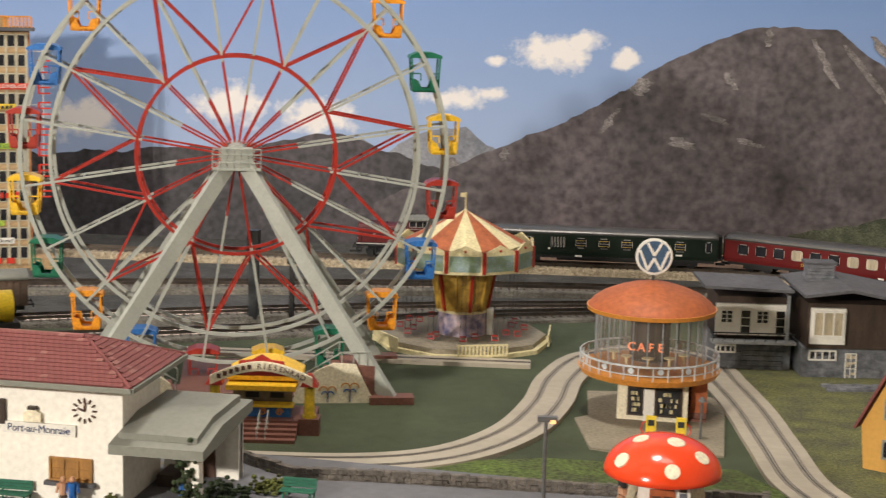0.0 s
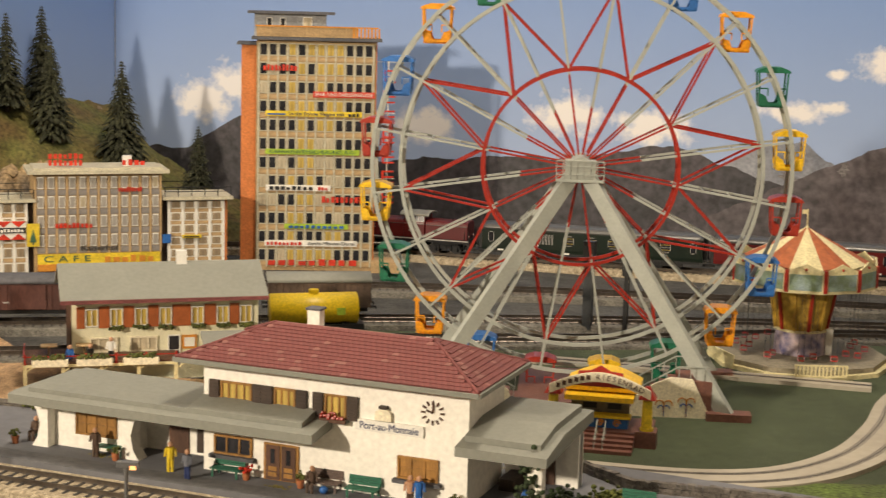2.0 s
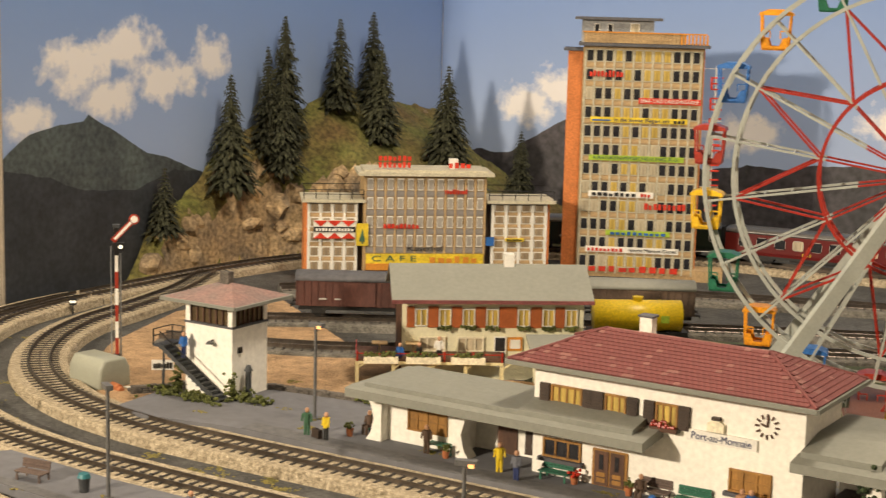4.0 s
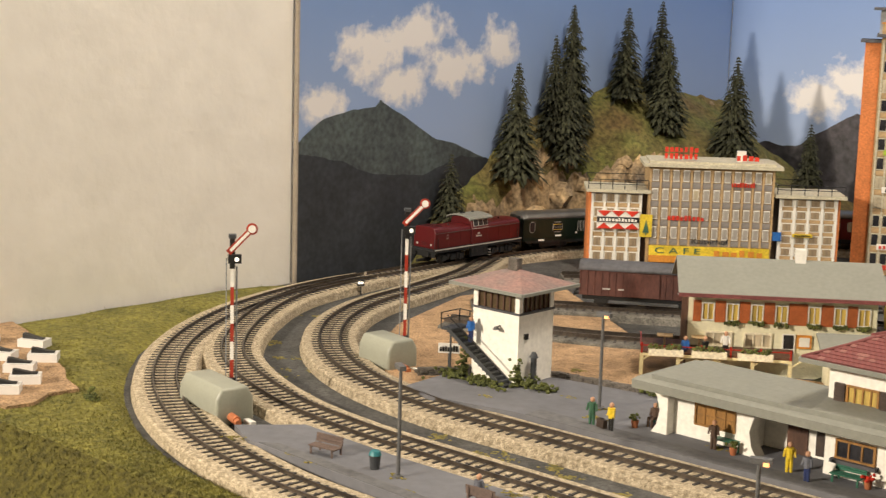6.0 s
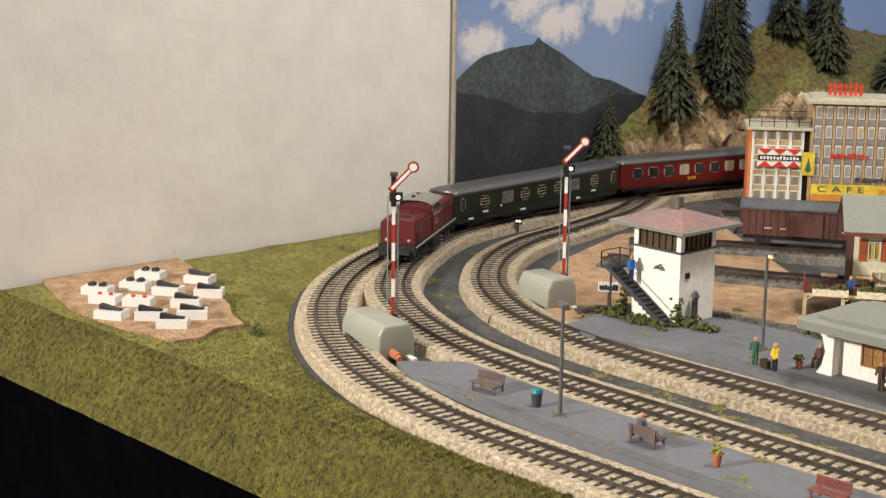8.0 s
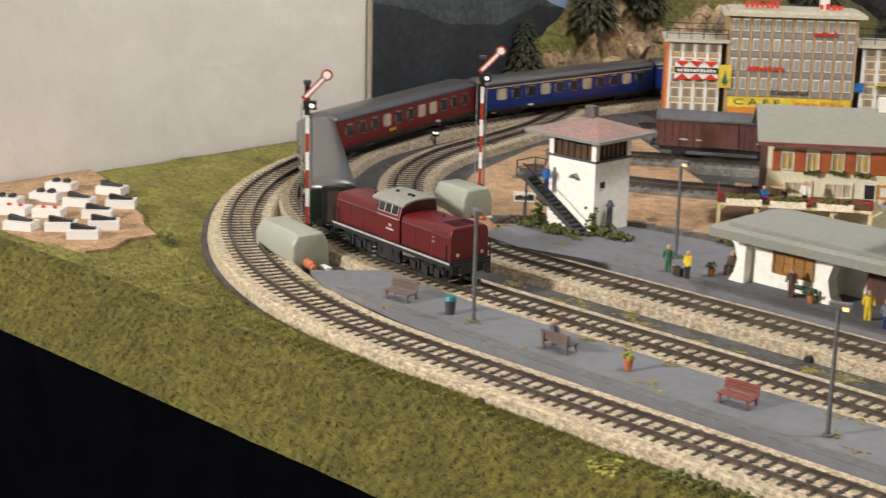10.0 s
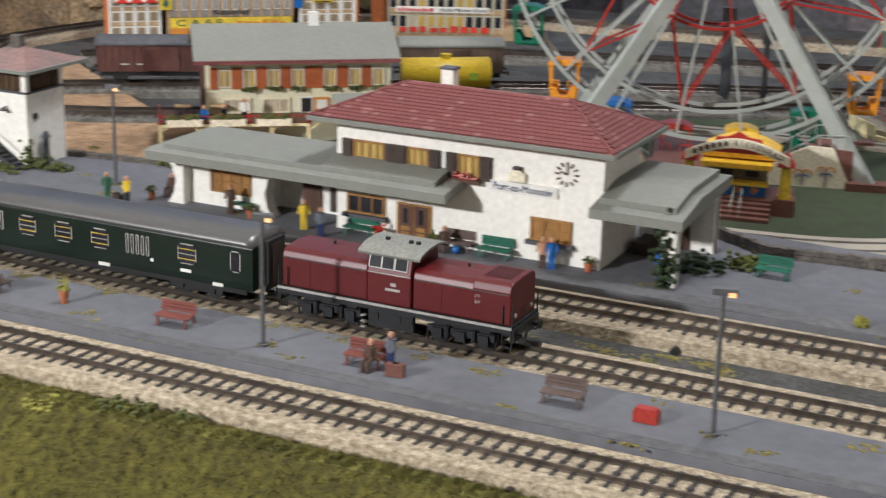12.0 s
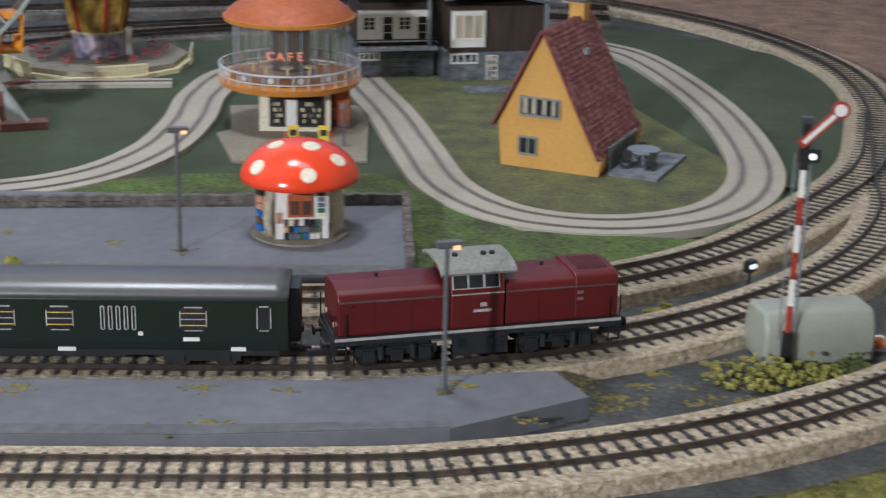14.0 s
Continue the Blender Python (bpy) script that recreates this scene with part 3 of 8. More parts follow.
def sky_print():
    m = bpy.data.materials.new("printed_sky")
    m.use_nodes = True
    n, l = m.node_tree.nodes, m.node_tree.links
    b = n["Principled BSDF"]
    b.inputs["Roughness"].default_value = 0.55
    g = n.new("ShaderNodeNewGeometry")
    sep = n.new("ShaderNodeSeparateXYZ")
    l.new(g.outputs["Position"], sep.inputs[0])
    along = n.new("ShaderNodeMath")           # runs round the corner of the two walls
    along.operation = "SUBTRACT"
    l.new(sep.outputs["X"], along.inputs[0])
    back = n.new("ShaderNodeMath")
    back.operation = "SUBTRACT"
    back.inputs[0].default_value = 1.70
    l.new(sep.outputs["Y"], back.inputs[1])
    clip = n.new("ShaderNodeMath")
    clip.operation = "MAXIMUM"
    clip.inputs[1].default_value = 0.0
    l.new(back.outputs[0], clip.inputs[0])
    l.new(clip.outputs[0], along.inputs[1])
    uv = n.new("ShaderNodeCombineXYZ")
    l.new(along.outputs[0], uv.inputs[0])
    l.new(sep.outputs["Z"], uv.inputs[1])
    grad = n.new("ShaderNodeMapRange")
    grad.inputs[1].default_value, grad.inputs[2].default_value = 0.02, 0.34
    l.new(sep.outputs["Z"], grad.inputs[0])
    sky = n.new("ShaderNodeMix")
    sky.data_type = "RGBA"
    sky.inputs[6].default_value, sky.inputs[7].default_value = (0.40, 0.50, 0.70, 1), (0.13, 0.25, 0.54, 1)
    l.new(grad.outputs[0], sky.inputs[0])
    ns = n.new("ShaderNodeTexNoise")
    ns.inputs["Scale"].default_value, ns.inputs["Detail"].default_value, ns.inputs["Roughness"].default_value = 38, 10, 0.62
    l.new(uv.outputs[0], ns.inputs["Vector"])
    total = None
    for cx, cz, rx, rz in CLOUDS:
        sub = n.new("ShaderNodeVectorMath")
        sub.operation = "SUBTRACT"
        sub.inputs[1].default_value = (cx, cz, 0)
        l.new(uv.outputs[0], sub.inputs[0])
        sc = n.new("ShaderNodeVectorMath")
        sc.operation = "MULTIPLY"
        sc.inputs[1].default_value = (1 / rx, 1 / rz, 0)
        l.new(sub.outputs[0], sc.inputs[0])
        ln = n.new("ShaderNodeVectorMath")
        ln.operation = "LENGTH"
        l.new(sc.outputs[0], ln.inputs[0])
        inv = n.new("ShaderNodeMapRange")
        inv.inputs[1].default_value, inv.inputs[2].default_value = 1.75, 0.2
        l.new(ln.outputs["Value"], inv.inputs[0])
        if total is None:
            total = inv.outputs[0]
        else:
            mx = n.new("ShaderNodeMath")
            mx.operation = "MAXIMUM"
            l.new(total, mx.inputs[0])
            l.new(inv.outputs[0], mx.inputs[1])
            total = mx.outputs[0]
    add = n.new("ShaderNodeMath")
    add.operation = "MULTIPLY_ADD"
    add.inputs[1].default_value = 0.62
    l.new(total, add.inputs[0])
    l.new(ns.outputs[0], add.inputs[2])
    edge = n.new("ShaderNodeMapRange")
    edge.inputs[1].default_value, edge.inputs[2].default_value = 0.78, 1.0
    l.new(add.outputs[0], edge.inputs[0])
    cl = n.new("ShaderNodeMix")
    cl.data_type = "RGBA"
    cl.inputs[7].default_value = (0.80, 0.78, 0.78, 1)
    l.new(edge.outputs[0], cl.inputs[0])
    l.new(sky.outputs[2], cl.inputs[6])
    l.new(cl.outputs[2], b.inputs["Base Color"])
    return m


# where the clouds are printed: along the wall, height, half width, half height
CLOUDS = [(-0.195, 0.222, 0.050, 0.022), (-0.165, 0.232, 0.030, 0.014), (-0.115, 0.215, 0.018, 0.013), (-0.305, 0.165, 0.040, 0.013), (-0.27, 0.172, 0.022, 0.010), (-0.265, 0.21, 0.014, 0.007), (-0.57, 0.150, 0.045, 0.026), (-0.47, 0.140, 0.050, 0.022), (-0.75, 0.13, 0.05, 0.025),
          (-0.97, 0.168, 0.060, 0.033), (-1.03, 0.150, 0.045, 0.028), (-1.76, 0.205, 0.055, 0.032), (-1.69, 0.228, 0.045, 0.026), (-1.64, 0.190, 0.060, 0.026), (-1.57, 0.215, 0.032, 0.028), (-1.83, 0.160, 0.035, 0.020), (-1.72, 0.175, 0.05, 0.022)]

BACK0, BACK1 = Vector((-1.155, 1.745, 0)), Vector((0.62, 1.925, 0))


def print_layer(name, crest, low, material, depth, wall, rough=0.01, label=""):
    """One printed mountain range: crest points (along, height), jagged between them; a film on the poster."""
    bm = bmesh.new()
    seq = []
    for (a, h), (c, k) in zip(crest, crest[1:]):
        steps = max(2, int(abs(c - a) / 0.006))
        for i in range(steps):
            f = i / steps
            x = a + (c - a) * f
            seq.append((x, h + (k - h) * f + rough * (noise.fractal((x * 30, depth * 900, 3), 0.8, 2.0, 4) * 0.5)))
    seq.append(crest[-1])
    def at(u, z):
        if wall == "north":
            d = (BACK1 - BACK0).normalized()
            f = (u - BACK0.x) / (BACK1.x - BACK0.x)
            p = BACK0 + (BACK1 - BACK0) * f
            return (p.x + d.y * depth, p.y - d.x * depth, z)
        return (-1.156 + depth, u, z)
    top = [bm.verts.new(at(u, z)) for u, z in seq]
    bot = [bm.verts.new(at(u, low)) for u, z in seq]
    for i in range(len(seq) - 1):
        bm.faces.new((bot[i], bot[i + 1], top[i + 1], top[i]))
    return part(name, bm, material, bpy.data.objects["backdrop"], label)


def backdrop():
    holder = thing("backdrop", Matrix(), "printed alpine landscape backdrop behind the layout", "backdrop", kind="structure")
    m = sky_print()
    bm = bmesh.new()
    z0, z1 = GROUND - 0.02, 0.62
    a, b = BACK0, BACK1
    for p, q in (((-1.156, 0.996), (a.x - .001, a.y)), ((a.x, a.y), (b.x, b.y))):
        v = [bm.verts.new((*p, z0)), bm.verts.new((*q, z0)), bm.verts.new((*q, z1)), bm.verts.new((*p, z1))]
        bm.faces.new(v)
    r = bmesh.ops.extrude_face_region(bm, geom=bm.faces[:])
    for v in [g for g in r["geom"] if isinstance(g, bmesh.types.BMVert)]:
        v.co += Vector((-0.002, 0.003, 0))
    bmesh.ops.recalc_face_normals(bm, faces=bm.faces)
    part("sky_sheet", bm, m, holder, "printed blue sky with white clouds")
    far = mat("printed_far_range", (0.24, 0.25, 0.28), 0.55, scale=30, var=0.3, bump=0, second=(0.13, 0.14, 0.17))
    dark = mat("printed_dark_ridge", (0.055, 0.048, 0.055), 0.55, scale=14, var=0.3, bump=0, second=(0.028, 0.03, 0.034), fine=0.25)
    peak = mat("printed_peak", (0.112, 0.094, 0.102), 0.55, scale=11, var=0.15, bump=0, second=(0.066, 0.058, 0.062), fine=0.24)
    scree = mat("printed_scree", (0.24, 0.22, 0.22), 0.55, scale=80, var=0.4, bump=0, second=(0.10, 0.09, 0.09), fine=0.3)
    wood = mat("printed_forest", (0.085, 0.095, 0.06), 0.55, scale=60, var=0.4, bump=0, second=(0.04, 0.05, 0.03), fine=0.3)
    haze = mat("printed_hazy_mountain", (0.075, 0.095, 0.095), 0.55, scale=20, var=0.3, bump=0, second=(0.045, 0.055, 0.06), fine=0.2)
    blue = mat("printed_shaded_slope", (0.036, 0.042, 0.050), 0.55, scale=20, var=0.2, bump=0, fine=0.15)
    print_layer("printed_range", [(-.46, .05), (-.42, .115), (-.39, .10), (-.36, .118), (-.32, .132), (-.295, .132), (-.27, .112), (-.245, .10), (-.2, .05)], 0, far, .0010, "north", label="pale grey distant peaks")
    print_layer("printed_ridge", [(-1.15, .07), (-1.10, .085), (-1.05, .09), (-.98, .135), (-.94, .125), (-.87, .10), (-.80, .085), (-.72, .09), (-.66, .096), (-.55, .10), (-.47, .118), (-.44, .120), (-.40, .106), (-.35, .09), (-.28, .075), (-.2, .06)], -.03, dark, .0016, "north", label="dark brown mountain ridge")
    print_layer("printed_peak", [(-.40, .04), (-.33, .075), (-.25, .113), (-.18, .142), (-.12, .178), (-.055, .222), (0.0, .245), (.05, .261), (.085, .255), (.12, .257), (.15, .235), (.18, .212), (.24, .205), (.32, .24), (.45, .20), (.60, .17)], -.03, peak, .0022, "north", .012, "dark grey rocky main peak")
    for i, (u, z, w, h, lean) in enumerate(((.095, .19, .005, .055, .03), (.13, .165, .006, .075, .06), (.045, .235, .006, .02, .0), (-.09, .175, .012, .02, -.01), (-.12, .13, .006, .03, -.02), (-.05, .115, .016, .014, .01), (.0, .185, .006, .02, .01), (.02, .12, .012, .01, .02), (-.25, .095, .006, .016, .0), (-.31, .085, .01, .012, .0), (.16, .20, .008, .05, .04), (-.02, .145, .01, .012, .02))):
        bm = bmesh.new()
        d = (BACK1 - BACK0).normalized()
        rnd = random.Random(40 + i)
        left, right = [], []
        for k in range(9):
            f = k / 8
            cz, cu = z + h * (1 - f), u + lean * f + rnd.uniform(-.3, .3) * w
            hw = w * (0.25 + 0.75 * math.sin(3.14 * (0.12 + 0.8 * f))) * rnd.uniform(.5, 1.1)
            for lst, s in ((left, -1), (right, 1)):
                q = BACK0 + (BACK1 - BACK0) * ((cu + s * hw - BACK0.x) / (BACK1.x - BACK0.x))
                lst.append(bm.verts.new((q.x + d.y * .0026, q.y - d.x * .0026, cz)))
        for k in range(8):
            bm.faces.new((left[k], left[k + 1], right[k + 1], right[k]))
        part("printed_scree", bm, scree, holder, "pale scree gullies")
    print_layer("printed_forest", [(-.05, .0), (.05, .012), (.12, .03), (.2, .042), (.35, .06), (.6, .07)], -.03, wood, .0030, "north", .012, "dark green foothill forest")
    print_layer("printed_hill", [(.996, .125), (1.03, .147), (1.07, .155), (1.10, .155), (1.107, .162), (1.115, .157), (1.15, .14), (1.19, .118), (1.24, .105), (1.30, .08), (1.36, .06), (1.744, .05)], -.03, haze, .0015, "west", .004, "hazy blue-green mountain")
    print_layer("printed_slope", [(.996, .115), (1.05, .105), (1.10, .088), (1.17, .082), (1.23, .098), (1.27, .094), (1.30, .075), (1.33, .065), (1.40, .09), (1.744, .08)], -.03, blue, .0022, "west", .004, "dark shaded slope")
    bm = bmesh.new()
    box(bm, -1.157, -1.1525, 0.9932, 0.9955, GROUND - .02, 0.62)
    part("edge_strip", bm, "edge_brown", holder, "thin wooden strip at the poster's edge")

# ---- the train ----


def hull(bm, length, outline, ends=0.0):
    """A long body along x from a half section (y, z), mirrored; its ends drawn in by ends."""
    sec = outline + [(-y, z) for y, z in outline[::-1] if y > 1e-6]
    prism(bm, sec, -length / 2, length / 2, "yz")


def loco():
    t = thing("locomotive", Matrix(), "crimson diesel locomotive with a grey cab roof pulling the train", "locomotive")
    top = 0.0165          # top of the frame above the rails
    bm = bmesh.new()
    box(bm, -.0650, .0650, -.0163, .0163, .0128, top)
    soften(bm, .0006)
    part("frame", bm, "loco_frame", t, "black underframe")
    for s in (-1, 1):
        P("frame_stripe", t, "stripe", (-.0652, .0652, s * .01655 - .0003, s * .01655 + .0003, .0152, .0164), label="pale walkway edge along the frame")
    # hoods, the long one towards the front
    for a, b, h, panels in ((.0112, .0635, .0372, (.30, .64)), (-.0635, -.0142, .0372, (.33, .66))):
        bm = bmesh.new()
        hull(bm, b - a, [(.0146, top), (.0146, h - .0050), (.0136, h - .0022), (.0112, h - .0008), (0, h)])
        bmesh.ops.translate(bm, verts=bm.verts, vec=((a + b) / 2, 0, 0))
        soften(bm, .0007)
        hood = part("hood", bm, "loco_red", t, "crimson engine hood")
        for s in (-1, 1):
            P("hood_trim", hood, "silver", (a + .0008, b - .0008, s * .0147 - .0003, s * .0147 + .0003, h - .0056, h - .0050), label="thin handrail line")
            for f in panels:
                x = a + (b - a) * f
                P("hood_seam", hood, "loco_seam", (x - .00012, x + .00012, s * .0147 - .00005, s * .0147 + .00005, top + .001, h - .0062))
            for f in (.12, .48, .86):
                x = a + (b - a) * f
                P("hinge", hood, "loco_red", (x - .0006, x + .0006, s * .0149 - .0003, s * .0149 + .0003, .0300, .0306))
        cylb = bmesh.new()
        cyl(cylb, (a + (b - a) * .42, .003, h - .001), (a + (b - a) * .42, .003, h + .0014), .0008)
        part("exhaust", cylb, "black", hood)
    # raised radiator section at the front end
    bm = bmesh.new()
    hull(bm, .0205, [(.0149, top), (.0149, .0330), (.0140, .0362), (.0116, .0377), (0, .0380)])
    bmesh.ops.translate(bm, verts=bm.verts, vec=(.0537, 0, 0))
    soften(bm, .0008)
    rad = part("radiator_section", bm, "loco_red", t, "crimson radiator section")
    for k in range(9):
        x = .0472 + k * .0016
        P("louvre", rad, "loco_seam", (x - .0003, x + .0003, -.0085, .0085, .0378, .0382))
    for e in (-1, 1):
        for k in range(4):
            z = .0195 + k * .0009
            P("end_vent", t, "loco_seam", (e * .0638 - .0003, e * .0638 + .0003, -.0040, .0040, z, z + .0004))
    # cab
    bm = bmesh.new()
    hull(bm, .0245, [(.0158, top), (.0158, .0325), (.0128, .0445), (0, .0450)])
    bmesh.ops.translate(bm, verts=bm.verts, vec=(-.0015, 0, 0))
    soften(bm, .0008)
    cab = part("cab", bm, "loco_red", t, "crimson driver's cab")
    bm = bmesh.new()
    over = [(.0166, .0424), (.0150, .0438), (.0095, .0454), (.0040, .0460), (-.0040, .0460), (-.0095, .0454), (-.0150, .0438), (-.0166, .0424)]
    prism(bm, over + [(y * .97, z - .0012) for y, z in over[::-1]], -.0172, .0172, "yz")
    bmesh.ops.translate(bm, verts=bm.verts, vec=(-.0015, 0, 0))
    part("cab_roof", bm, "roof_tan", t, "matt grey cab roof")
    for x in (-.009, .004, .008):
        bm = bmesh.new()
        cyl(bm, (x, -.003, .0455), (x, -.003, .0472), .0013)
        part("roof_dome", bm, "loco_frame", t)
    for s in (-1, 1):
        lean = math.atan2(.003, .012)
        for i, x in enumerate((-.0095, -.0025, .0048)):
            m = Matrix.Translation((x, s * .01455, .0378)) @ Matrix.Rotation(s * lean, 4, "X")
            bm = bmesh.new()
            box(bm, -.0036, .0036, -.0003, .0003, -.0033, .0033, m)
            win = part("cab_window", bm, "stripe", t, "silver-framed cab window")
            bm = bmesh.new()
            box(bm, -.0030, .0030, -.00045, .00045, -.0028, .0028, m)
            part("pane", bm, "pane_dark", win)
        P("cab_trim", t, "stripe", (-.0135, .0105, s * .016 - .0003, s * .016 + .0003, .0322, .0327))
        P("emblem", t, "stripe", (-.0005, .0025, s * .0160 - .0002, s * .0160 + .0002, .0265, .0282))
        P("number_bars", t, "stripe", (-.0035, .0048, s * .0160 - .0002, s * .0160 + .0002, .0240, .0252))
        for z in (.0255, .0285):
            P("data_plate", t, "stripe", (.0445, .0475, s * .0147 - .0002, s * .0147 + .0002, z, z + .0014))
        P("tank", t, "loco_frame", (-.0125, .0125, s * .0150 - .0012, s * .0150 + .0012, .0042, .0130))
        for x in (-.0085, .004, .0105):
            P("tank_box", t, "black", (x - .0016, x + .0016, s * .0163 - .0004, s * .0163 + .0004, .0080, .0118))
        for k in range(3):
            P("step", t, "stripe", (-.0165, -.0140, s * .0165 - .0012, s * .0165 + .0012, .003 + .003 * k, .0034 + .003 * k))
        for e in (-1, 1):
            bm = bmesh.new()
            for x in (.0600, .0650):
                cyl(bm, (e * x, s * .0155, .006), (e * x, s * .0155, .0270), .00035, n=6)
            bar(bm, (e * .0600, s * .0155, .0060), (e * .0650, s * .0155, .0060), .0014, .0006)
            bar(bm, (e * .0600, s * .0155, .0120), (e * .0650, s * .0155, .0120), .0014, .0006)
            part("handrail", bm, "black", t, "black corner handrail with steps")
            bm = bmesh.new()
            cyl(bm, (e * .0635, s * .0095, .0115), (e * .0690, s * .0095, .0115), .0010)
            cyl(bm, (e * .0690, s * .0095, .0115), (e * .0698, s * .0095, .0115), .0025, n=14)
            part("buffer", bm, "black", t)
            bm = bmesh.new()
            cyl(bm, (e * .0632, s * .0095, .0205), (e * .0644, s * .0095, .0205), .0012, n=12)
            h = part("headlight", bm, "stripe", t, "small headlight")
            bm = bmesh.new()
            cyl(bm, (e * .0635, s * .0095, .0205), (e * .0647, s * .0095, .0205), .0008, n=10)
            part("lens", bm, "stripe" if e > 0 else "sign_red", h)
    for bx in (-.037, .037):
        bm = bmesh.new()
        for s in (-1, 1):
            box(bm, bx - .0180, bx + .0180, s * .0122 - .0008, s * .0122 + .0008, .0060, .0095)
            for x in (-.0125, 0, .0125):
                box(bm, bx + x - .0026, bx + x + .0026, s * .0134 - .0010, s * .0134 + .0010, .0036, .0088)
            for x in (-.0072, .0072):
                cyl(bm, (bx + x, s * .0134, .0045), (bx + x, s * .0134, .0105), .0014, n=8)
        box(bm, bx - .015, bx + .015, -.0115, .0115, .0060, .0125)
        bo = part("bogie", bm, "loco_frame", t, "dark bogie frame with springs")
        for s in (-1, 1):
            P("sand_pipe", bo, "black", (bx - .0190, bx - .0184, s * .0115 - .0004, s * .0115 + .0004, .0010, .0090))
        for x in (bx - .0125, bx + .0125):
            for s in (-1, 1):
                bm = bmesh.new()
                cyl(bm, (x, s * .0075, .0055), (x, s * .0102, .0055), .0055, n=20)
                part("wheel", bm, "black", t)
    for e in (-1, 1):
        P("coupling", t, "black", (e * .068 - .006, e * .068 + .006, -.0015, .0015, .0035, .006))
        P("buffer_beam", t, "black", (e * .0650 - .001, e * .0650 + .001, -.0155, .0155, .0085, .0150))
    return t


COACH = 0.243


def coach(body, label, layout, sign_bars):
    t = thing("coach", Matrix(), label, "railway coach", "coaches of the train")
    L = COACH
    b0, b1 = .0095, .0330
    bm = bmesh.new()
    hull(bm, L, [(.0155, b0), (.0160, b0 + .004), (.0160, b1)])
    soften(bm, .0006)
    part("body", bm, body, t)
    bm = bmesh.new()
    hull(bm, L, [(.0161, b1), (.0158, b1 + .0025), (.0140, b1 + .0055), (.0095, b1 + .0078), (.0045, b1 + .0087), (0, b1 + .0089)])
    for v in bm.verts:                       # rounded roof ends
        if abs(v.co.x) > L / 2 - 1e-5:
            v.co.z -= (v.co.z - b1) * .35
            v.co.x *= 1.0
    for e in (-1, 1):
        r = bmesh.ops.bisect_plane(bm, geom=bm.verts[:] + bm.edges[:] + bm.faces[:], plane_co=(e * (L / 2 - .006), 0, 0), plane_no=(1, 0, 0))
        for v in [g for g in r["geom_cut"] if isinstance(g, bmesh.types.BMVert)]:
            v.co.z = b1 + (v.co.z - b1) / max(.3, 1 - .35 * .5 * (1 + 0)) * .97
    part("roof", bm, "silver", t, "matt silver rounded roof", smooth=True)
    if body == "coach_blue":
        for s in (-1, 1):
            P("line", t, "sign_yellow", (-L / 2 + .002, L / 2 - .002, s * .01615 - .0002, s * .01615 + .0002, b1 - .0022, b1 - .0014), label="thin yellow line below the roof")
    for s in (-1, 1):
        y = s * .0161
        for x, w, z0, z1, kind in layout:
            bm = bmesh.new()
            box(bm, x - w / 2, x + w / 2, y - .0003, y + .0003, z0, z1)
            bmesh.ops.bevel(bm, geom=[e for e in bm.edges if abs(e.verts[0].co.y - e.verts[1].co.y) > .0004], offset=min(w, z1 - z0) * .18, segments=2, affect="EDGES")
            win = part("window", bm, "stripe", t, "silver-framed window")
            bm = bmesh.new()
            f = .0005
            box(bm, x - w / 2 + f, x + w / 2 - f, y - .00045, y + .00045, z0 + f, z1 - f)
            part("pane", bm, "pane_dark" if kind != "lit" else "pane_curtain", win)
            if kind == "bars":
                for k in range(3):
                    z = z0 + (z1 - z0) * (.25 + .25 * k)
                    P("grille_bar", win, "sign_yellow" if k != 1 else "stripe", (x - w / 2 + f, x + w / 2 - f, y - .0006, y + .0006, z - .00018, z + .00018))
        for x, w, z in sign_bars:
            P("plate", t, "white", (x - w / 2, x + w / 2, y - .0003, y + .0003, z, z + .0017), label="small white data plate")
        P("sole_bar", t, "black", (-L / 2 + .004, L / 2 - .004, s * .0150 - .0006, s * .0150 + .0006, .0072, .0098))
    for e in (-1, 1):
        bm = bmesh.new()
        box(bm, e * (L / 2 + .0022) - .0022, e * (L / 2 + .0022) + .0022, -.0078, .0078, .0095, .0355)
        soften(bm, .0012)
        part("gangway", bm, "black", t, "black rubber gangway bellows")
        P("end_door", t, "dark_brown", (e * (L / 2 + .0045) - .0002, e * (L / 2 + .0045) + .0002, -.0045, .0045, .011, .033))
        for s in (-1, 1):
            bm = bmesh.new()
            cyl(bm, (e * L / 2, s * .0098, .0110), (e * (L / 2 + .0045), s * .0098, .0110), .0009)
            cyl(bm, (e * (L / 2 + .0045), s * .0098, .0110), (e * (L / 2 + .0052), s * .0098, .0110), .0024, n=12)
            part("buffer", bm, "black", t)
        P("coupling", t, "black", (e * (L / 2 + .004) - .005, e * (L / 2 + .004) + .005, -.0015, .0015, .0035, .006))
        c = e * .084
        bm = bmesh.new()
        for s in (-1, 1):
            box(bm, c - .0165, c + .0165, s * .0118 - .0010, s * .0118 + .0010, .0035, .0080)
            for q in (-.0098, .0098):
                box(bm, c + q - .0022, c + q + .0022, s * .0128 - .0009, s * .0128 + .0009, .0038, .0070)
        box(bm, c - .004, c + .004, -.0118, .0118, .0045, .0075)
        part("bogie", bm, "black", t, "black bogie frame")
        for q in (-.0098, .0098):
            for s in (-1, 1):
                bm = bmesh.new()
                cyl(bm, (c + q, s * .0072, .0052), (c + q, s * .0100, .0052), .0052, n=18)
                part("wheel", bm, "loco_frame", t)
    P("underframe", t, "black", (-.05, .05, -.0105, .0105, .0042, .0095))
    return t


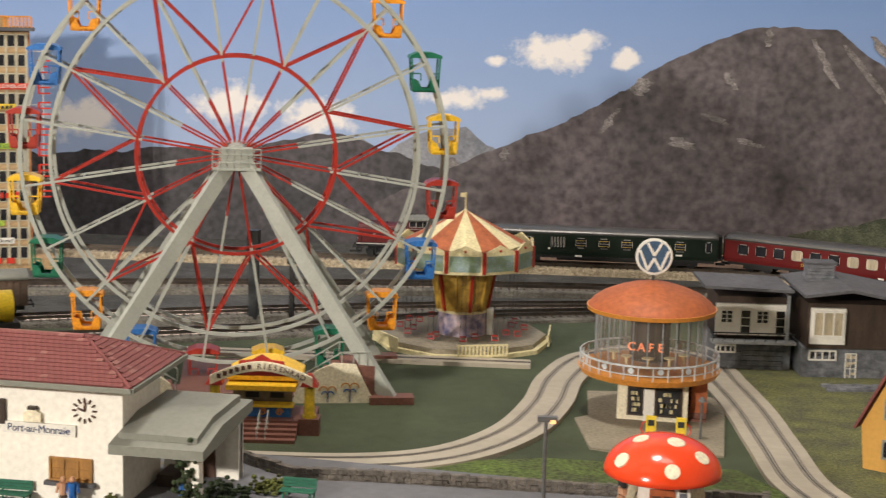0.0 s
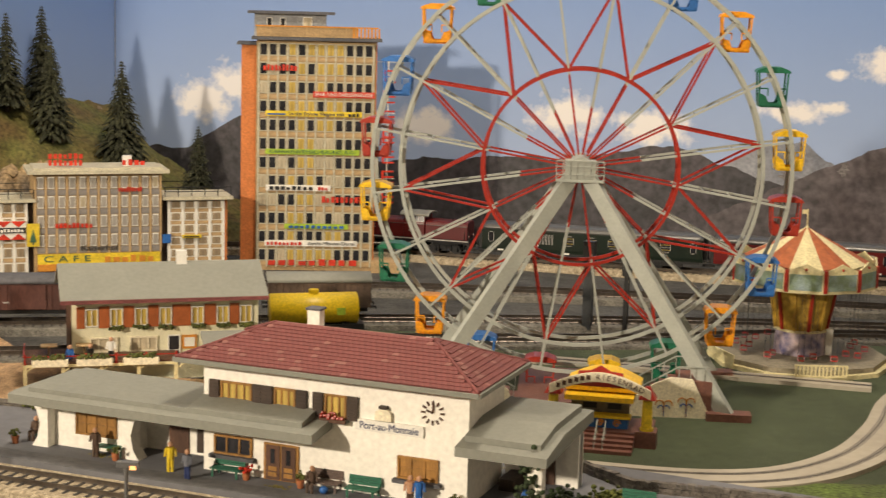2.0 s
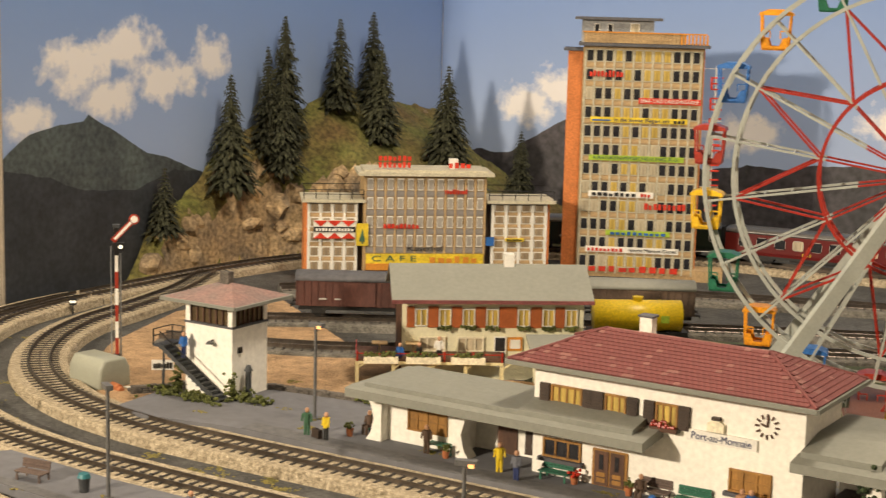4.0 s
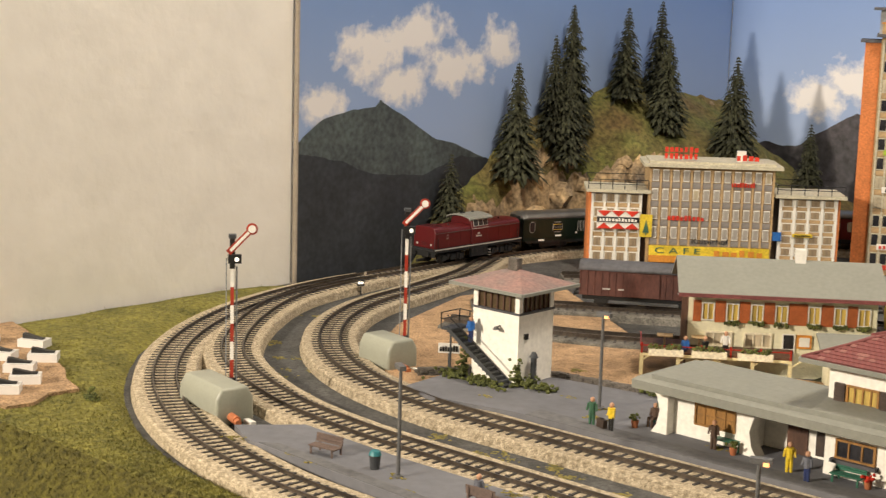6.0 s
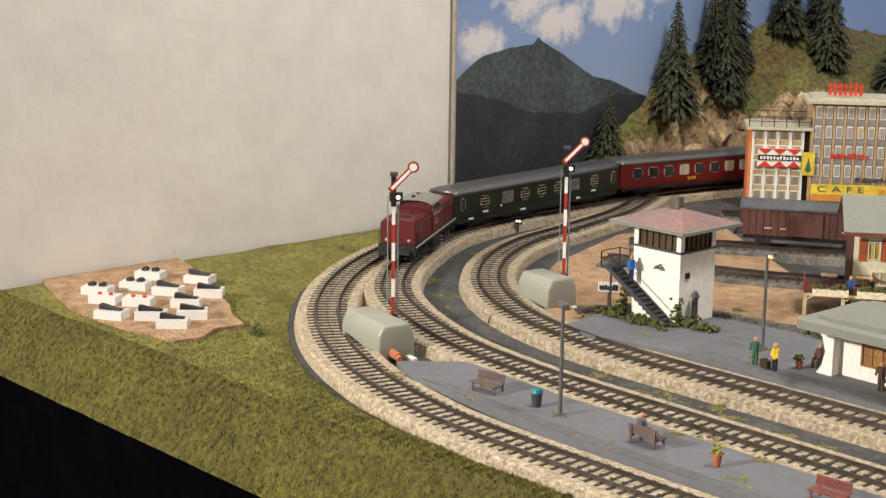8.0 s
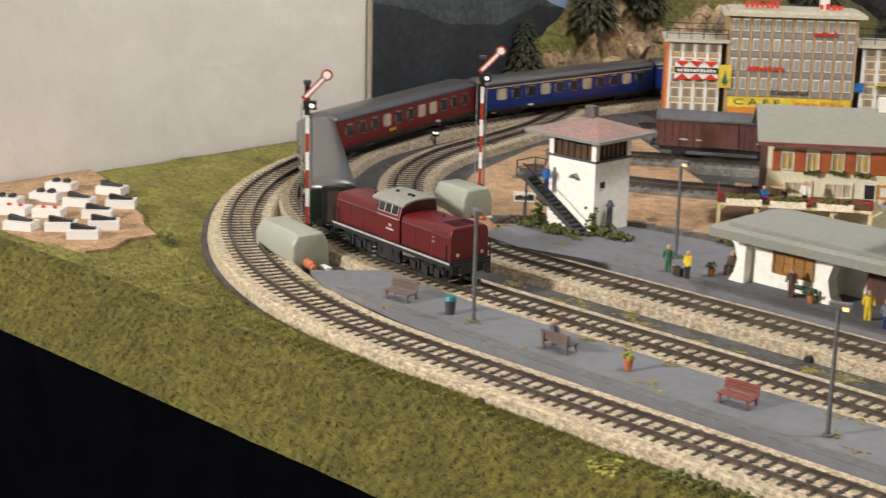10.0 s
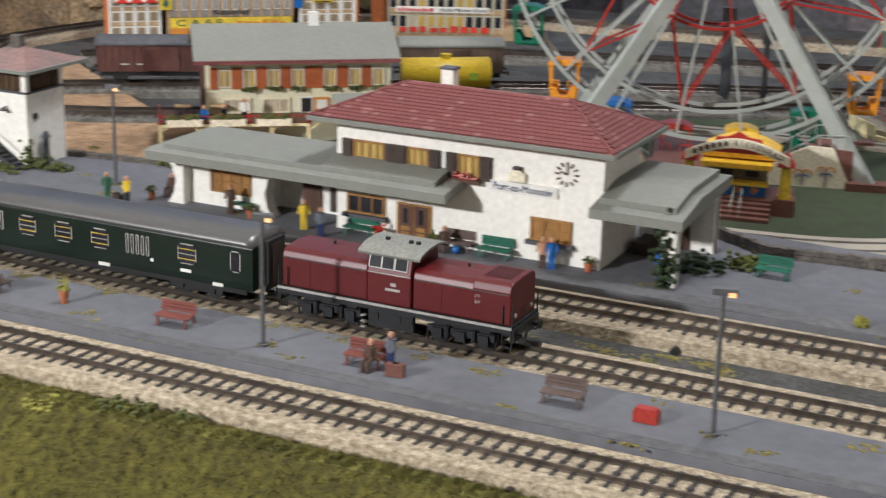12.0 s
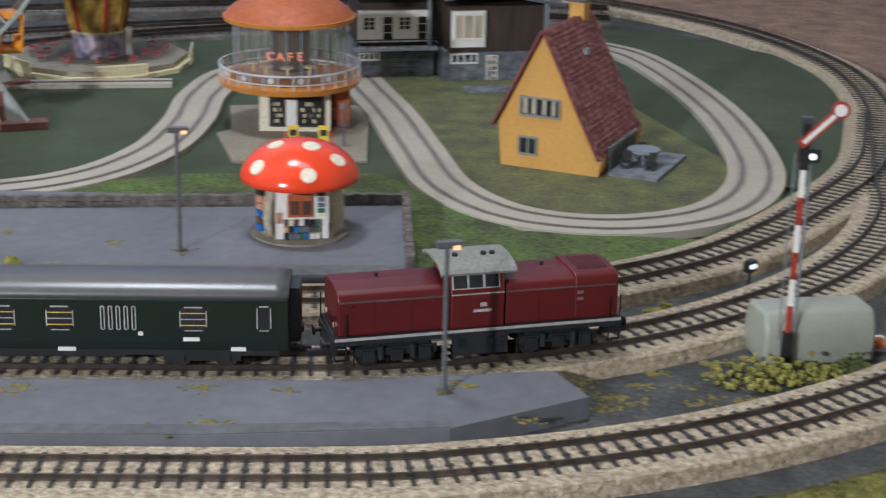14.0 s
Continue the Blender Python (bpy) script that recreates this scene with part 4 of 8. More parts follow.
def coaches():
    W = (.0185, .0295)
    green = [(-.1110, .0062, .0188, .0302, "door"), (.1110, .0062, .0188, .0302, "door")]
    green += [(x, .0116, .0186, .0296, "bars") for x in (-.081, .081, .0246, 0, -.0246)]
    green += [(.0427 + .0033 * k, .0019, .0190, .0298, "slot") for k in range(5)]
    green += [(-.0427 - .0033 * k, .0019, .0190, .0298, "slot") for k in range(5)]
    a = coach("coach_green", "dark green luggage coach with a silver roof and barred windows", green, [(.080, .0070, .0140), (.0270, .0075, .0092), (.100, .0065, .0096), (-.080, .0070, .0140), (-.056, .0060, .0096), (.0585, .0020, .0165)])
    red = [(x * .0200 - .100, .0122, *W, "lit" if x in (3, 4, 7) else "door") for x in range(11)]
    b = coach("coach_red", "crimson dining coach with silver-framed windows", red, [(-.05, .006, .0094)])
    for s in (-1, 1):
        m = Matrix.Translation((.030, s * .0163, .0145)) @ Matrix.Rotation(radians(90), 4, "X")
        if s > 0:
            m = Matrix.Translation((.030, s * .0163, .0145)) @ Matrix.Rotation(radians(180), 4, "Z") @ Matrix.Rotation(radians(90), 4, "X")
        words("lettering", "D S G", .0042, m, "sign_yellow", b, .0002)
    blue = [(x * .0200 - .100, .0122, *W, "lit" if x % 3 == 1 else "door") for x in range(11)]
    c = coach("coach_blue", "deep blue passenger coach with a silver roof", blue, [(.06, .006, .0094)])
    d = copy_thing(c, Matrix())
    return a, b, c, d


ROUTE = smooth_line(LINES["station"][-5:-1] + LINES["outer"][1:-1] + LINES["mid"], 0.002)
ROUTE_LENGTH = 0.002 * (len(ROUTE) - 1)


def route(s):
    i = min(max(s / 0.002, 0), len(ROUTE) - 1.001)
    k = int(i)
    return ROUTE[k].lerp(ROUTE[k + 1], i - k)


def where(s, half):
    """The pose of a vehicle whose bogies stand half before and behind s."""
    a, b = route(s + half), route(s - half)
    d = a - b
    c = (a + b) / 2
    return pose(c.x, c.y, RAIL, 0, 0, math.degrees(math.atan2(d.y, d.x)))


def nearest(x, y):
    return 0.002 * min(range(len(ROUTE)), key=lambda i: (ROUTE[i].x - x) ** 2 + (ROUTE[i].y - y) ** 2)


def run():
    """Where the middle of the locomotive stands along the route, time by time."""
    half = 0.0635
    marks = [(0.0, nearest(-0.385, 1.68) - half), (6.5, nearest(-1.108, 1.043) - half), (7.5, nearest(-1.065, 0.865) - half), (10.0, nearest(-0.709, 0.672) - half), (11.0, nearest(-0.506, 0.672) - half), (12.0, nearest(-0.305, 0.672) - half), (13.0, nearest(-0.089, 0.672) - half), (14.0, nearest(0.123, 0.70) - half)]
    ts, ss = [m[0] for m in marks], [m[1] for m in marks]
    fit = np.polyfit(ts, ss, 3)
    rest = [b - float(np.polyval(fit, a)) for a, b in zip(ts, ss)]
    return lambda t: float(np.polyval(fit, t)) + float(np.interp(t, ts, rest))


STEPS = [0.25 * k for k in range(57)]

# ---- buildings ----


def window_unit(parent, x, z, w, h, y=0.0, frame="wood", pane="pane_dark", mullions=2, sill="", depth=0.0025, bars=0, m=None, label=""):
    """A framed window on a wall that faces -y; x and z of its lower left corner."""
    t = 0.0013 if w > .012 else 0.0008
    m = m or Matrix()
    bm = bmesh.new()
    for b in ((x, x + w, z, z + t), (x, x + w, z + h - t, z + h), (x, x + t, z + t, z + h - t), (x + w - t, x + w, z + t, z + h - t)):
        box(bm, b[0], b[1], y - depth * .6, y + .0006, b[2], b[3], m)
    win = part("window", bm, frame, parent, label)
    bm = bmesh.new()
    box(bm, x + t, x + w - t, y - .0005, y + .0004, z + t, z + h - t, m)
    part("pane", bm, pane, win)
    for i in range(mullions):
        u = x + w * (i + 1) / (mullions + 1)
        bm = bmesh.new()
        box(bm, u - t * .4, u + t * .4, y - .0012, y + .0002, z + t, z + h - t, m)
        part("mullion", bm, frame, win)
    for i in range(bars):
        v = z + h * (i + 1) / (bars + 1)
        bm = bmesh.new()
        box(bm, x + t, x + w - t, y - .0010, y + .0001, v - t * .3, v + t * .3, m)
        part("glazing_bar", bm, frame, win)
    if sill:
        bm = bmesh.new()
        box(bm, x - .002, x + w + .002, y - .0042, y + .0005, z - .0022, z, m)
        part("sill", bm, sill, win)
    return win


def hip_roof(parent, x0, x1, y0, y1, z, ridge_z, inset, material, thick=.0016, edge="grey_roof", name="roof"):
    bm = bmesh.new()
    ym = (y0 + y1) / 2
    lo = [bm.verts.new(p) for p in ((x0, y0, z), (x1, y0, z), (x1, y1, z), (x0, y1, z))]
    up = [bm.verts.new(p) for p in ((x0, y0, z + thick), (x1, y0, z + thick), (x1, y1, z + thick), (x0, y1, z + thick))]
    a, b = bm.verts.new((x0 + inset, ym, ridge_z)), bm.verts.new((x1 - inset, ym, ridge_z))
    bm.faces.new(lo[::-1])
    for i in range(4):
        bm.faces.new((lo[i], lo[(i + 1) % 4], up[(i + 1) % 4], up[i]))
    bm.faces.new((up[0], up[1], b, a))
    bm.faces.new((up[1], up[2], b))
    bm.faces.new((up[2], up[3], a, b))
    bm.faces.new((up[3], up[0], a))
    r = part(name, bm, material, parent)
    bm = bmesh.new()
    for p, q in (((x0, y0), (x1, y0)), ((x1, y0), (x1, y1)), ((x1, y1), (x0, y1)), ((x0, y1), (x0, y0))):
        bar(bm, (*p, z + thick * .5), (*q, z + thick * .5), .0022, thick + .0006)
    part("gutter", bm, edge, r)
    return r


def slope_tiles(parent, corners, rows, cols, seed=1, pale=.12, size=.9, material="red_tile", other="red_tile_pale"):
    """Roof tiles on the quad p00, p10, p11, p01 (eave left, eave right, ridge right, ridge left), as separate pieces on shared meshes."""
    p00, p10, p11, p01 = [Vector(c) for c in corners]
    rnd = random.Random(seed)
    up = ((p01 - p00) + (p11 - p10)).normalized()
    right = (p10 - p00).normalized()
    up = (up - right * up.dot(right)).normalized()
    nrm = right.cross(up)
    h = (p01 - p00).dot(up) / rows
    w = (p10 - p00).length / cols
    shapes = []
    for mm in (material, other):
        bm = bmesh.new()
        vs = box(bm, -w * .49, w * .49, -h * .55, h * .5, 0, .0007)
        for v in vs:
            if v.co.y < 0:
                v.co.z += .0005
        me = bpy.data.meshes.new("roof_tile")
        bm.to_mesh(me)
        bm.free()
        me.materials.append(M[mm])
        shapes.append(me)
    basis = Matrix((right, up, nrm)).transposed().to_4x4()
    for r in range(rows):
        f = (r + .5) / rows
        a, b = p00.lerp(p01, f), p10.lerp(p11, f)
        k = max(1, int((b - a).length / w))
        for c in range(k):
            g = (c + (1.0 if r % 2 else .5)) / (k + .5)
            o = new("roof_tile", shapes[1 if rnd.random() < pale else 0])
            o.parent = parent
            o.matrix_basis = Matrix.Translation(a.lerp(b, g)) @ basis


def station():
    t = thing("station_building", pose(-.488, .811, 0), "white stucco station building with red tiled hip roof and grey canopies", "station")
    H, D = .068, .060
    P("main_wall", t, "stucco", (0, .171, 0, D, -.002, H), label="rough white stucco wall")
    roof = hip_roof(t, -.012, .182, -.015, D + .014, H + .0012, .0885, .044, "red_tile", .0020)
    e, ym = .0022, D / 2
    slope_tiles(roof, [(-.010, -.014, H + .0035), (.180, -.014, H + .0035), (.137, ym, .0890), (.033, ym, .0890)], 13, 52, 2, .07)
    slope_tiles(roof, [(.1812, -.013, H + .0035), (.1812, D + .012, H + .0035), (.138, ym + .001, .0890), (.138, ym - .001, .0890)], 13, 24, 4, .07)
    bm = bmesh.new()
    cyl(bm, (.033, ym, .0890), (.137, ym, .0890), .0010)
    part("ridge_cap", bm, "red_tile_pale", roof)
    for y in (-.0145, D + .0135):
        for x, rx in ((.1815, .137), (-.0115, .033)):
            bm = bmesh.new()
            cyl(bm, (x, y, H + .0038), (rx, ym, .0894), .0011, n=8)
            part("hip_cap", bm, "red_tile", roof)
    bm = bmesh.new()
    box(bm, .052, .060, ym + .004, ym + .011, .080, .098)
    c = part("chimney", bm, "stucco", t)
    P("chimney_cap", c, "dark_roof", (.051, .061, ym + .003, ym + .012, .098, .0992))
    # upper windows with shutters
    for x, w in ((.012, .021), (.048, .014), (.081, .014)):
        window_unit(t, x, .0435, w, .0135, frame="wood", pane="pane_yellow", mullions=3 if w > .02 else 2, sill="grey_roof", label="ochre wooden window")
        for s in (x - .0075, x + w + .0008):
            bm = bmesh.new()
            box(bm, s, s + .0067, -.0022, -.0004, .0430, .0572)
            sh = part("shutter", bm, "dark_brown", t, "dark brown louvred shutter")
            for k in range(6):
                P("louvre", sh, "dark_brown", (s + .0008, s + .0059, -.0027, -.0021, .0442 + .0021 * k, .0454 + .0021 * k))
    P("flower_box", t, "brown", (.0795, .0965, -.006, -.002, .0412, .0436))
    bm = bmesh.new()
    rnd = random.Random(8)
    for _ in range(26):
        ball(bm, (rnd.uniform(.081, .095), rnd.uniform(-.007, -.003), rnd.uniform(.0436, .047)), rnd.uniform(.0008, .0014), 1, 6, 4)
    tagged(part("flower_planting", bm, "cab_red", t), "red geraniums in the window box", kind="stuff")
    window_unit(t, .128, .0125, .0255, .0135, frame="wood", pane="wood", mullions=2, bars=1, sill="dark_roof", label="closed ochre wooden window")
    window_unit(t, .0075, .0115, .026, .0120, frame="wood", pane="pane_dark", mullions=2, sill="dark_roof")
    # door
    bm = bmesh.new()
    box(bm, .0415, .0645, -.0012, .0008, 0, .0225)
    d = part("door", bm, "wood", t, "brown wooden double door")
    for x in (.0432, .0536):
        P("leaf", d, "brown", (x, x + .0092, -.0018, -.0008, .0005, .0215))
        P("door_pane", d, "pane_dark", (x + .0032, x + .0060, -.0022, -.0016, .0105, .0195))
        for z in (.0025, .0060):
            P("panel", d, "wood", (x + .0018, x + .0074, -.0022, -.0016, z, z + .0026))
    # name board and clock
    b = P("name_board", t, "white", (.101, .144, -.0016, 0, .0382, .0447), label="white station name board")
    words("lettering", "Port-au-Monnaie", .0062, Matrix.Translation((.1225, -.0019, .0414)) @ Matrix.Rotation(radians(90), 4, "X"), "navy", b, .0001, .0365)
    bm = bmesh.new()
    for k in range(12):
        a = radians(30 * k)
        c = Vector((.149 + .0072 * math.sin(a), -.0006, .0535 + .0072 * math.cos(a)))
        q = Vector((.149 + .0047 * math.sin(a), -.0006, .0535 + .0047 * math.cos(a)))
        bar(bm, q, c, .0008, .0010)
    for a, l in ((-70, .0040), (5, .0052)):
        bar(bm, (.149, -.0010, .0535), (.149 + l * math.sin(radians(a)), -.0010, .0535 + l * math.cos(radians(a))), .0008, .0009)
    part("clock", bm, "brown", t, "wall clock with brown hour bars")
    bm = bmesh.new()
    prism(bm, [(.114, .0455), (.124, .0455), (.124, .0505), (.119, .0535), (.114, .0505)], -.0028, 0)
    n = part("wall_lantern", bm, "mush_cream", t, "cream wall box with a dark lid")
    P("lid", n, "dark_brown", (.1165, .1215, -.0034, 0, .0525, .0542))
    # west wing
    P("wing_wall", t, "stucco", (-.110, -.055, .004, .062, -.002, .034), label="white stucco wing")
    P("passage_wall", t, "stucco", (-.055, 0, .024, .062, -.002, .034))
    P("passage_door", t, "brown", (-.038, -.024, .0226, .0242, 0, .024))
    P("passage_door", t, "dark_brown", (-.018, -.003, .0226, .0242, .002, .022))
    for x0, s in ((-.110, -1), (-.0555, 1)):
        bm = bmesh.new()
        pts = [(x0, -.001), (x0 + s * .0125, -.001), (x0 + s * .008, .006), (x0 + s * .006, .015), (x0 + s * .0085, .024), (x0 + s * .016, .033), (x0, .033)]
        prism(bm, pts if s > 0 else pts[::-1], -.004, .006)
        part("buttress", bm, "stucco", t, "curved white buttress")
    window_unit(t, -.094, .0095, .030, .0145, y=.004, frame="wood", pane="wood", mullions=3, bars=1, label="closed ochre wooden window")
    bm = bmesh.new()
    rf, rb = .0365, .0365
    prism(bm, [(-.028, rf - .003), (-.028, rf + .0025), (-.022, rf + .0035), (.045, rb + .003), (.045, rb), (-.02, rf - .003)], -.122, 0, "yz")
    part("canopy", bm, "grey_roof", t, "grey roofing-felt canopy")
    bm = bmesh.new()
    prism(bm, [(-.0205, rf + .003), (-.0205, rf + .0062), (.041, rb + .0055), (.041, rb + .002)], -.112, 0, "yz")
    part("canopy_upper_layer", bm, "grey_roof", t)
    bm = bmesh.new()
    prism(bm, [(-.028, rf - .003), (-.028, rf + .0025), (-.022, rf + .0035), (0, rf + .0065), (0, rf)], 0, .086, "yz")
    prism(bm, [(-.0205, rf + .003), (-.0205, rf + .0068), (0, rf + .0105), (0, rf + .005)], 0, .076, "yz")
    part("canopy", bm, "grey_roof", t, "grey canopy over the entrance")
    # east porch
    bm = bmesh.new()
    prism(bm, [(-.014, .034), (-.014, .0395), (.02, .0455), (.078, .0455), (.078, .039)], .168, .222, "yz")
    part("porch_roof", bm, "grey_roof", t, "grey porch roof")
    bm = bmesh.new()
    prism(bm, [(-.006, .041), (-.006, .0445), (.022, .0495), (.072, .0495), (.072, .045)], .171, .216, "yz")
    part("porch_roof_layer", bm, "grey_roof", t)
    for x, y in ((.214, -.006), (.214, .066)):
        P("porch_post", t, "stucco", (x - .004, x + .004, y - .003, y + .004, -.002, .0385))
    P("porch_back_wall", t, "stucco", (.171, .218, .066, .072, -.002, .0385))
    P("porch_door", t, "brown", (.188, .203, .0645, .0662, 0, .024))
    P("porch_bench", t, "dark_brown", (.176, .186, .040, .062, 0, .007))
    bm = bmesh.new()
    rnd = random.Random(4)
    for _ in range(160):
        x = .212 + rnd.gauss(0, .0035)
        z = abs(rnd.gauss(.012, .009))
        ball(bm, (x, -.009 + rnd.gauss(0, .003), z), rnd.uniform(.0010, .0022), .8, 5, 4)
    part("climbing_plant", bm, "bush_dark", t, "dark green climbing plant on the post")


def signal_box():
    t = thing("signal_box", pose(-.784, .829, 0), "white stucco signal box with red roof and outside stair", "signal box")
    W, D = .043, .039
    P("tower_wall", t, "stucco", (0, W, 0, D, -.004, .051))
    P("band", t, "dark_roof", (-.0008, W + .0008, -.0008, D + .0008, .051, .0525))
    for x in (0, W - .004):
        for y in (0, D - .004):
            P("corner_post", t, "stucco", (x, x + .004, y, y + .004, .0525, .068))
    P("glazing", t, "pane_brown", (.002, W - .002, .002, D - .002, .0525, .0678))
    for x0, x1, axis in ((.004, W - .004, "x"), (.004, D - .004, "y")):
        for k in range(7):
            u = x0 + (x1 - x0) * k / 6
            if axis == "x":
                P("window_bar", t, "brown", (u - .0006, u + .0006, .0008, .0022, .0525, .0678))
            else:
                P("window_bar", t, "brown", (W - .0022, W - .0008, u - .0006, u + .0006, .0525, .0678))
    r = hip_roof(t, -.0125, W + .0125, -.0125, D + .0125, .068, .080, .030, "faded_roof")
    P("chimney", t, "stone", (.018, .026, .016, .022, .078, .0875))
    # stair along the front
    n = 14
    bm = bmesh.new()
    for k in range(n):
        x, z = -.012 + .050 * (1 - k / (n - 1)), .0015 + .032 * k / (n - 1)
        box(bm, x - .0024, x + .0024, -.012, -.001, z - .0022, z)
    bar(bm, (.040, -.0118, .0), (-.014, -.0118, .034), .0008, .003)
    bar(bm, (.040, -.0012, .0), (-.014, -.0012, .034), .0008, .003)
    part("stair", bm, "frame_grey", t, "grey outside stair")
    P("landing", t, "frame_grey", (-.020, -.010, -.012, .008, .0325, .0342))
    bm = bmesh.new()
    for p in ((-.020, -.012), (-.020, .008), (-.010, .008)):
        cyl(bm, (*p, .034), (*p, .045), .0005, n=6)
    for z in (.040, .045):
        bar(bm, (-.020, -.012, z), (-.020, .008, z), .0006, .0006)
        bar(bm, (-.020, .008, z), (-.002, .008, z), .0006, .0006)
    bar(bm, (.040, -.012, .010), (-.014, -.012, .044), .0007, .0007)
    part("railing", bm, "black", t, "thin black railing")
    cylb = bmesh.new()
    cyl(cylb, (-.012, -.010, -.002), (-.012, -.010, .033), .0008)
    part("stair_post", cylb, "frame_grey", t)
    bm = bmesh.new()
    cyl(bm, (.026, -.0005, .0412), (.026, -.0040, .0405), .0007, n=8)
    cyl(bm, (.026, -.0042, .0412), (.026, -.0042, .0392), .0012, .0030, n=16)
    part("wall_lamp", bm, "lamp_grey", t, "small grey wall lamp")
    P("meter_box", t, "black", (W, W + .0012, .006, .010, .033, .037))
    bm = bmesh.new()
    cyl(bm, (W + .005, .012, 0), (W + .005, .012, .020), .0022)
    cyl(bm, (W + .005, .012, .020), (W + .005, .012, .024), .0034, .0014)
    part("rain_barrel_pump", bm, "frame_grey", t, "grey pump column")
    rnd = random.Random(7)
    for name, cx, cy, sx, sz, mm, num in (("ivy", -.004, -.004, .0022, .010, "bush", 110), ("ivy", .044, -.002, .0016, .009, "bush", 80), ("shrub", .020, -.016, .018, .003, "bush", 130), ("shrub", .056, .004, .014, .003, "bush", 150), ("shrub", -.004, -.014, .008, .003, "bush", 80)):
        bm = bmesh.new()
        for _ in range(num):
            ball(bm, (cx + rnd.gauss(0, sx * .6), cy + rnd.gauss(0, .0025), abs(rnd.gauss(0, sz)) + .0005), rnd.uniform(.0008, .0019), .8, 5, 3)
        part(name, bm, mm, t, "foam shrub at the wall's foot")


def facade(parent, x0, cols, pitch, z0, rows, rise, y, pane_pick, rib="pale_rib", spandrel="beige", wfrac=.5, hfrac=.56, frame=""):
    """Grid facade: spandrel panels, ribs and a window in each field, on shared meshes."""
    shared = {}
    def shape(key, name, mm, w, h, d):
        if key not in shared:
            bm = bmesh.new()
            box(bm, -w / 2, w / 2, -d, 0, -h / 2, h / 2)
            me = bpy.data.meshes.new(name)
            bm.to_mesh(me)
            bm.free()
            me.materials.append(M[mm])
            shared[key] = me
        ob = new(name, shared[key])
        ob.parent = parent
        return ob
    for c in range(cols + 1):
        o = shape("rib", "rib", rib, pitch * .2, rise * rows, .0016)
        o.location = (x0 + pitch * c, y, z0 + rise * rows / 2)
    for r in range(rows):
        for c in range(cols):
            x, z = x0 + pitch * (c + .5), z0 + rise * r
            o = shape("sp", "spandrel", spandrel, pitch * .8, rise * (1 - hfrac) * .8, .0007)
            o.location = (x, y, z + rise * (1 - hfrac) / 2)
            pm = pane_pick(r, c)
            f = shape("frame", "window_frame", frame or rib, pitch * (wfrac + .12), rise * hfrac, .0006)
            f.location = (x, y, z + rise * (1 - hfrac / 2))
            p = shape("pane" + pm, "pane", pm, pitch * wfrac, rise * hfrac * .82, .0009)
            p.location = (x, y, z + rise * (1 - hfrac / 2))


def bars(parent, x0, x1, z, h, y, material, n, seed):
    """Writing that cannot be lettered: short bars of its size."""
    rnd = random.Random(seed)
    bm = bmesh.new()
    w = (x1 - x0) / n
    for k in range(n):
        hh = h * rnd.uniform(.65, 1)
        box(bm, x0 + w * (k + .12), x0 + w * (k + .12 + rnd.uniform(.55, .78)), y - .0007, y, z, z + hh)
    return part("lettering", bm, material, parent, "row of unreadable letters")


def front_words(parent, text, x, z, size, y, material, width):
    return words("lettering", text, size, Matrix.Translation((x, y, z)) @ Matrix.Rotation(radians(90), 4, "X"), material, parent, .0002, width)


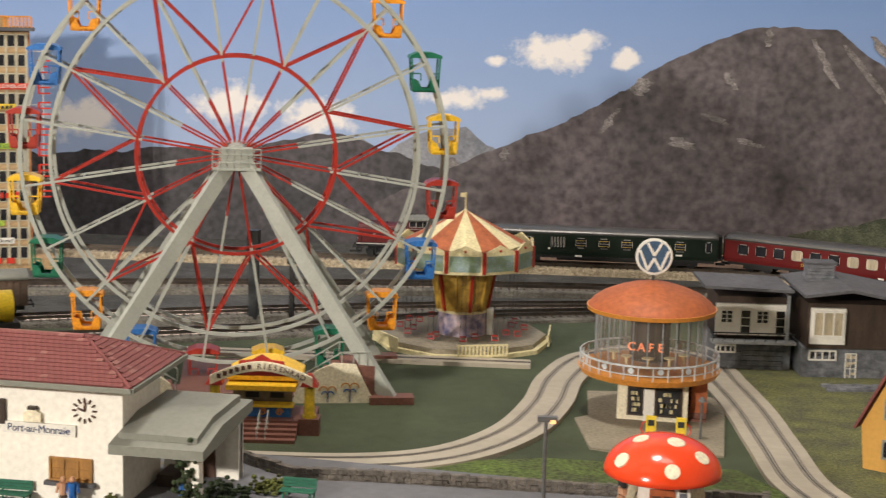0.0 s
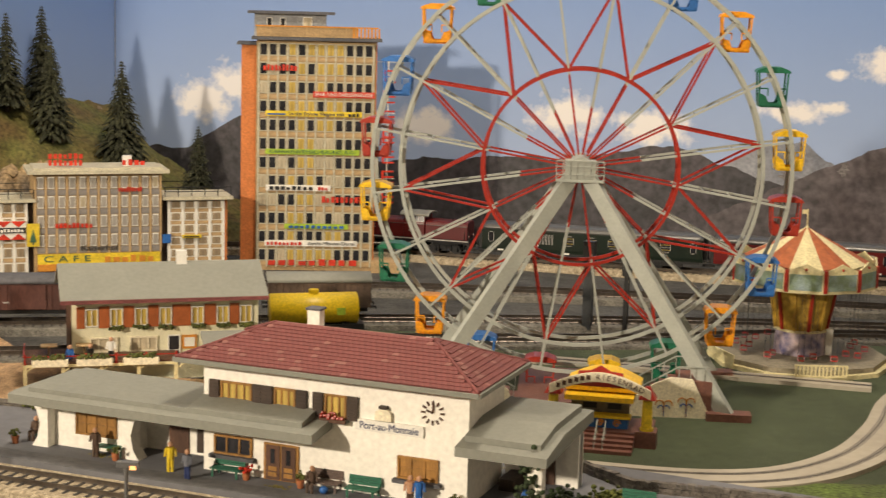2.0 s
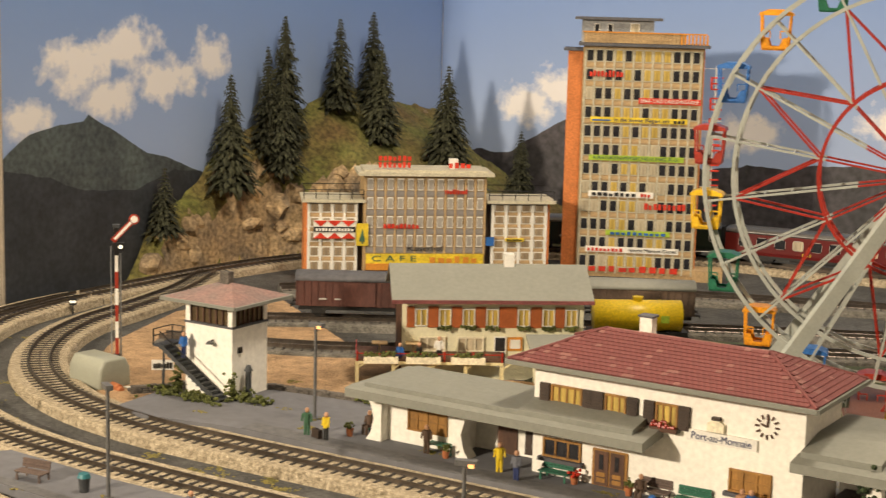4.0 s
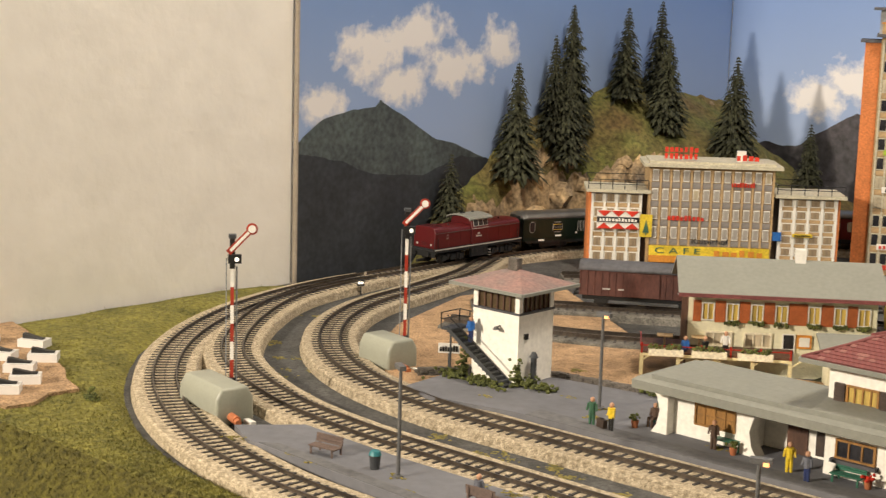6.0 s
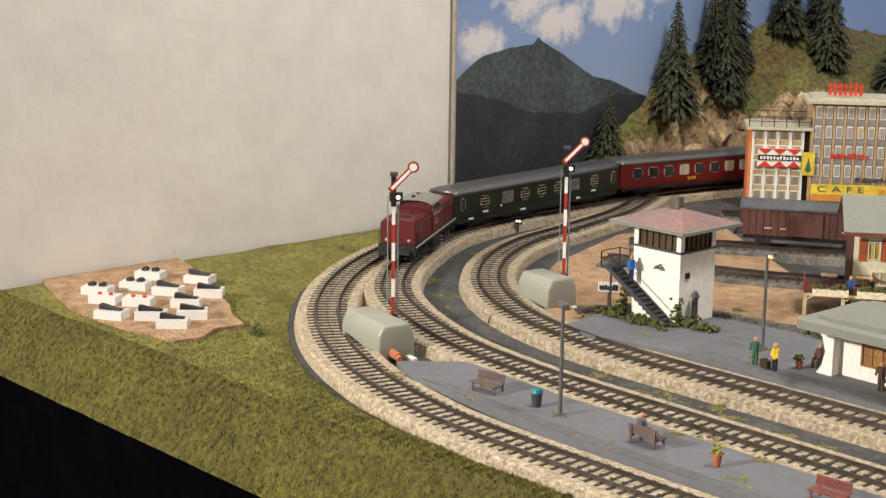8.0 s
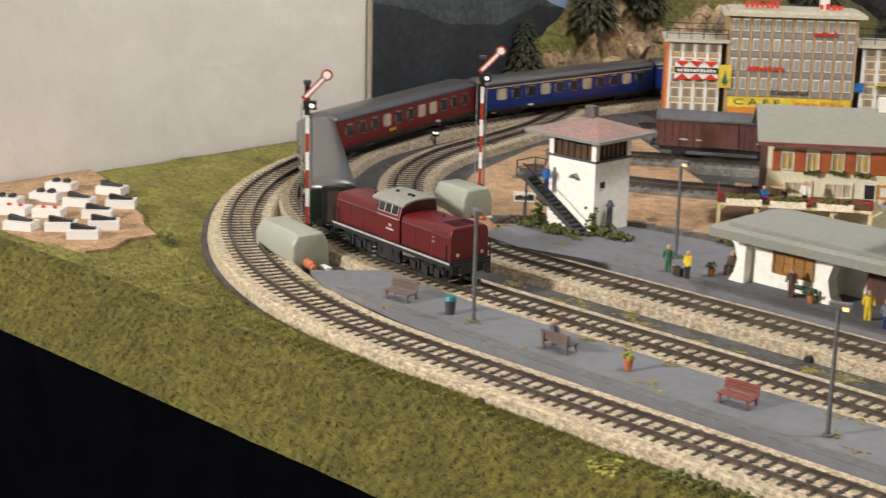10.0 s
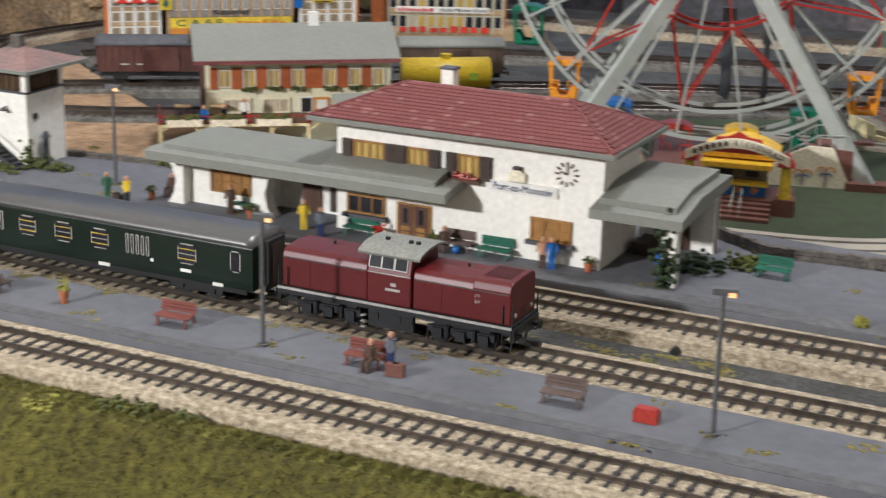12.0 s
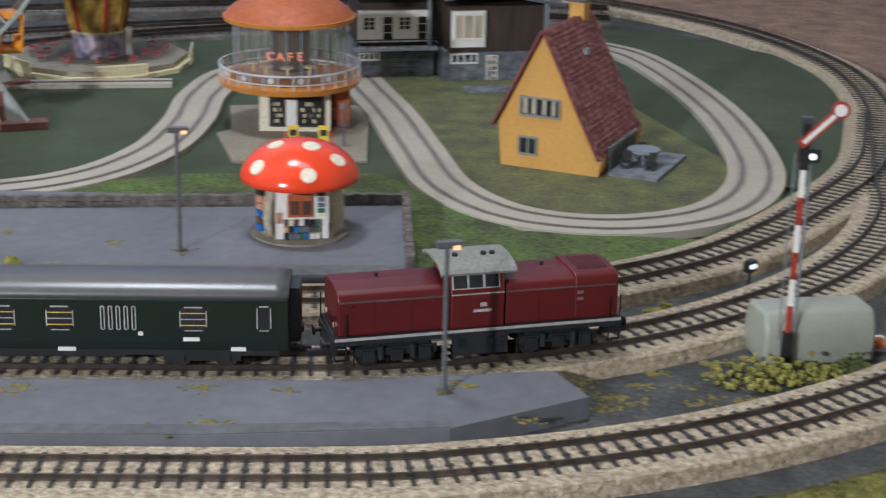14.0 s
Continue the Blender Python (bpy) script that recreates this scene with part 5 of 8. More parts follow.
def tower():
    t = thing("office_tower", pose(-.817, 1.491, GROUND, 0, 0, 26), "twelve-storey beige office tower with advertising boards", "office building")
    W, D, H = .126, .05, .246
    P("core", t, "beige", (0, W, .0004, D, 0, H))
    P("stair_tower", t, "orange_wall", (-.016, -.0003, .006, D, 0, .240), label="orange brick stair tower")
    P("stair_tower_roof", t, "dark_roof", (-.021, -.0003, .003, D + .003, .240, .2425))
    P("side_wall", t, "orange_wall", (W, W + .001, .001, D, 0, H))
    rnd = random.Random(11)
    rows = {}
    def pick(r, c):
        if c < 3 or c > 8:
            return "pane_dark" if rnd.random() < .9 else "pane_curtain"
        v = rnd.random()
        return ("pane_yellow" if r > 6 or r < 2 or c < 6 else "pane_curtain") if v < .62 else "pane_dark"
    facade(t, .0025, 12, .01008, .004, 12, .0199, 0, pick, wfrac=.62, hfrac=.68)
    P("roof_slab", t, "dark_roof", (-.005, W + .006, -.007, D + .004, H, H + .003), label="dark overhanging roof slab")
    bm = bmesh.new()
    box(bm, 0, .105, -.003, -.002, H + .0035, H + .014)
    part("parapet", bm, "beige", t, "ochre parapet")
    for k in range(34):
        x = .002 + k * .0038
        P("parapet_slat", t, "pastel_orange" if k > 25 else "beige", (x, x + .0022, -.0042, -.0030, H + .0035, H + .0138))
    P("parapet_rail", t, "pastel_orange", (-.001, W + .002, -.0045, -.002, H + .0138, H + .0152))
    P("penthouse", t, "grey_blue", (-.003, .073, .012, D - .004, H + .003, H + .027), label="grey rooftop machine room")
    P("penthouse_roof", t, "dark_roof", (-.010, .082, .005, D, H + .027, H + .0295))
    for x in (.010, .024):
        window_unit(t, x, H + .014, .006, .009, y=.012, frame="white", mullions=0)
    window_unit(t, .048, H + .012, .010, .012, y=.012, frame="white", pane="pane_curtain", mullions=0)
    y = -.0024
    def board(x0, x1, z, h, mm, lab):
        return P("sign_board", t, mm, (x0, x1, y, y + .0012, z, z + h), label=lab)
    b = board(.060, .125, .1865, .0062, "sign_red", "red savings bank board")
    front_words(b, "SPAR- UND DARLEHNSKASSE", .0925, .1896, .0055, y - .0004, "white", .061)
    b = board(.010, .112, .1660, .0056, "sign_yellow", "yellow flight advertisement board")
    front_words(b, "In die Sonne fliegen mit", .064, .1688, .0052, y - .0004, "navy", .058)
    P("arrow", b, "blue", (.012, .031, y - .0006, y, .1674, .1690))
    bars(b, .097, .110, .1668, .004, y - .0004, "sign_black", 3, 3)
    b = board(.010, .110, .1255, .0056, "sign_green", "green insurance board")
    front_words(b, "KRANKENVERSICHERUNG A.G.", .060, .1283, .0050, y - .0004, "fig_green", .090)
    b = board(.011, .080, .0865, .0062, "white", "white advertisement board")
    bars(b, .014, .062, .0876, .004, y - .0004, "sign_black", 8, 5)
    bars(b, .066, .077, .0876, .004, y - .0004, "sign_red", 3, 6)
    b = board(.010, .109, .0268, .0062, "white", "white beer advertisement board")
    bars(b, .012, .050, .0280, .004, y - .0004, "sign_red", 9, 7)
    front_words(b, "löscht Männer-Durst!", .082, .0299, .0050, y - .0004, "sign_black", .050)
    b = board(.031, .099, .0455, .0055, "sign_green", "green and blue board")
    bars(b, .035, .095, .0464, .0036, y - .0004, "blue", 10, 8)
    for x0, x1, z, sd in ((.007, .043, .214, 1), (.070, .115, .0745, 2), (.013, .110, .006, 3)):
        bars(t, x0, x1, z, .0068, -.0022, "sign_red", 9, sd)
    # projecting vertical sign
    bm = bmesh.new()
    for z in (.03, .10, .17, .225):
        bar(bm, (W, .010, z), (W + .022, .010, z), .0006, .0006)
    box(bm, W + .0135, W + .0142, .005, .014, .075, .228)
    s = part("vertical_sign", bm, "white", t, "white vertical sign frame with dark red letters")
    rnd2 = random.Random(2)
    for k in range(7):
        z = .215 - k * .0215
        bm = bmesh.new()
        for q in (0, .006, .012):
            box(bm, W + .0082, W + .0212, .0040, .0050, z - q, z - q + .0016)
        box(bm, W + .0082, W + .0104, .0040, .0050, z - .012, z + .0016)
        part("letter", bm, "sign_red", s)
    P("side_ledge", t, "beige", (W - .002, W + .030, -.012, .02, .0, .012))


def shopping_block():
    t = thing("shopping_block", pose(-.991, 1.289, GROUND, 0, 0, 40), "beige five-storey hotel block with two lower white-framed wings and neon signs", "hotel")
    # centre
    P("core", t, "beige", (.030, .157, .0005, .05, 0, .111))
    rnd = random.Random(12)
    facade(t, .0315, 12, .01035, .030, 4, .0195, 0, lambda r, c: "pane_white" if rnd.random() < .95 else "pane_curtain", spandrel="spandrel", rib="beige", frame="white", hfrac=.62, wfrac=.50)
    P("roof_slab", t, "pale_rib", (.024, .164, -.007, .056, .111, .1145), label="pale overhanging flat roof")
    P("roof_lip", t, "pale_rib", (.030, .158, -.001, .050, .1145, .1165))
    for x0, x1, n, h, mm, sd in ((.045, .080, 7, .006, "sign_red", 1), (.118, .142, 4, .006, "sign_red", 2)):
        for z in ((.118, .125) if sd == 1 else (.118,)):
            bars(t, x0, x1, z, h, .010, mm, n, sd + int(z * 1000))
    P("roof_chimney", t, "white", (.120, .129, .016, .022, .1165, .127))
    for x0, x1, z, sd in ((.113, .137, .0925, 4), (.050, .088, .0565, 5)):
        bars(t, x0, x1, z, .0050, -.0018, "sign_red", 9, sd)
    front_words(t, "Kaiserhof", .094, .0355, .0080, -.0022, "sign_black", .037)
    b = P("shop_front", t, "sign_yellow", (.033, .155, -.0030, -.001, .020, .0300), label="yellow café front with red base")
    P("shop_front_base", t, "pastel_orange", (.033, .155, -.0034, -.001, .013, .0200))
    words("lettering", "C A F E", .0085, Matrix.Translation((.062, -.0034, .0250)) @ Matrix.Rotation(radians(90), 4, "X"), "fig_green", b, .0002, .046)
    bars(b, .098, .150, .0210, .007, -.0032, "pastel_orange", 6, 9)
    P("shop_wall", t, "brown", (.033, .155, -.001, .0004, 0, .013))
    # wings
    for x0, x1, rows, wrnd in ((-.027, .024, 5, 1), (.164, .222, 6, 2)):
        P("wing", t, "white", (x0, x1, .004, .05, 0, .083))
        P("wing_end", t, "orange_wall", (x0 - .0032 if wrnd == 1 else x1, x0 if wrnd == 1 else x1 + .0032, .004, .05, 0, .083), label="orange end wall")
        r3 = random.Random(wrnd)
        facade(t, x0 + .001, 4, (x1 - x0 - .002) / 4, .006, rows, .076 / rows, .004, lambda r, c: "pane_tan", rib="white", spandrel="beige", hfrac=.66, wfrac=.60)
        P("wing_roof", t, "pale_rib", (x0 - .006, x1 + .008, -.004, .054, .083, .0862))
        bm = bmesh.new()
        for k in range(6):
            x = x0 - .004 + (x1 - x0 + .010) * k / 5
            cyl(bm, (x, -.002, .0862), (x, -.002, .096), .0005, n=5)
        for z in (.0915, .096):
            bar(bm, (x0 - .004, -.002, z), (x1 + .006, -.002, z), .0007, .0007)
        for y0 in (-.002, .05):
            bar(bm, (x0 - .004, .05, .096), (x1 + .006, .05, .096), .0007, .0007)
        bar(bm, (x0 - .004, -.002, .096), (x0 - .004, .05, .096), .0007, .0007)
        part("roof_railing", bm, "black", t, "thin black roof railing")
    P("link_wall", t, "dark_brown", (.024, .0300, .010, .05, 0, .086))
    P("link_wall", t, "dark_brown", (.157, .164, .010, .05, 0, .086))
    b = P("oil_sign", t, "white", (-.021, .022, -.0005, .0030, .0455, .0640), label="red, white and black motor oil board")
    for z0, z2 in ((.0640, .0580), (.0455, .0515)):
        for k in range(3):
            bm = bmesh.new()
            x = -.021 + k * .0143
            prism(bm, [(x, z0), (x + .0143, z0), (x + .0072, z2)], -.0012, -.0006)
            part("triangle", bm, "sign_red", b)
    P("band", b, "sign_black", (-.021, .022, -.0016, -.0006, .0522, .0576))
    bars(b, -.019, .020, .0532, .0034, -.0016, "white", 12, 10)
    b = P("tree_sign", t, "sign_yellow", (.0225, .0350, -.0035, -.0020, .0385, .0615), label="yellow board with a green fir")
    bm = bmesh.new()
    prism(bm, [(.0255, .0430), (.0320, .0430), (.0288, .0560)], -.0042, -.0036)
    box(bm, .0282, .0294, -.0042, -.0036, .0405, .0430)
    part("fir", bm, "fig_green", b)
    P("blue_sign", t, "blue", (.1575, .1665, -.0005, .001, .0385, .0475), label="blue emblem board")
    b = P("small_sign", t, "sign_yellow", (.178, .198, .0002, .0022, .0430, .0462))
    bars(b, .180, .196, .0437, .002, .0002, "sign_black", 8, 12)


def chalet():
    t = thing("inn", pose(-.704, .988, .004, 0, 0, 37.7), "cream two-storey inn with orange shutters and grey gable roof", "inn")
    W, D, H = .142, .062, .049
    P("wall", t, "cream", (0, W, 0, D, -.014, H), label="pale cream plaster wall")
    bm = bmesh.new()
    prism(bm, [(0, H), (D, H), (D / 2, H + .017)], .001, W - .001, "yz")
    part("gable", bm, "orange_wood", t)
    for s in (0, 1):
        bm = bmesh.new()
        y0, y1 = (-.012, D / 2) if s == 0 else (D + .012, D / 2)
        prism(bm, [(y0, H + .0005), (y1, H + .0215), (y1, H + .0235), (y0, H + .0025)], -.009, W + .006, "yz")
        r = part("roof", bm, "grey_roof", t, "grey felt gable roof")
    P("fascia", t, "red_tile", (-.009, W + .006, -.0135, -.0118, H - .0005, H + .0022), label="red fascia board")
    P("chimney", t, "white", (.082, .090, D / 2 - .004, D / 2 + .003, H + .020, H + .032))
    rnd = random.Random(3)
    xs = [.010, .0285, .047, .0655, .090, .1095, .1275]
    for i, x in enumerate(xs):
        window_unit(t, x, .0285, .0095, .0140, frame="white", pane="pane_yellow", mullions=1, label="white casement window")
        if i in (1, 2, 3, 4, 5, 6):
            bm = bmesh.new()
            for _ in range(26):
                ball(bm, (x + rnd.uniform(-.001, .0105), -.003 + rnd.uniform(-.001, .001), .0275 + rnd.uniform(-.0015, .0015)), rnd.uniform(.0008, .0015), 1, 5, 3)
            tagged(part("window_planting", bm, "bush", t), "green window box planting", kind="stuff")
    prev = .0035
    for x in xs + [W - .003]:
        if x - prev > .004:
            P("shutter_panel", t, "orange_wood", (prev, x - .0005, -.0012, -.0002, .0275, .0440))
        prev = x + .0100
    for x, w in ((.013, .021), (.043, .021)):
        window_unit(t, x, .0082, w, .0120, frame="mush_cream", pane="pane_curtain", mullions=2, label="wide cream window")
    window_unit(t, .072, -.0035, .0095, .0240, frame="white", pane="pane_dark", mullions=0, bars=1, label="glazed door")
    P("notice_board", t, "pastel_orange", (.083, .094, -.0016, 0, .0095, .0200))
    P("notice", t, "white", (.0845, .0925, -.0020, -.0014, .0112, .0183))
    for k in range(10):
        P("wall_board", t, "brown", (-.0009, -.0001, .002 + k * .0058, .0076 + k * .0058, -.012, H - .001))
    # terrace on posts
    d = thing("terrace", pose(-.716, .944, .003, 0, 0, 35), "wooden terrace on posts with red rail and planters", "terrace")
    L, B = .112, .046
    for k in range(14):
        y = B * k / 14
        P("deck_board", d, "brown", (0, L, y + .0002, y + B / 14 - .0002, .008, .0095))
    for k in range(5):
        x = .001 + (L - .002) * k / 4
        bm = bmesh.new()
        box(bm, x - .0014, x + .0014, 0, .0024, -.017, .008)
        bar(bm, (x, .001, .002), (x + .008, .001, .0078), .001, .001)
        part("post", bm, "ivory", d, "pale timber post with brace")
    P("deck_beam", d, "ivory", (0, L, -.0005, .0020, .0060, .0080))
    bm = bmesh.new()
    for k in range(6):
        x = .001 + (L - .002) * k / 5
        box(bm, x - .0007, x + .0007, -.0006, .0008, .0080, .0160)
    box(bm, 0, L, -.0002, .0006, .0136, .0144)
    box(bm, -.0004, .0004, 0, B, .0136, .0144)
    part("rail", bm, "fw_red", d, "dark red wooden rail")
    for x in (.006, .038, .072):
        pl = P("planter", d, "mush_cream", (x, x + .026, -.0045, -.0008, .0072, .0122))
        bm = bmesh.new()
        for _ in range(40):
            ball(bm, (x + rnd.uniform(0, .024), -.0024 + rnd.uniform(-.0015, .0015), .0126 + rnd.uniform(0, .0030)), rnd.uniform(.0008, .0016), 1, 5, 3)
        tagged(part("planting", bm, "bush", pl), "green foam planting", kind="stuff")
    for x in (.018, .044):
        bm = bmesh.new()
        box(bm, x - .006, x + .006, .020, .030, .0165, .0174)
        cyl(bm, (x, .025, .0095), (x, .025, .0165), .0008)
        part("table", bm, "beige", d, "small terrace table")
    e = thing("porch", pose(-.6035, 1.042, .0, 0, 0, 37.7), "small grey-roofed side porch of the inn", "porch")
    P("wall", e, "cream", (-.012, .026, -.024, .0, -.010, .020))
    bm = bmesh.new()
    prism(bm, [(-.034, .018), (.002, .028), (.002, .030), (-.034, .020)], -.018, .034, "yz")
    part("roof", bm, "grey_roof", e)


def yellow_house():
    t = thing("gable_house", pose(.099, 1.012, GROUND + .006, 0, 0, -26), "steep ochre gable house with mottled red tile roof", "house")
    W, D = .0655, .084
    bm = bmesh.new()
    prism(bm, [(0, -.002), (W, -.002), (W + .002, .010), (.058, .022), (.0255, .086), (-.003, .028)], 0, D)
    part("wall", bm, "ochre_wall", t, "ochre rendered gable wall")
    for (xa, za), (xb, zb) in (((-.006, .0255), (.0255, .0885)), ((.0655, .0105), (.0255, .0885))):
        a, b = Vector((xa, 0, za)), Vector((xb, 0, zb))
        n = Vector((-(b - a).z, 0, (b - a).x)).normalized()
        if n.z < 0:
            n = -n
        bm = bmesh.new()
        prism(bm, [(a.x, a.z), (b.x, b.z), (b.x + n.x * .0016, b.z + n.z * .0016), (a.x + n.x * .0016, a.z + n.z * .0016)], -.003, D + .003)
        r = part("roof", bm, "red_tile", t, "mottled red tile roof")
        if xa > xb:
            o = n * .0018
            slope_tiles(r, [Vector((a.x, -.003, a.z)) + o, Vector((a.x, D + .003, a.z)) + o, Vector((b.x, D + .003, b.z)) + o, Vector((b.x, -.003, b.z)) + o], 26, 24, 21, .38)
    window_unit(t, .0115, .034, .0275, .0130, frame="grey_roof", pane="pane_dark", mullions=4, label="wide grey window")
    window_unit(t, .0115, .0085, .0130, .0125, frame="grey_roof", pane="pane_dark", mullions=1)
    for x in (.014, .020, .027, .033):
        P("curtain", t, "pane_curtain", (x, x + .0025, -.0011, -.0006, .036, .046))
    P("chimney", t, "ochre_wall", (.020, .030, D - .022, D - .010, .070, .098))
    P("chimney_cap", t, "dark_roof", (.019, .031, D - .023, D - .009, .098, .0995))
    P("skylight", t, "steel", (.036, .0405, D - .042, D - .035, .068, .0715))
    P("side_recess", t, "pane_dark", (W - .002, W + .0028, .012, D - .012, .001, .016))
    for k in range(9):
        y = .014 + k * .0066
        P("side_post", t, "grey_roof", (W + .002, W + .0036, y, y + .0012, .0, .017))
    terr = thing("garden_terrace", pose(.160, .985, GROUND + .006, 0, 0, -26), "slate terrace with a pale parasol table", "terrace")
    P("slab", terr, "slate_wall", (.004, .036, .004, .070, -.001, .0022))
    bm = bmesh.new()
    cyl(bm, (.018, .032, .002), (.018, .032, .012), .0008)
    cyl(bm, (.018, .032, .0115), (.018, .032, .0130), .0105, n=20)
    part("table", bm, "steel", terr, "round grey garden table")
    for x, y in ((.010, .020), (.026, .022), (.012, .046)):
        bm = bmesh.new()
        box(bm, x - .003, x + .003, y - .003, y + .003, .006, .007)
        box(bm, x - .003, x + .003, y + .002, y + .003, .007, .013)
        for q in (-.0025, .0025):
            for p in (-.0025, .0025):
                box(bm, x + q - .0004, x + q + .0004, y + p - .0004, y + p + .0004, .002, .006)
        part("chair", bm, "black", terr)


def villa():
    t = thing("villa", pose(.02, 1.27, GROUND + .004, 0, 0, 10), "modern split-level villa with slate base, white balcony and dark roofs", "villa")
    P("stone_base", t, "slate_wall", (-.018, .043, 0, .06, -.004, .026), label="grey slate base storey")
    P("upper_wall", t, "dark_brown", (-.016, .040, .004, .06, .026, .060))
    P("balcony_wall", t, "white", (-.018, .0405, -.0005, .0038, .0295, .0545), label="white balcony front")
    for x, w, z, h in ((-.0145, .010, .039, .011), (.001, .009, .0305, .020), (.014, .010, .039, .011), (.029, .0085, .0305, .020)):
        window_unit(t, x, z, w, h, y=-.0005, frame="white", pane="pane_dark", mullions=1 if w > .0095 else 0, bars=2)
    P("balcony_slab", t, "grey_blue", (-.022, .045, -.010, .0, .024, .0262))
    bm = bmesh.new()
    bar(bm, (-.022, -.0095, .033), (.045, -.0095, .033), .0008, .0010)
    for k in range(9):
        x = -.0215 + k * .0083
        bar(bm, (x, -.0095, .0262), (x + .0035, -.0095, .033), .0005, .0005)
    part("railing", bm, "black", t)
    bm = bmesh.new()
    for k in range(5):
        box(bm, .004, .036, -.0016, -.0006, .001 + k * .0042, .0046 + k * .0042)
    part("garage_door", bm, "slate_wall", t, "grey slatted garage door")
    window_unit(t, -.0175, .015, .0165, .0068, y=-.0004, frame="white", pane="pane_dark", mullions=3)
    bm = bmesh.new()
    prism(bm, [(-.030, .0690), (.040, .0668), (.040, .0690), (-.030, .0712)], -.014, .050)
    part("roof", bm, "dark_roof", t, "dark flat shed roof")
    P("roof_post", t, "steel", (.036, .0385, -.010, -.008, .026, .0640))
    # second half, turned and nearer
    P("stone_base", t, "slate_wall", (.047, .118, -.022, .05, -.004, .026), label="grey slate base storey")
    P("upper_wall", t, "dark_brown", (.049, .128, -.026, .05, .026, .0615), label="dark timber upper storey")
    P("bay", t, "white", (.051, .078, -.030, -.0262, .030, .0585), label="white window bay")
    window_unit(t, .0525, .036, .024, .0205, y=-.030, frame="white", pane="pane_curtain", mullions=2)
    window_unit(t, .052, .0155, .022, .0085, y=-.0222, frame="white", pane="pane_dark", mullions=3)
    window_unit(t, .081, -.003, .0090, .0250, y=-.0222, frame="white", pane="pane_curtain", mullions=1, bars=1)
    bm = bmesh.new()
    m = Matrix.Translation((.1283, 0, 0)) @ Matrix.Rotation(radians(90), 4, "Z")
    box(bm, -.014, .012, -.0016, 0, .032, .056, m)
    part("side_window", bm, "white", t)
    bm = bmesh.new()
    prism(bm, [(.043, .0680), (.080, .0730), (.140, .0620), (.140, .0642), (.080, .0752), (.043, .0702)], -.040, .056)
    part("roof", bm, "dark_roof", t, "dark butterfly roof")
    P("roof_post", t, "steel", (.124, .127, -.036, -.033, .0, .068))
    bm = bmesh.new()
    rnd = random.Random(6)
    for k in range(6):
        box(bm, .055 + rnd.uniform(-.001, .001), .076 + rnd.uniform(-.001, .001), .010, .024, .070 + k * .0027, .0724 + k * .0027)
    c = part("chimney", bm, "slate_wall", t, "layered slate chimney")
    P("cap", c, "dark_roof", (.053, .078, .008, .026, .0865, .0883))
    rnd = random.Random(10)
    for i in range(70):
        for x0, x1, y in ((-.018, .043, -.0002), (.047, .118, -.0222)):
            x, z = rnd.uniform(x0, x1 - .006), rnd.uniform(-.003, .022)
            if y > -.01 and .002 < x + .003 < .038:
                continue
            P("slate_stone", t, "slate_wall", (x, x + rnd.uniform(.004, .009), y - rnd.uniform(.0004, .0011), y, z, z + rnd.uniform(.0014, .0026)))
    p = thing("patio", pose(.108, 1.225, GROUND + .006, 0, 0, 14), "small slate-paved patio before the villa", "patio")
    for i in range(6):
        for k in range(3):
            x, y = -.022 + i * .008 + (k % 2) * .002, -.008 + k * .0062
            P("slab", p, "slate_wall", (x, x + .0074, y, y + .0057, -.001, .0014 + .0003 * ((i + k) % 3)))


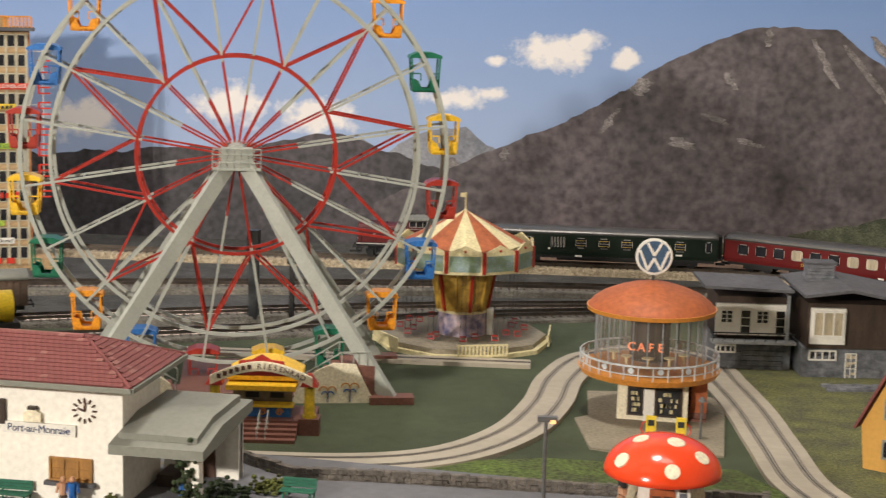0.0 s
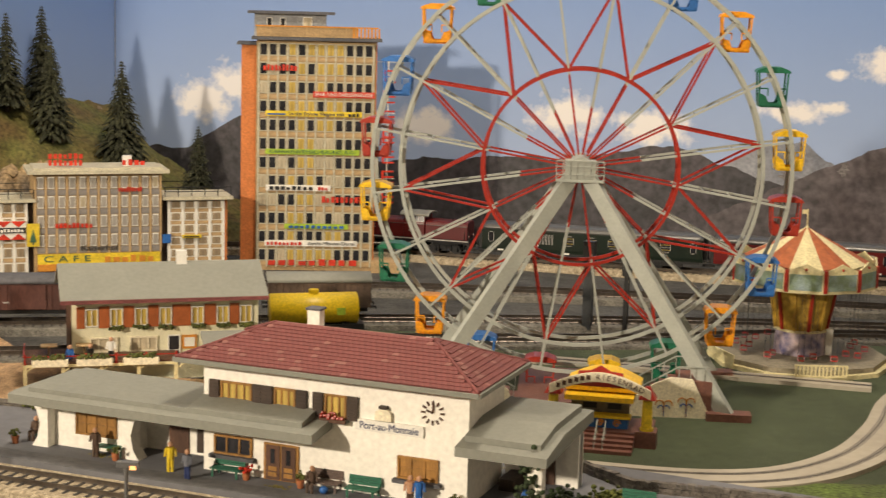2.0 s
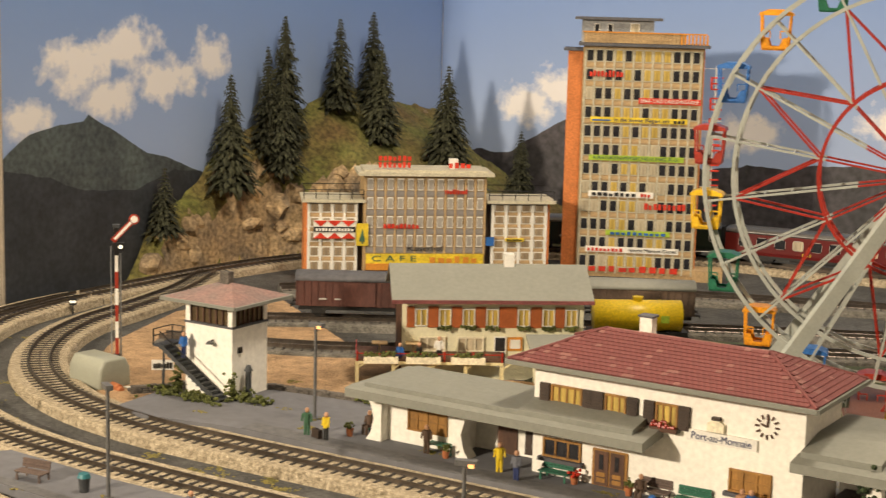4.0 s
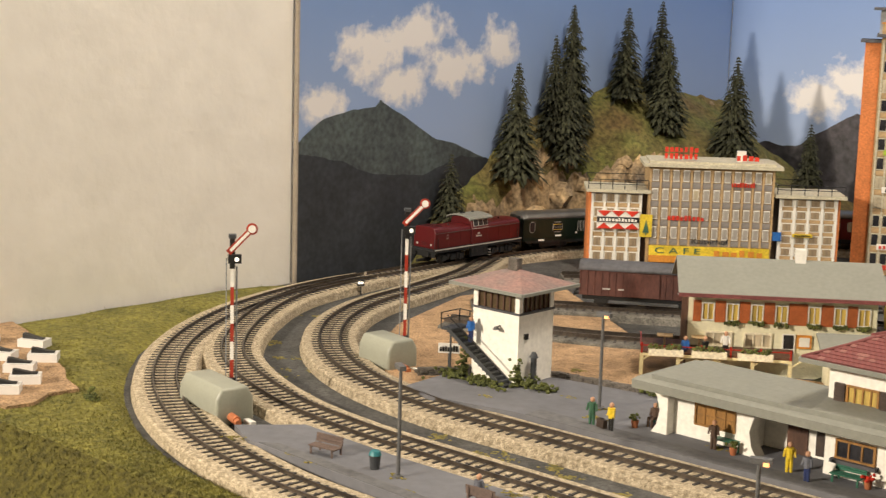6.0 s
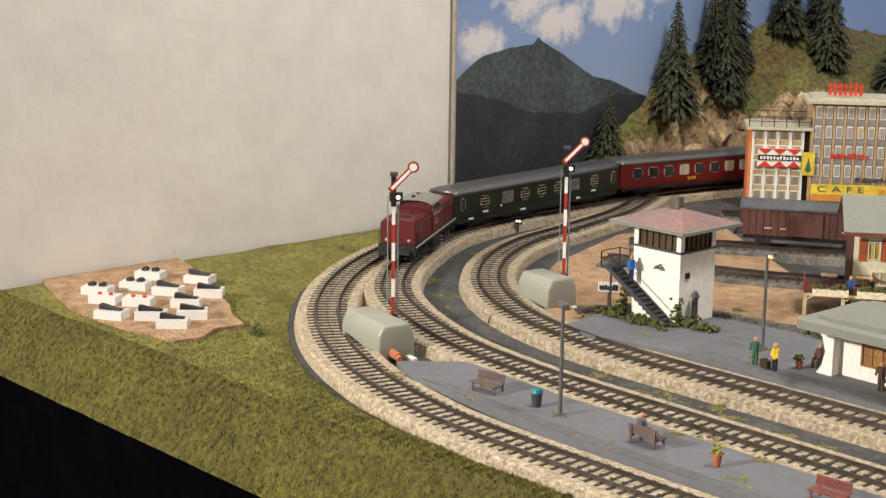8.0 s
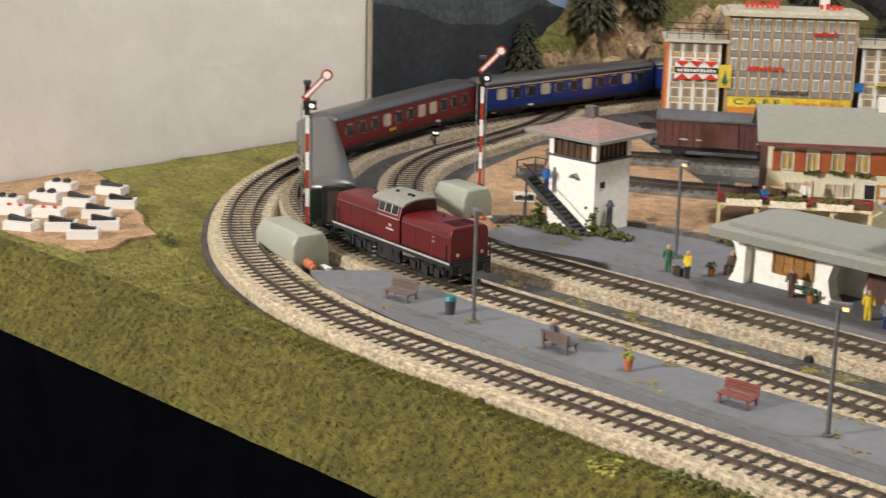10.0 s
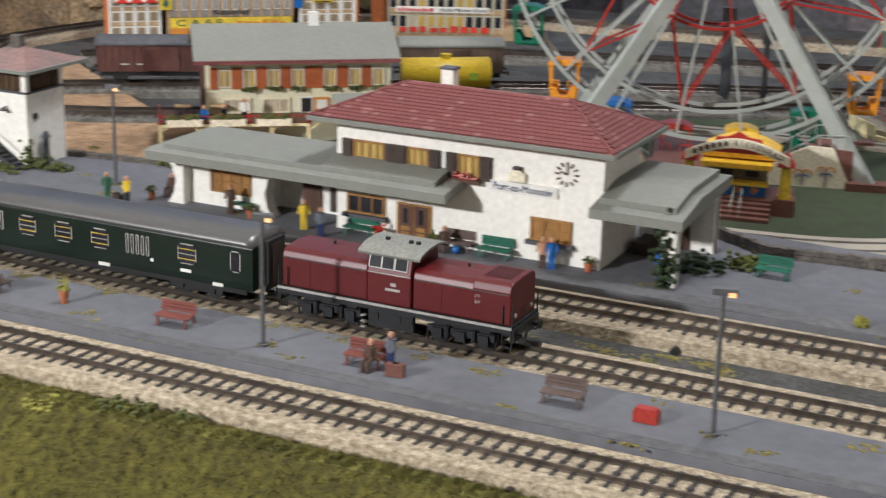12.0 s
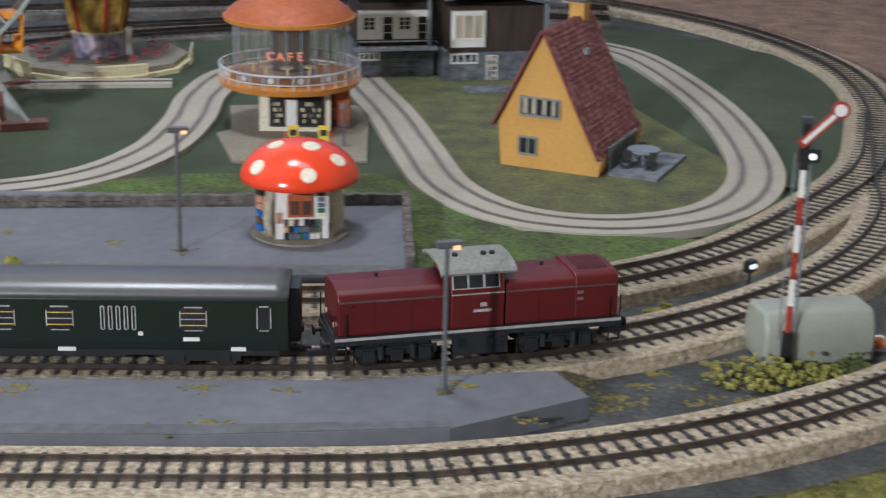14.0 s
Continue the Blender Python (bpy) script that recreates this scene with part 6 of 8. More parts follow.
def round_cafe():
    c = (-.043, 1.118)
    t = thing("round_cafe", pose(*c, GROUND + .002), "round glazed tower café with rust-red roof and lit sign", "café")
    bm = bmesh.new()
    dome = [(.0450, .0800), (.0415, .0845), (.0350, .0890), (.0255, .0930), (.0150, .0962), (.0060, .0980), (.0012, .0986)]
    for (ra, za), (rb, zb) in zip(dome, dome[1:]):
        cyl(bm, (0, 0, za), (0, 0, zb), ra, rb, n=48, caps=False)
    bmesh.ops.remove_doubles(bm, verts=bm.verts, dist=1e-5)
    part("roof", bm, "terracotta", t, "rust-red shallow domed roof", smooth=True)
    bm = bmesh.new()
    cyl(bm, (0, 0, .0772), (0, 0, .0802), .0450, .0458, n=40)
    part("roof_rim", bm, "pastel_orange", t)
    bm = bmesh.new()
    cyl(bm, (0, 0, .0368), (0, 0, .0772), .0385, n=32, caps=False)
    part("glass_drum", bm, "glass", t, "clear glazing round the café")
    for k in range(24):
        a = radians(15 * k)
        bm = bmesh.new()
        box(bm, -.0004, .0004, -.0004, .0004, .042, .0772, Matrix.Translation((.0387 * math.cos(a), .0387 * math.sin(a), 0)))
        part("glazing_bar", bm, "steel", t)
    bm = bmesh.new()
    cyl(bm, (0, 0, .042), (0, 0, .0772), .014, n=20)
    part("core", bm, "dark_brown", t)
    bm = bmesh.new()
    for k in range(5):
        a = radians(200 + 35 * k)
        x, y = .026 * math.cos(a), .026 * math.sin(a)
        cyl(bm, (x, y, .042), (x, y, .0475), .0010, n=6)
        cyl(bm, (x, y, .0475), (x, y, .0482), .0042, n=12)
    part("tables", bm, "ivory", t, "small café tables")
    bm = bmesh.new()
    cyl(bm, (0, 0, .0325), (0, 0, .0368), .0480, .0505, n=40)
    part("gallery", bm, "pastel_orange", t, "orange gallery slab")
    bm = bmesh.new()
    for k in range(30):
        a, b = radians(12 * k), radians(12 * (k + 1))
        p, q = (.0490 * math.cos(a), .0490 * math.sin(a)), (.0490 * math.cos(b), .0490 * math.sin(b))
        bar(bm, (*p, .0368), (*p, .0465), .0008, .0008)
        for z, w in ((.0465, .0012), (.0405, .0007)):
            bar(bm, (*p, z), (*q, z), w, w)
        mid = ((p[0] + q[0]) / 2, (p[1] + q[1]) / 2)
        if k % 2:
            cyl(bm, (mid[0] * 1.005, mid[1] * 1.005, .0435), (mid[0] * .995, mid[1] * .995, .0435), .0022, n=10)
    part("gallery_railing", bm, "pale_rail", t, "pale grey gallery railing")
    for ch, a in zip("CAFE", (-112, -99, -86, -73)):
        r = radians(a)
        m = Matrix.Translation((.0300 * math.cos(r), .0300 * math.sin(r), .0560)) @ Matrix.Rotation(r + radians(90), 4, "Z") @ Matrix.Rotation(radians(90), 4, "X")
        words("lit_letter", ch, .0085, m, "warm_lit", t, .0006)
    P("shop", t, "mush_cream", (-.020, .029, -.022, .028, 0, .0325), label="cream filling-station shop")
    P("brick_stair_wall", t, "terracotta", (.031, .042, -.012, .022, 0, .0325), label="red brick stair wall")
    for z in range(8):
        P("stair", t, "choc", (.029, .042, -.016 + z * .003, -.013 + z * .003, 0, .004 + z * .004))
    w = P("shop_window", t, "dark_brown", (-.013, .025, -.0235, -.022, .0060, .0270))
    for x0, x1 in ((-.0115, -.003), (.0075, .0235)):
        P("shelf_pane", w, "pane_dark", (x0, x1, -.0241, -.0233, .0075, .0255))
        rnd = random.Random(int(x1 * 9000))
        bm = bmesh.new()
        for _ in range(22):
            x, z = rnd.uniform(x0 + .001, x1 - .002), rnd.choice((.009, .013, .017, .021))
            box(bm, x, x + .0012, -.0246, -.0240, z, z + .0026)
        part("goods", bm, "ivory", w)
    P("door", w, "white", (-.0015, .006, -.0241, -.0233, .0, .0255))
    bm = bmesh.new()
    cyl(bm, (0, 0, .0985), (0, 0, .104), .0010)
    part("sign_mast", bm, "frame_grey", t)
    m = Matrix.Translation((0, 0, .1155)) @ Matrix.Rotation(radians(10), 4, "Z")
    bm = bmesh.new()
    cyl(bm, m @ Vector((0, -.0010, 0)), m @ Vector((0, .0010, 0)), .0130, n=36)
    s = part("round_sign", bm, "white", t, "round blue and white emblem sign")
    bm = bmesh.new()
    cyl(bm, m @ Vector((0, -.0014, 0)), m @ Vector((0, .0014, 0)), .0112, n=36)
    part("sign_face", bm, mat("emblem_blue", (0.05, 0.10, 0.18), 0.5, bump=0), s)
    bm = bmesh.new()
    for p, q in (((-.0050, .0098), (0, .0008)), ((.0050, .0098), (0, .0008)), ((-.0100, .0042), (-.0046, -.0094)), ((.0100, .0042), (.0046, -.0094)), ((-.0046, -.0094), (0, -.0010)), ((.0046, -.0094), (0, -.0010))):
        bar(bm, m @ Vector((p[0], -.0016, p[1])), m @ Vector((q[0], -.0016, q[1])), .0008, .0018)
    part("sign_strokes", bm, "white", s)
    # forecourt and pumps
    f = sheet("forecourt", [(-.075, 1.018), (-.05, 1.012), (.012, 1.022), (.012, 1.17), (-.02, 1.185), (-.09, 1.17), (-.083, 1.10), (-.092, 1.09)], GROUND, GROUND + .0045, "stage", "worn grey-beige forecourt slab", "forecourt")
    for x in (-.037, -.017):
        p = thing("petrol_pump", pose(x, 1.050, GROUND + .0045), "yellow petrol pump with red hose", "petrol pump", "pumps on the forecourt")
        P("body", p, "yellow", (-.0034, .0034, -.002, .002, 0, .0155))
        P("dial", p, "sign_black", (-.0022, .0022, -.0024, -.0018, .0095, .0135))
        P("label", p, "sign_red", (-.0022, .0022, -.0024, -.0018, .0030, .0055))
        bm = bmesh.new()
        s = -1 if x < -.03 else 1
        pts = [(s * .0034, .012), (s * .006, .010), (s * .0065, .006), (s * .0045, .003)]
        for a, b in zip(pts, pts[1:]):
            cyl(bm, (a[0], 0, a[1]), (b[0], 0, b[1]), .0005, n=6)
        part("hose", bm, "sign_red", p)
    l = thing("forecourt_lamp", pose(-.004, 1.058, GROUND + .0045), "small grey forecourt lamp", "lamp")
    bm = bmesh.new()
    cyl(bm, (0, 0, 0), (0, 0, .026), .0009)
    cyl(bm, (0, 0, .026), (0, 0, .029), .0028, .0012)
    part("post", bm, "lamp_grey", l)


def mushroom_kiosk():
    t = thing("mushroom_kiosk", pose(-.0225, .853, 0, 0, 0, 6), "red toadstool kiosk with cream spots and magazines on its front", "kiosk")
    bm = bmesh.new()
    ball(bm, (0, 0, 0), .0325, .66, 40, 24)
    bmesh.ops.bisect_plane(bm, geom=bm.verts[:] + bm.edges[:] + bm.faces[:], plane_co=(0, 0, .0005), plane_no=(0, 0, -1), clear_outer=True)
    bmesh.ops.translate(bm, verts=bm.verts, vec=(0, 0, .0310))
    bmesh.ops.contextual_create(bm, geom=[e for e in bm.edges if e.is_boundary])
    part("cap", bm, "mush_red", t, "glossy red toadstool cap", smooth=True)
    for az, el, r in ((-84, 26, .0045), (-146, 30, .0048), (-38, 40, .0046), (-58, 70, .0052), (-165, 66, .0048), (60, 35, .0045), (130, 30, .0045)):
        a, e = radians(az), radians(el)
        n = Vector((math.cos(e) * math.cos(a), math.cos(e) * math.sin(a), math.sin(e)))
        c = Vector((n.x * .0325, n.y * .0325, n.z * .02145 + .0310))
        g = Vector((n.x, n.y, n.z * 1.5)).normalized()
        bm = bmesh.new()
        cyl(bm, c - g * .0012, c + g * .00025, r, r * .92, n=18)
        part("spot", bm, "mush_cream", t)
    bm = bmesh.new()
    rings = [(.0205, 0), (.0230, .005), (.0242, .012), (.0238, .020), (.0215, .028), (.0195, .0325)]
    rows = [[bm.verts.new((r * math.cos(radians(12 * k)), r * math.sin(radians(12 * k)), z)) for k in range(30)] for r, z in rings]
    for a, b in zip(rows, rows[1:]):
        for k in range(30):
            ang = (12 * k + 6 + 90) % 360
            if ang < 38 or ang > 322:
                continue
            bm.faces.new((a[k], a[(k + 1) % 30], b[(k + 1) % 30], b[k]))
    r = bmesh.ops.solidify(bm, geom=bm.faces[:], thickness=-.0016)
    part("stem_wall", bm, "mush_cream", t, "cream bulging stem wall", smooth=True)
    P("front_wall", t, "white", (-.0145, .0145, -.0150, -.0135, 0, .032))
    w = P("hatch", t, "terracotta", (-.0075, .0060, -.0162, -.0148, .0135, .0260), label="brown serving hatch")
    for x in (-.0062, .0002):
        P("hatch_pane", w, "brown", (x, x + .0048, -.0167, -.0160, .0150, .0225))
    rnd = random.Random(2)
    cols = ["sign_black", "fig_grey", "blue", "skin", "white", "fig_green", "fig_grey", "mush_cream", "fig_brown"]
    for i in range(3):
        for k in range(7):
            x, z = -.0095 + k * .0028, .0015 + i * .0038
            P("magazine", t, cols[rnd.randrange(9)], (x, x + .0022, -.0172, -.0150, z, z + .0030))
    for i in range(5):
        P("poster", t, cols[rnd.randrange(9)], (.0085, .0125, -.0157, -.0149, .0125 + i * .0031, .0150 + i * .0031))
    P("poster", t, "skin", (-.0135, -.0105, -.0157, -.0149, .010, .016))
    for i in range(6):
        a = radians(205)
        m = Matrix.Translation((-.0236 * math.cos(radians(25)), -.0236 * math.sin(radians(25)), .005 + i * .0040)) @ Matrix.Rotation(a + radians(90), 4, "Z")
        bm = bmesh.new()
        box(bm, -.003, .003, -.0016, .0006, 0, .0032, m)
        part("magazine", bm, cols[rnd.randrange(9)], t)
    bm = bmesh.new()
    cyl(bm, (0, 0, 0), (0, 0, .0010), .0265, n=32)
    part("plinth", bm, "stage", t)


def bunting(n, c, r):
    return [(c[0] + r * math.cos(radians(360 * k / n)), c[1] + r * math.sin(radians(360 * k / n))) for k in range(n)]


def chairoplane():
    t = thing("chain_carousel", pose(-.2105, 1.320, GROUND + .003, 0, 0, 10), "chain carousel with cream and rust striped roof and painted panels", "carousel")
    n = 12
    bm = bmesh.new()
    cyl(bm, (0, 0, 0), (0, 0, .0075), .0720, n=10)
    part("stage", bm, "stage", t, "grey polygonal stage")
    bm = bmesh.new()
    cyl(bm, (0, 0, 0), (0, 0, .0035), .0765, n=10)
    part("stage_step", bm, "ivory", t)
    for a, pale in ((-150, 1), (-78, 0), (-6, 1)):
        r = radians(a)
        m = Matrix.Rotation(r + radians(90), 4, "Z")
        bm = bmesh.new()
        c = (0, -.0745)
        box(bm, -.021, .021, c[1] - .0006, c[1] + .0006, .0120, .0132, m)
        box(bm, -.021, .021, c[1] - .0006, c[1] + .0006, .0030, .0042, m)
        for k in range(14):
            x = -.0205 + k * .0031
            box(bm, x, x + (.0018 if not pale else .0030), c[1] - .0004, c[1] + .0004, .0030, .0130, m)
        part("fence_panel", bm, "ivory", t, "cream picket fence panel")
    bm = bmesh.new()
    cyl(bm, (0, 0, .0075), (0, 0, .0280), .0215, .0205, n=24)
    part("lower_drum", bm, "mural", t, "drum with painted flowers")
    bm = bmesh.new()
    cyl(bm, (0, 0, .0270), (0, 0, .0290), .0222, n=24)
    part("drum_moulding", bm, "ivory", t)
    for k in range(n):
        a = radians(30 * k)
        m = Matrix.Rotation(a, 4, "Z")
        bm = bmesh.new()
        v = [bm.verts.new(m @ Vector(p)) for p in ((.0205, -.0054, .029), (.0205, .0054, .029), (.0275, .0072, .0690), (.0275, -.0072, .0690))]
        bm.faces.new(v)
        e = bmesh.ops.extrude_face_region(bm, geom=bm.faces[:])
        for g in e["geom"]:
            if isinstance(g, bmesh.types.BMVert):
                g.co *= .95
        bmesh.ops.recalc_face_normals(bm, faces=bm.faces)
        part("mirror_panel", bm, "gold", t, "gilded mirror panel")
        m2 = Matrix.Rotation(a + radians(15), 4, "Z")
        bm = bmesh.new()
        bar(bm, m2 @ Vector((.0216, 0, .029)), m2 @ Vector((.0288, 0, .0690)), .0026, .0026)
        part("pilaster", bm, "fw_red" if k % 2 else "gold", t)
        # roof sector
        a0, a1 = a - radians(15), a + radians(15)
        bm = bmesh.new()
        R, z0 = .052, .0855
        v = [bm.verts.new((0, 0, .1135)), bm.verts.new((R * math.cos(a0), R * math.sin(a0), z0)), bm.verts.new((R * math.cos(a), R * math.sin(a), z0 + .0015)), bm.verts.new((R * math.cos(a1), R * math.sin(a1), z0))]
        bm.faces.new((v[0], v[1], v[2]))
        bm.faces.new((v[0], v[2], v[3]))
        lo = [bm.verts.new(q.co - Vector((0, 0, .0015))) for q in v]
        bm.faces.new((lo[0], lo[2], lo[1]))
        bm.faces.new((lo[0], lo[3], lo[2]))
        bmesh.ops.recalc_face_normals(bm, faces=bm.faces)
        part("roof_sector", bm, "ivory" if k % 2 else "terracotta", t, "striped roof sector")
        # rounding board
        L = 2 * .0585 * math.tan(radians(15))
        m = Matrix.Rotation(a - radians(90), 4, "Z") @ Matrix.Translation((0, .0570, 0)) @ Matrix.Rotation(radians(180), 4, "Z")
        bm = bmesh.new()
        pts = [(-L / 2, .0670), (L / 2, .0670), (L / 2, .0850), (L * .3, .0872), (L * .12, .0895), (0, .0912), (-L * .12, .0895), (-L * .3, .0872), (-L / 2, .0850)]
        prism(bm, pts, -.0006, .0006)
        bm.transform(m)
        b = part("rounding_board", bm, "ivory", t, "cream scalloped board with a painted landscape")
        bm = bmesh.new()
        box(bm, -L * .41, L * .41, -.0011, -.0005, .0695, .0825, m)
        part("painting", bm, "picture", b, "small painted landscape")
        bm = bmesh.new()
        box(bm, L / 2 - .0016, L / 2 + .0016, -.0013, .0008, .0680, .0860, m)
        ball(bm, m @ Vector((0, -.0008, .0865)), .0012, 1, 6, 4)
        part("red_trim", bm, "fw_red", b)
    bm = bmesh.new()
    cyl(bm, (0, 0, .0670), (0, 0, .0682), .0575, n=12)
    part("ceiling", bm, "ivory", t)
    bm = bmesh.new()
    cyl(bm, (0, 0, .113), (0, 0, .128), .0006, n=6)
    cyl(bm, (0, 0, .112), (0, 0, .115), .0020, .0006)
    part("finial", bm, "ivory", t)
    P("flag", t, "ivory", (-.0045, 0, -.0002, .0002, .1240, .1275))
    # hanging seats on chains
    for ring, r, num in ((0, .0530, 12), (1, .0430, 8)):
        for k in range(num):
            a = radians(360 * (k + .3 * ring) / num)
            x, y = r * math.cos(a), r * math.sin(a)
            s = bmesh.new()
            box(s, -.0026, .0026, -.0018, .0018, .0110, .0116, Matrix.Translation((x, y, 0)))
            for q in (-.0025, .0025):
                bar(s, (x + q, y - .0018, .0114), (x + q, y + .0018, .0150), .0005, .0005)
                bar(s, (x + q, y + .0018, .0114), (x + q, y + .0018, .0150), .0005, .0005)
            bar(s, (x - .0026, y + .0018, .0150), (x + .0026, y + .0018, .0150), .0005, .0006)
            bar(s, (x - .0026, y - .0018, .0150), (x + .0026, y - .0018, .0150), .0005, .0006)
            seat = part("seat", s, "fw_red", t, "red hanging seat")
            s = bmesh.new()
            for q in (-.0024, .0024):
                cyl(s, (x + q, y, .0150), (x + q * .5, y, .0670), .00016, n=4)
            part("chains", s, "frame_grey", seat)
    P("ticket_door", t, "white", (.0205, .0262, -.008, -.001, .0075, .0300))


def ferris_wheel():
    C = Vector((-.352, 1.130, .165))
    t = thing("ferris_wheel", pose(C.x, C.y, 0, 0, 0, 17), "grey and red model ferris wheel with coloured cabins", "ferris wheel")
    zc, R, Ri, Rr, half = C.z, .1545, .1335, .0725, .0125
    def at(r, deg, y):
        a = radians(deg)
        return Vector((r * math.cos(a), y, zc + r * math.sin(a)))
    steps = 80
    for y in (-half, half):
        for name, rad, mm, w in (("outer_ring", R, "fw_grey", .0014), ("inner_ring", Ri, "fw_grey", .0013), ("red_ring", Rr, "fw_red", .0012)):
            bm = bmesh.new()
            rings = []
            for k in range(steps):
                d = 360 * k / steps
                rings.append([bm.verts.new(at(rad + o, d, y + q)) for o, q in ((-w, -.0008), (w, -.0008), (w, .0008), (-w, .0008))])
            for k in range(steps):
                a, b = rings[k], rings[(k + 1) % steps]
                for j in range(4):
                    bm.faces.new((a[j], b[j], b[(j + 1) % 4], a[(j + 1) % 4]))
            bmesh.ops.recalc_face_normals(bm, faces=bm.faces)
            part(name, bm, mm, t)
        for k in range(20):
            d = 9 + 18 * k
            bm = bmesh.new()
            bar(bm, at(Rr * (.95 if k % 2 else .62), d, y), at(R, d, y), .0015, .0016)
            s = part("spoke", bm, "fw_grey", t, "pale grey spoke")
            bm = bmesh.new()
            bar(bm, at(.010, d, y), at(Rr * (1.06 if k % 2 else .66), d, y), .0014, .0014)
            part("inner_spoke", bm, "fw_red", s)
        for k in range(10):
            apex = 9 + 36 * k
            for s in (-18, 18):
                bm = bmesh.new()
                bar(bm, at(Ri, apex, y), at(Rr, apex + s, y), .0014, .0016)
                part("star_strut", bm, "fw_red", t, "red zigzag strut")
    for k in range(20):
        d = 9 + 18 * k
        bm = bmesh.new()
        cyl(bm, at(R, d, -half - .0015), at(R, d, half + .0015), .0013, n=8)
        cyl(bm, at(Ri, d, -half), at(Ri, d, half), .0008, n=6)
        for r in (Rr, .092, .112):
            cyl(bm, at(r, d, -half), at(r, d, half), .0006, n=6)
        part("axle", bm, "fw_grey", t)
    bm = bmesh.new()
    cyl(bm, (0, -half - .008, zc), (0, half + .008, zc), .0085, n=20)
    part("hub", bm, "fw_grey", t, "grey hub")
    # cabins hang upright
    order = ["cab_yellow", "cab_green", "cab_orange", "cab_blue", "cab_red"]
    for k in range(20):
        d = 9 + 18 * k
        mm = order[k % 5]
        p = at(R, d, 0)
        bm = bmesh.new()
        w, y = .0105, .0088
        prism(bm, [(-w - .002, .0035), (w + .002, .0035), (w + .001, .0055), (w * .5, .0078), (-w * .5, .0078), (-w - .001, .0055)], -y, y)
        bmesh.ops.translate(bm, verts=bm.verts, vec=p)
        cab = part("cabin", bm, mm, t, mm.split("_")[1] + " open cabin with roof and seats")
        for x in (-w, w):
            for q in (-y + .0008, y - .0008):
                s = bmesh.new()
                bar(s, Vector((x, q, .004)) + p, Vector((x * .9, q, -.0180)) + p, .0013, .0013)
                part("upright", s, mm, cab)
        tub = [(-w * .92, -.0120), (-w * .85, -.0215), (w * .85, -.0215), (w * .92, -.0120), (w * .5, -.0130), (w * .28, -.0185), (-w * .28, -.0185), (-w * .5, -.0130)]
        for q in (-y, y - .0012):
            s = bmesh.new()
            prism(s, tub, q, q + .0012)
            bmesh.ops.translate(s, verts=s.verts, vec=p)
            part("side_board", s, mm, cab)
        for name, b in (("cabin_floor", (-w * .85, w * .85, -y, y, -.0215, -.0200)), ("end_board", (-w * .92, -w * .85, -y, y, -.0210, -.0125)), ("end_board", (w * .85, w * .92, -y, y, -.0210, -.0125))):
            s = bmesh.new()
            box(s, *b)
            bmesh.ops.translate(s, verts=s.verts, vec=p)
            part(name, s, mm, cab)
        for q in (-1, 1):
            s = bmesh.new()
            bar(s, (q * w * .95, -y + .0006, -.0078), (q * w * .35, -y + .0006, -.0078), .0008, .0009)
            bar(s, (q * w * .35, -y + .0006, -.0078), (q * w * .35, -y + .0006, -.0130), .0008, .0009)
            bmesh.ops.translate(s, verts=s.verts, vec=p)
            part("hand_bar", s, mm, cab)
    # frame: two A-frames with boxed legs
    for s in (-1, 1):
        foot_y = s * .066 - (.0 if s < 0 else .0)
        for q in (-1, 1):
            bm = bmesh.new()
            bar(bm, (q * .0065, s * (half + .0065), zc - .006), (q * .112, foot_y, GROUND + .004), .006, .0105)
            part("leg", bm, "fw_grey", t, "grey boxed support leg")
            P("foot", t, "choc", (q * .112 - .016, q * .112 + .016, foot_y - .007, foot_y + .007, GROUND + .0028, GROUND + .0085), label="brown foot block")
        P("bearing_block", t, "fw_grey", (-.0115, .0115, s * (half + .0065) - .005, s * (half + .0065) + .005, zc - .008, zc + .0065))
        bm = bmesh.new()
        for z in (zc - .004, zc + .002, zc + .006):
            bar(bm, (-.0175, s * (half + .012), z), (.0175, s * (half + .012), z), .0006, .0007)
        for k in range(8):
            x = -.0175 + k * .005
            bar(bm, (x, s * (half + .012), zc - .008), (x, s * (half + .012), zc + .006), .0006, .0006)
        box(bm, -.0175, .0175, s * (half + .009) - .004, s * (half + .009) + .004, zc - .0095, zc - .008)
        part("service_gallery", bm, "fw_grey", t, "small service gallery with rails")
    # boarding platform with curved side panels
    for q in (-1, 1):
        bm = bmesh.new()
        prism(bm, [(q * .040, GROUND + .003), (q * .100, GROUND + .003), (q * .086, .0215), (q * .070, .0225), (q * .058, .017), (q * .046, .008)], -.0665, -.0645)
        sp = part("side_panel", bm, "mush_cream", t, "cream panel with painted fountains")
        for cx, hh in ((.066, .013), (.082, .017)):
            for rr, mm in ((.0062, "pastel_orange"), (.0042, "blue")):
                bm = bmesh.new()
                for s in (-1, 1):
                    prev = None
                    for k in range(7):
                        a = radians(180 * k / 6)
                        pnt = Vector((q * cx + s * (rr / 2 - rr / 2 * math.cos(a)), -.0669, GROUND + .004 + hh * (rr / .0075) * .75 + rr * .55 * math.sin(a)))
                        if prev:
                            bar(bm, prev, pnt, .0003, .0009)
                        prev = pnt
                bar(bm, (q * cx, -.0669, GROUND + .004), (q * cx, -.0669, GROUND + .004 + hh * (rr / .0075) * .75), .0003, .0010)
                part("fountain_motif", bm, mm, sp)
        for k in range(6):
            x0 = .040 + k * .006
            P("stair_step", t, "choc", (min(q * x0, q * (x0 + .006)), max(q * x0, q * (x0 + .006)), -.064, -.028, GROUND + .003, GROUND + .008 + k * .0036))
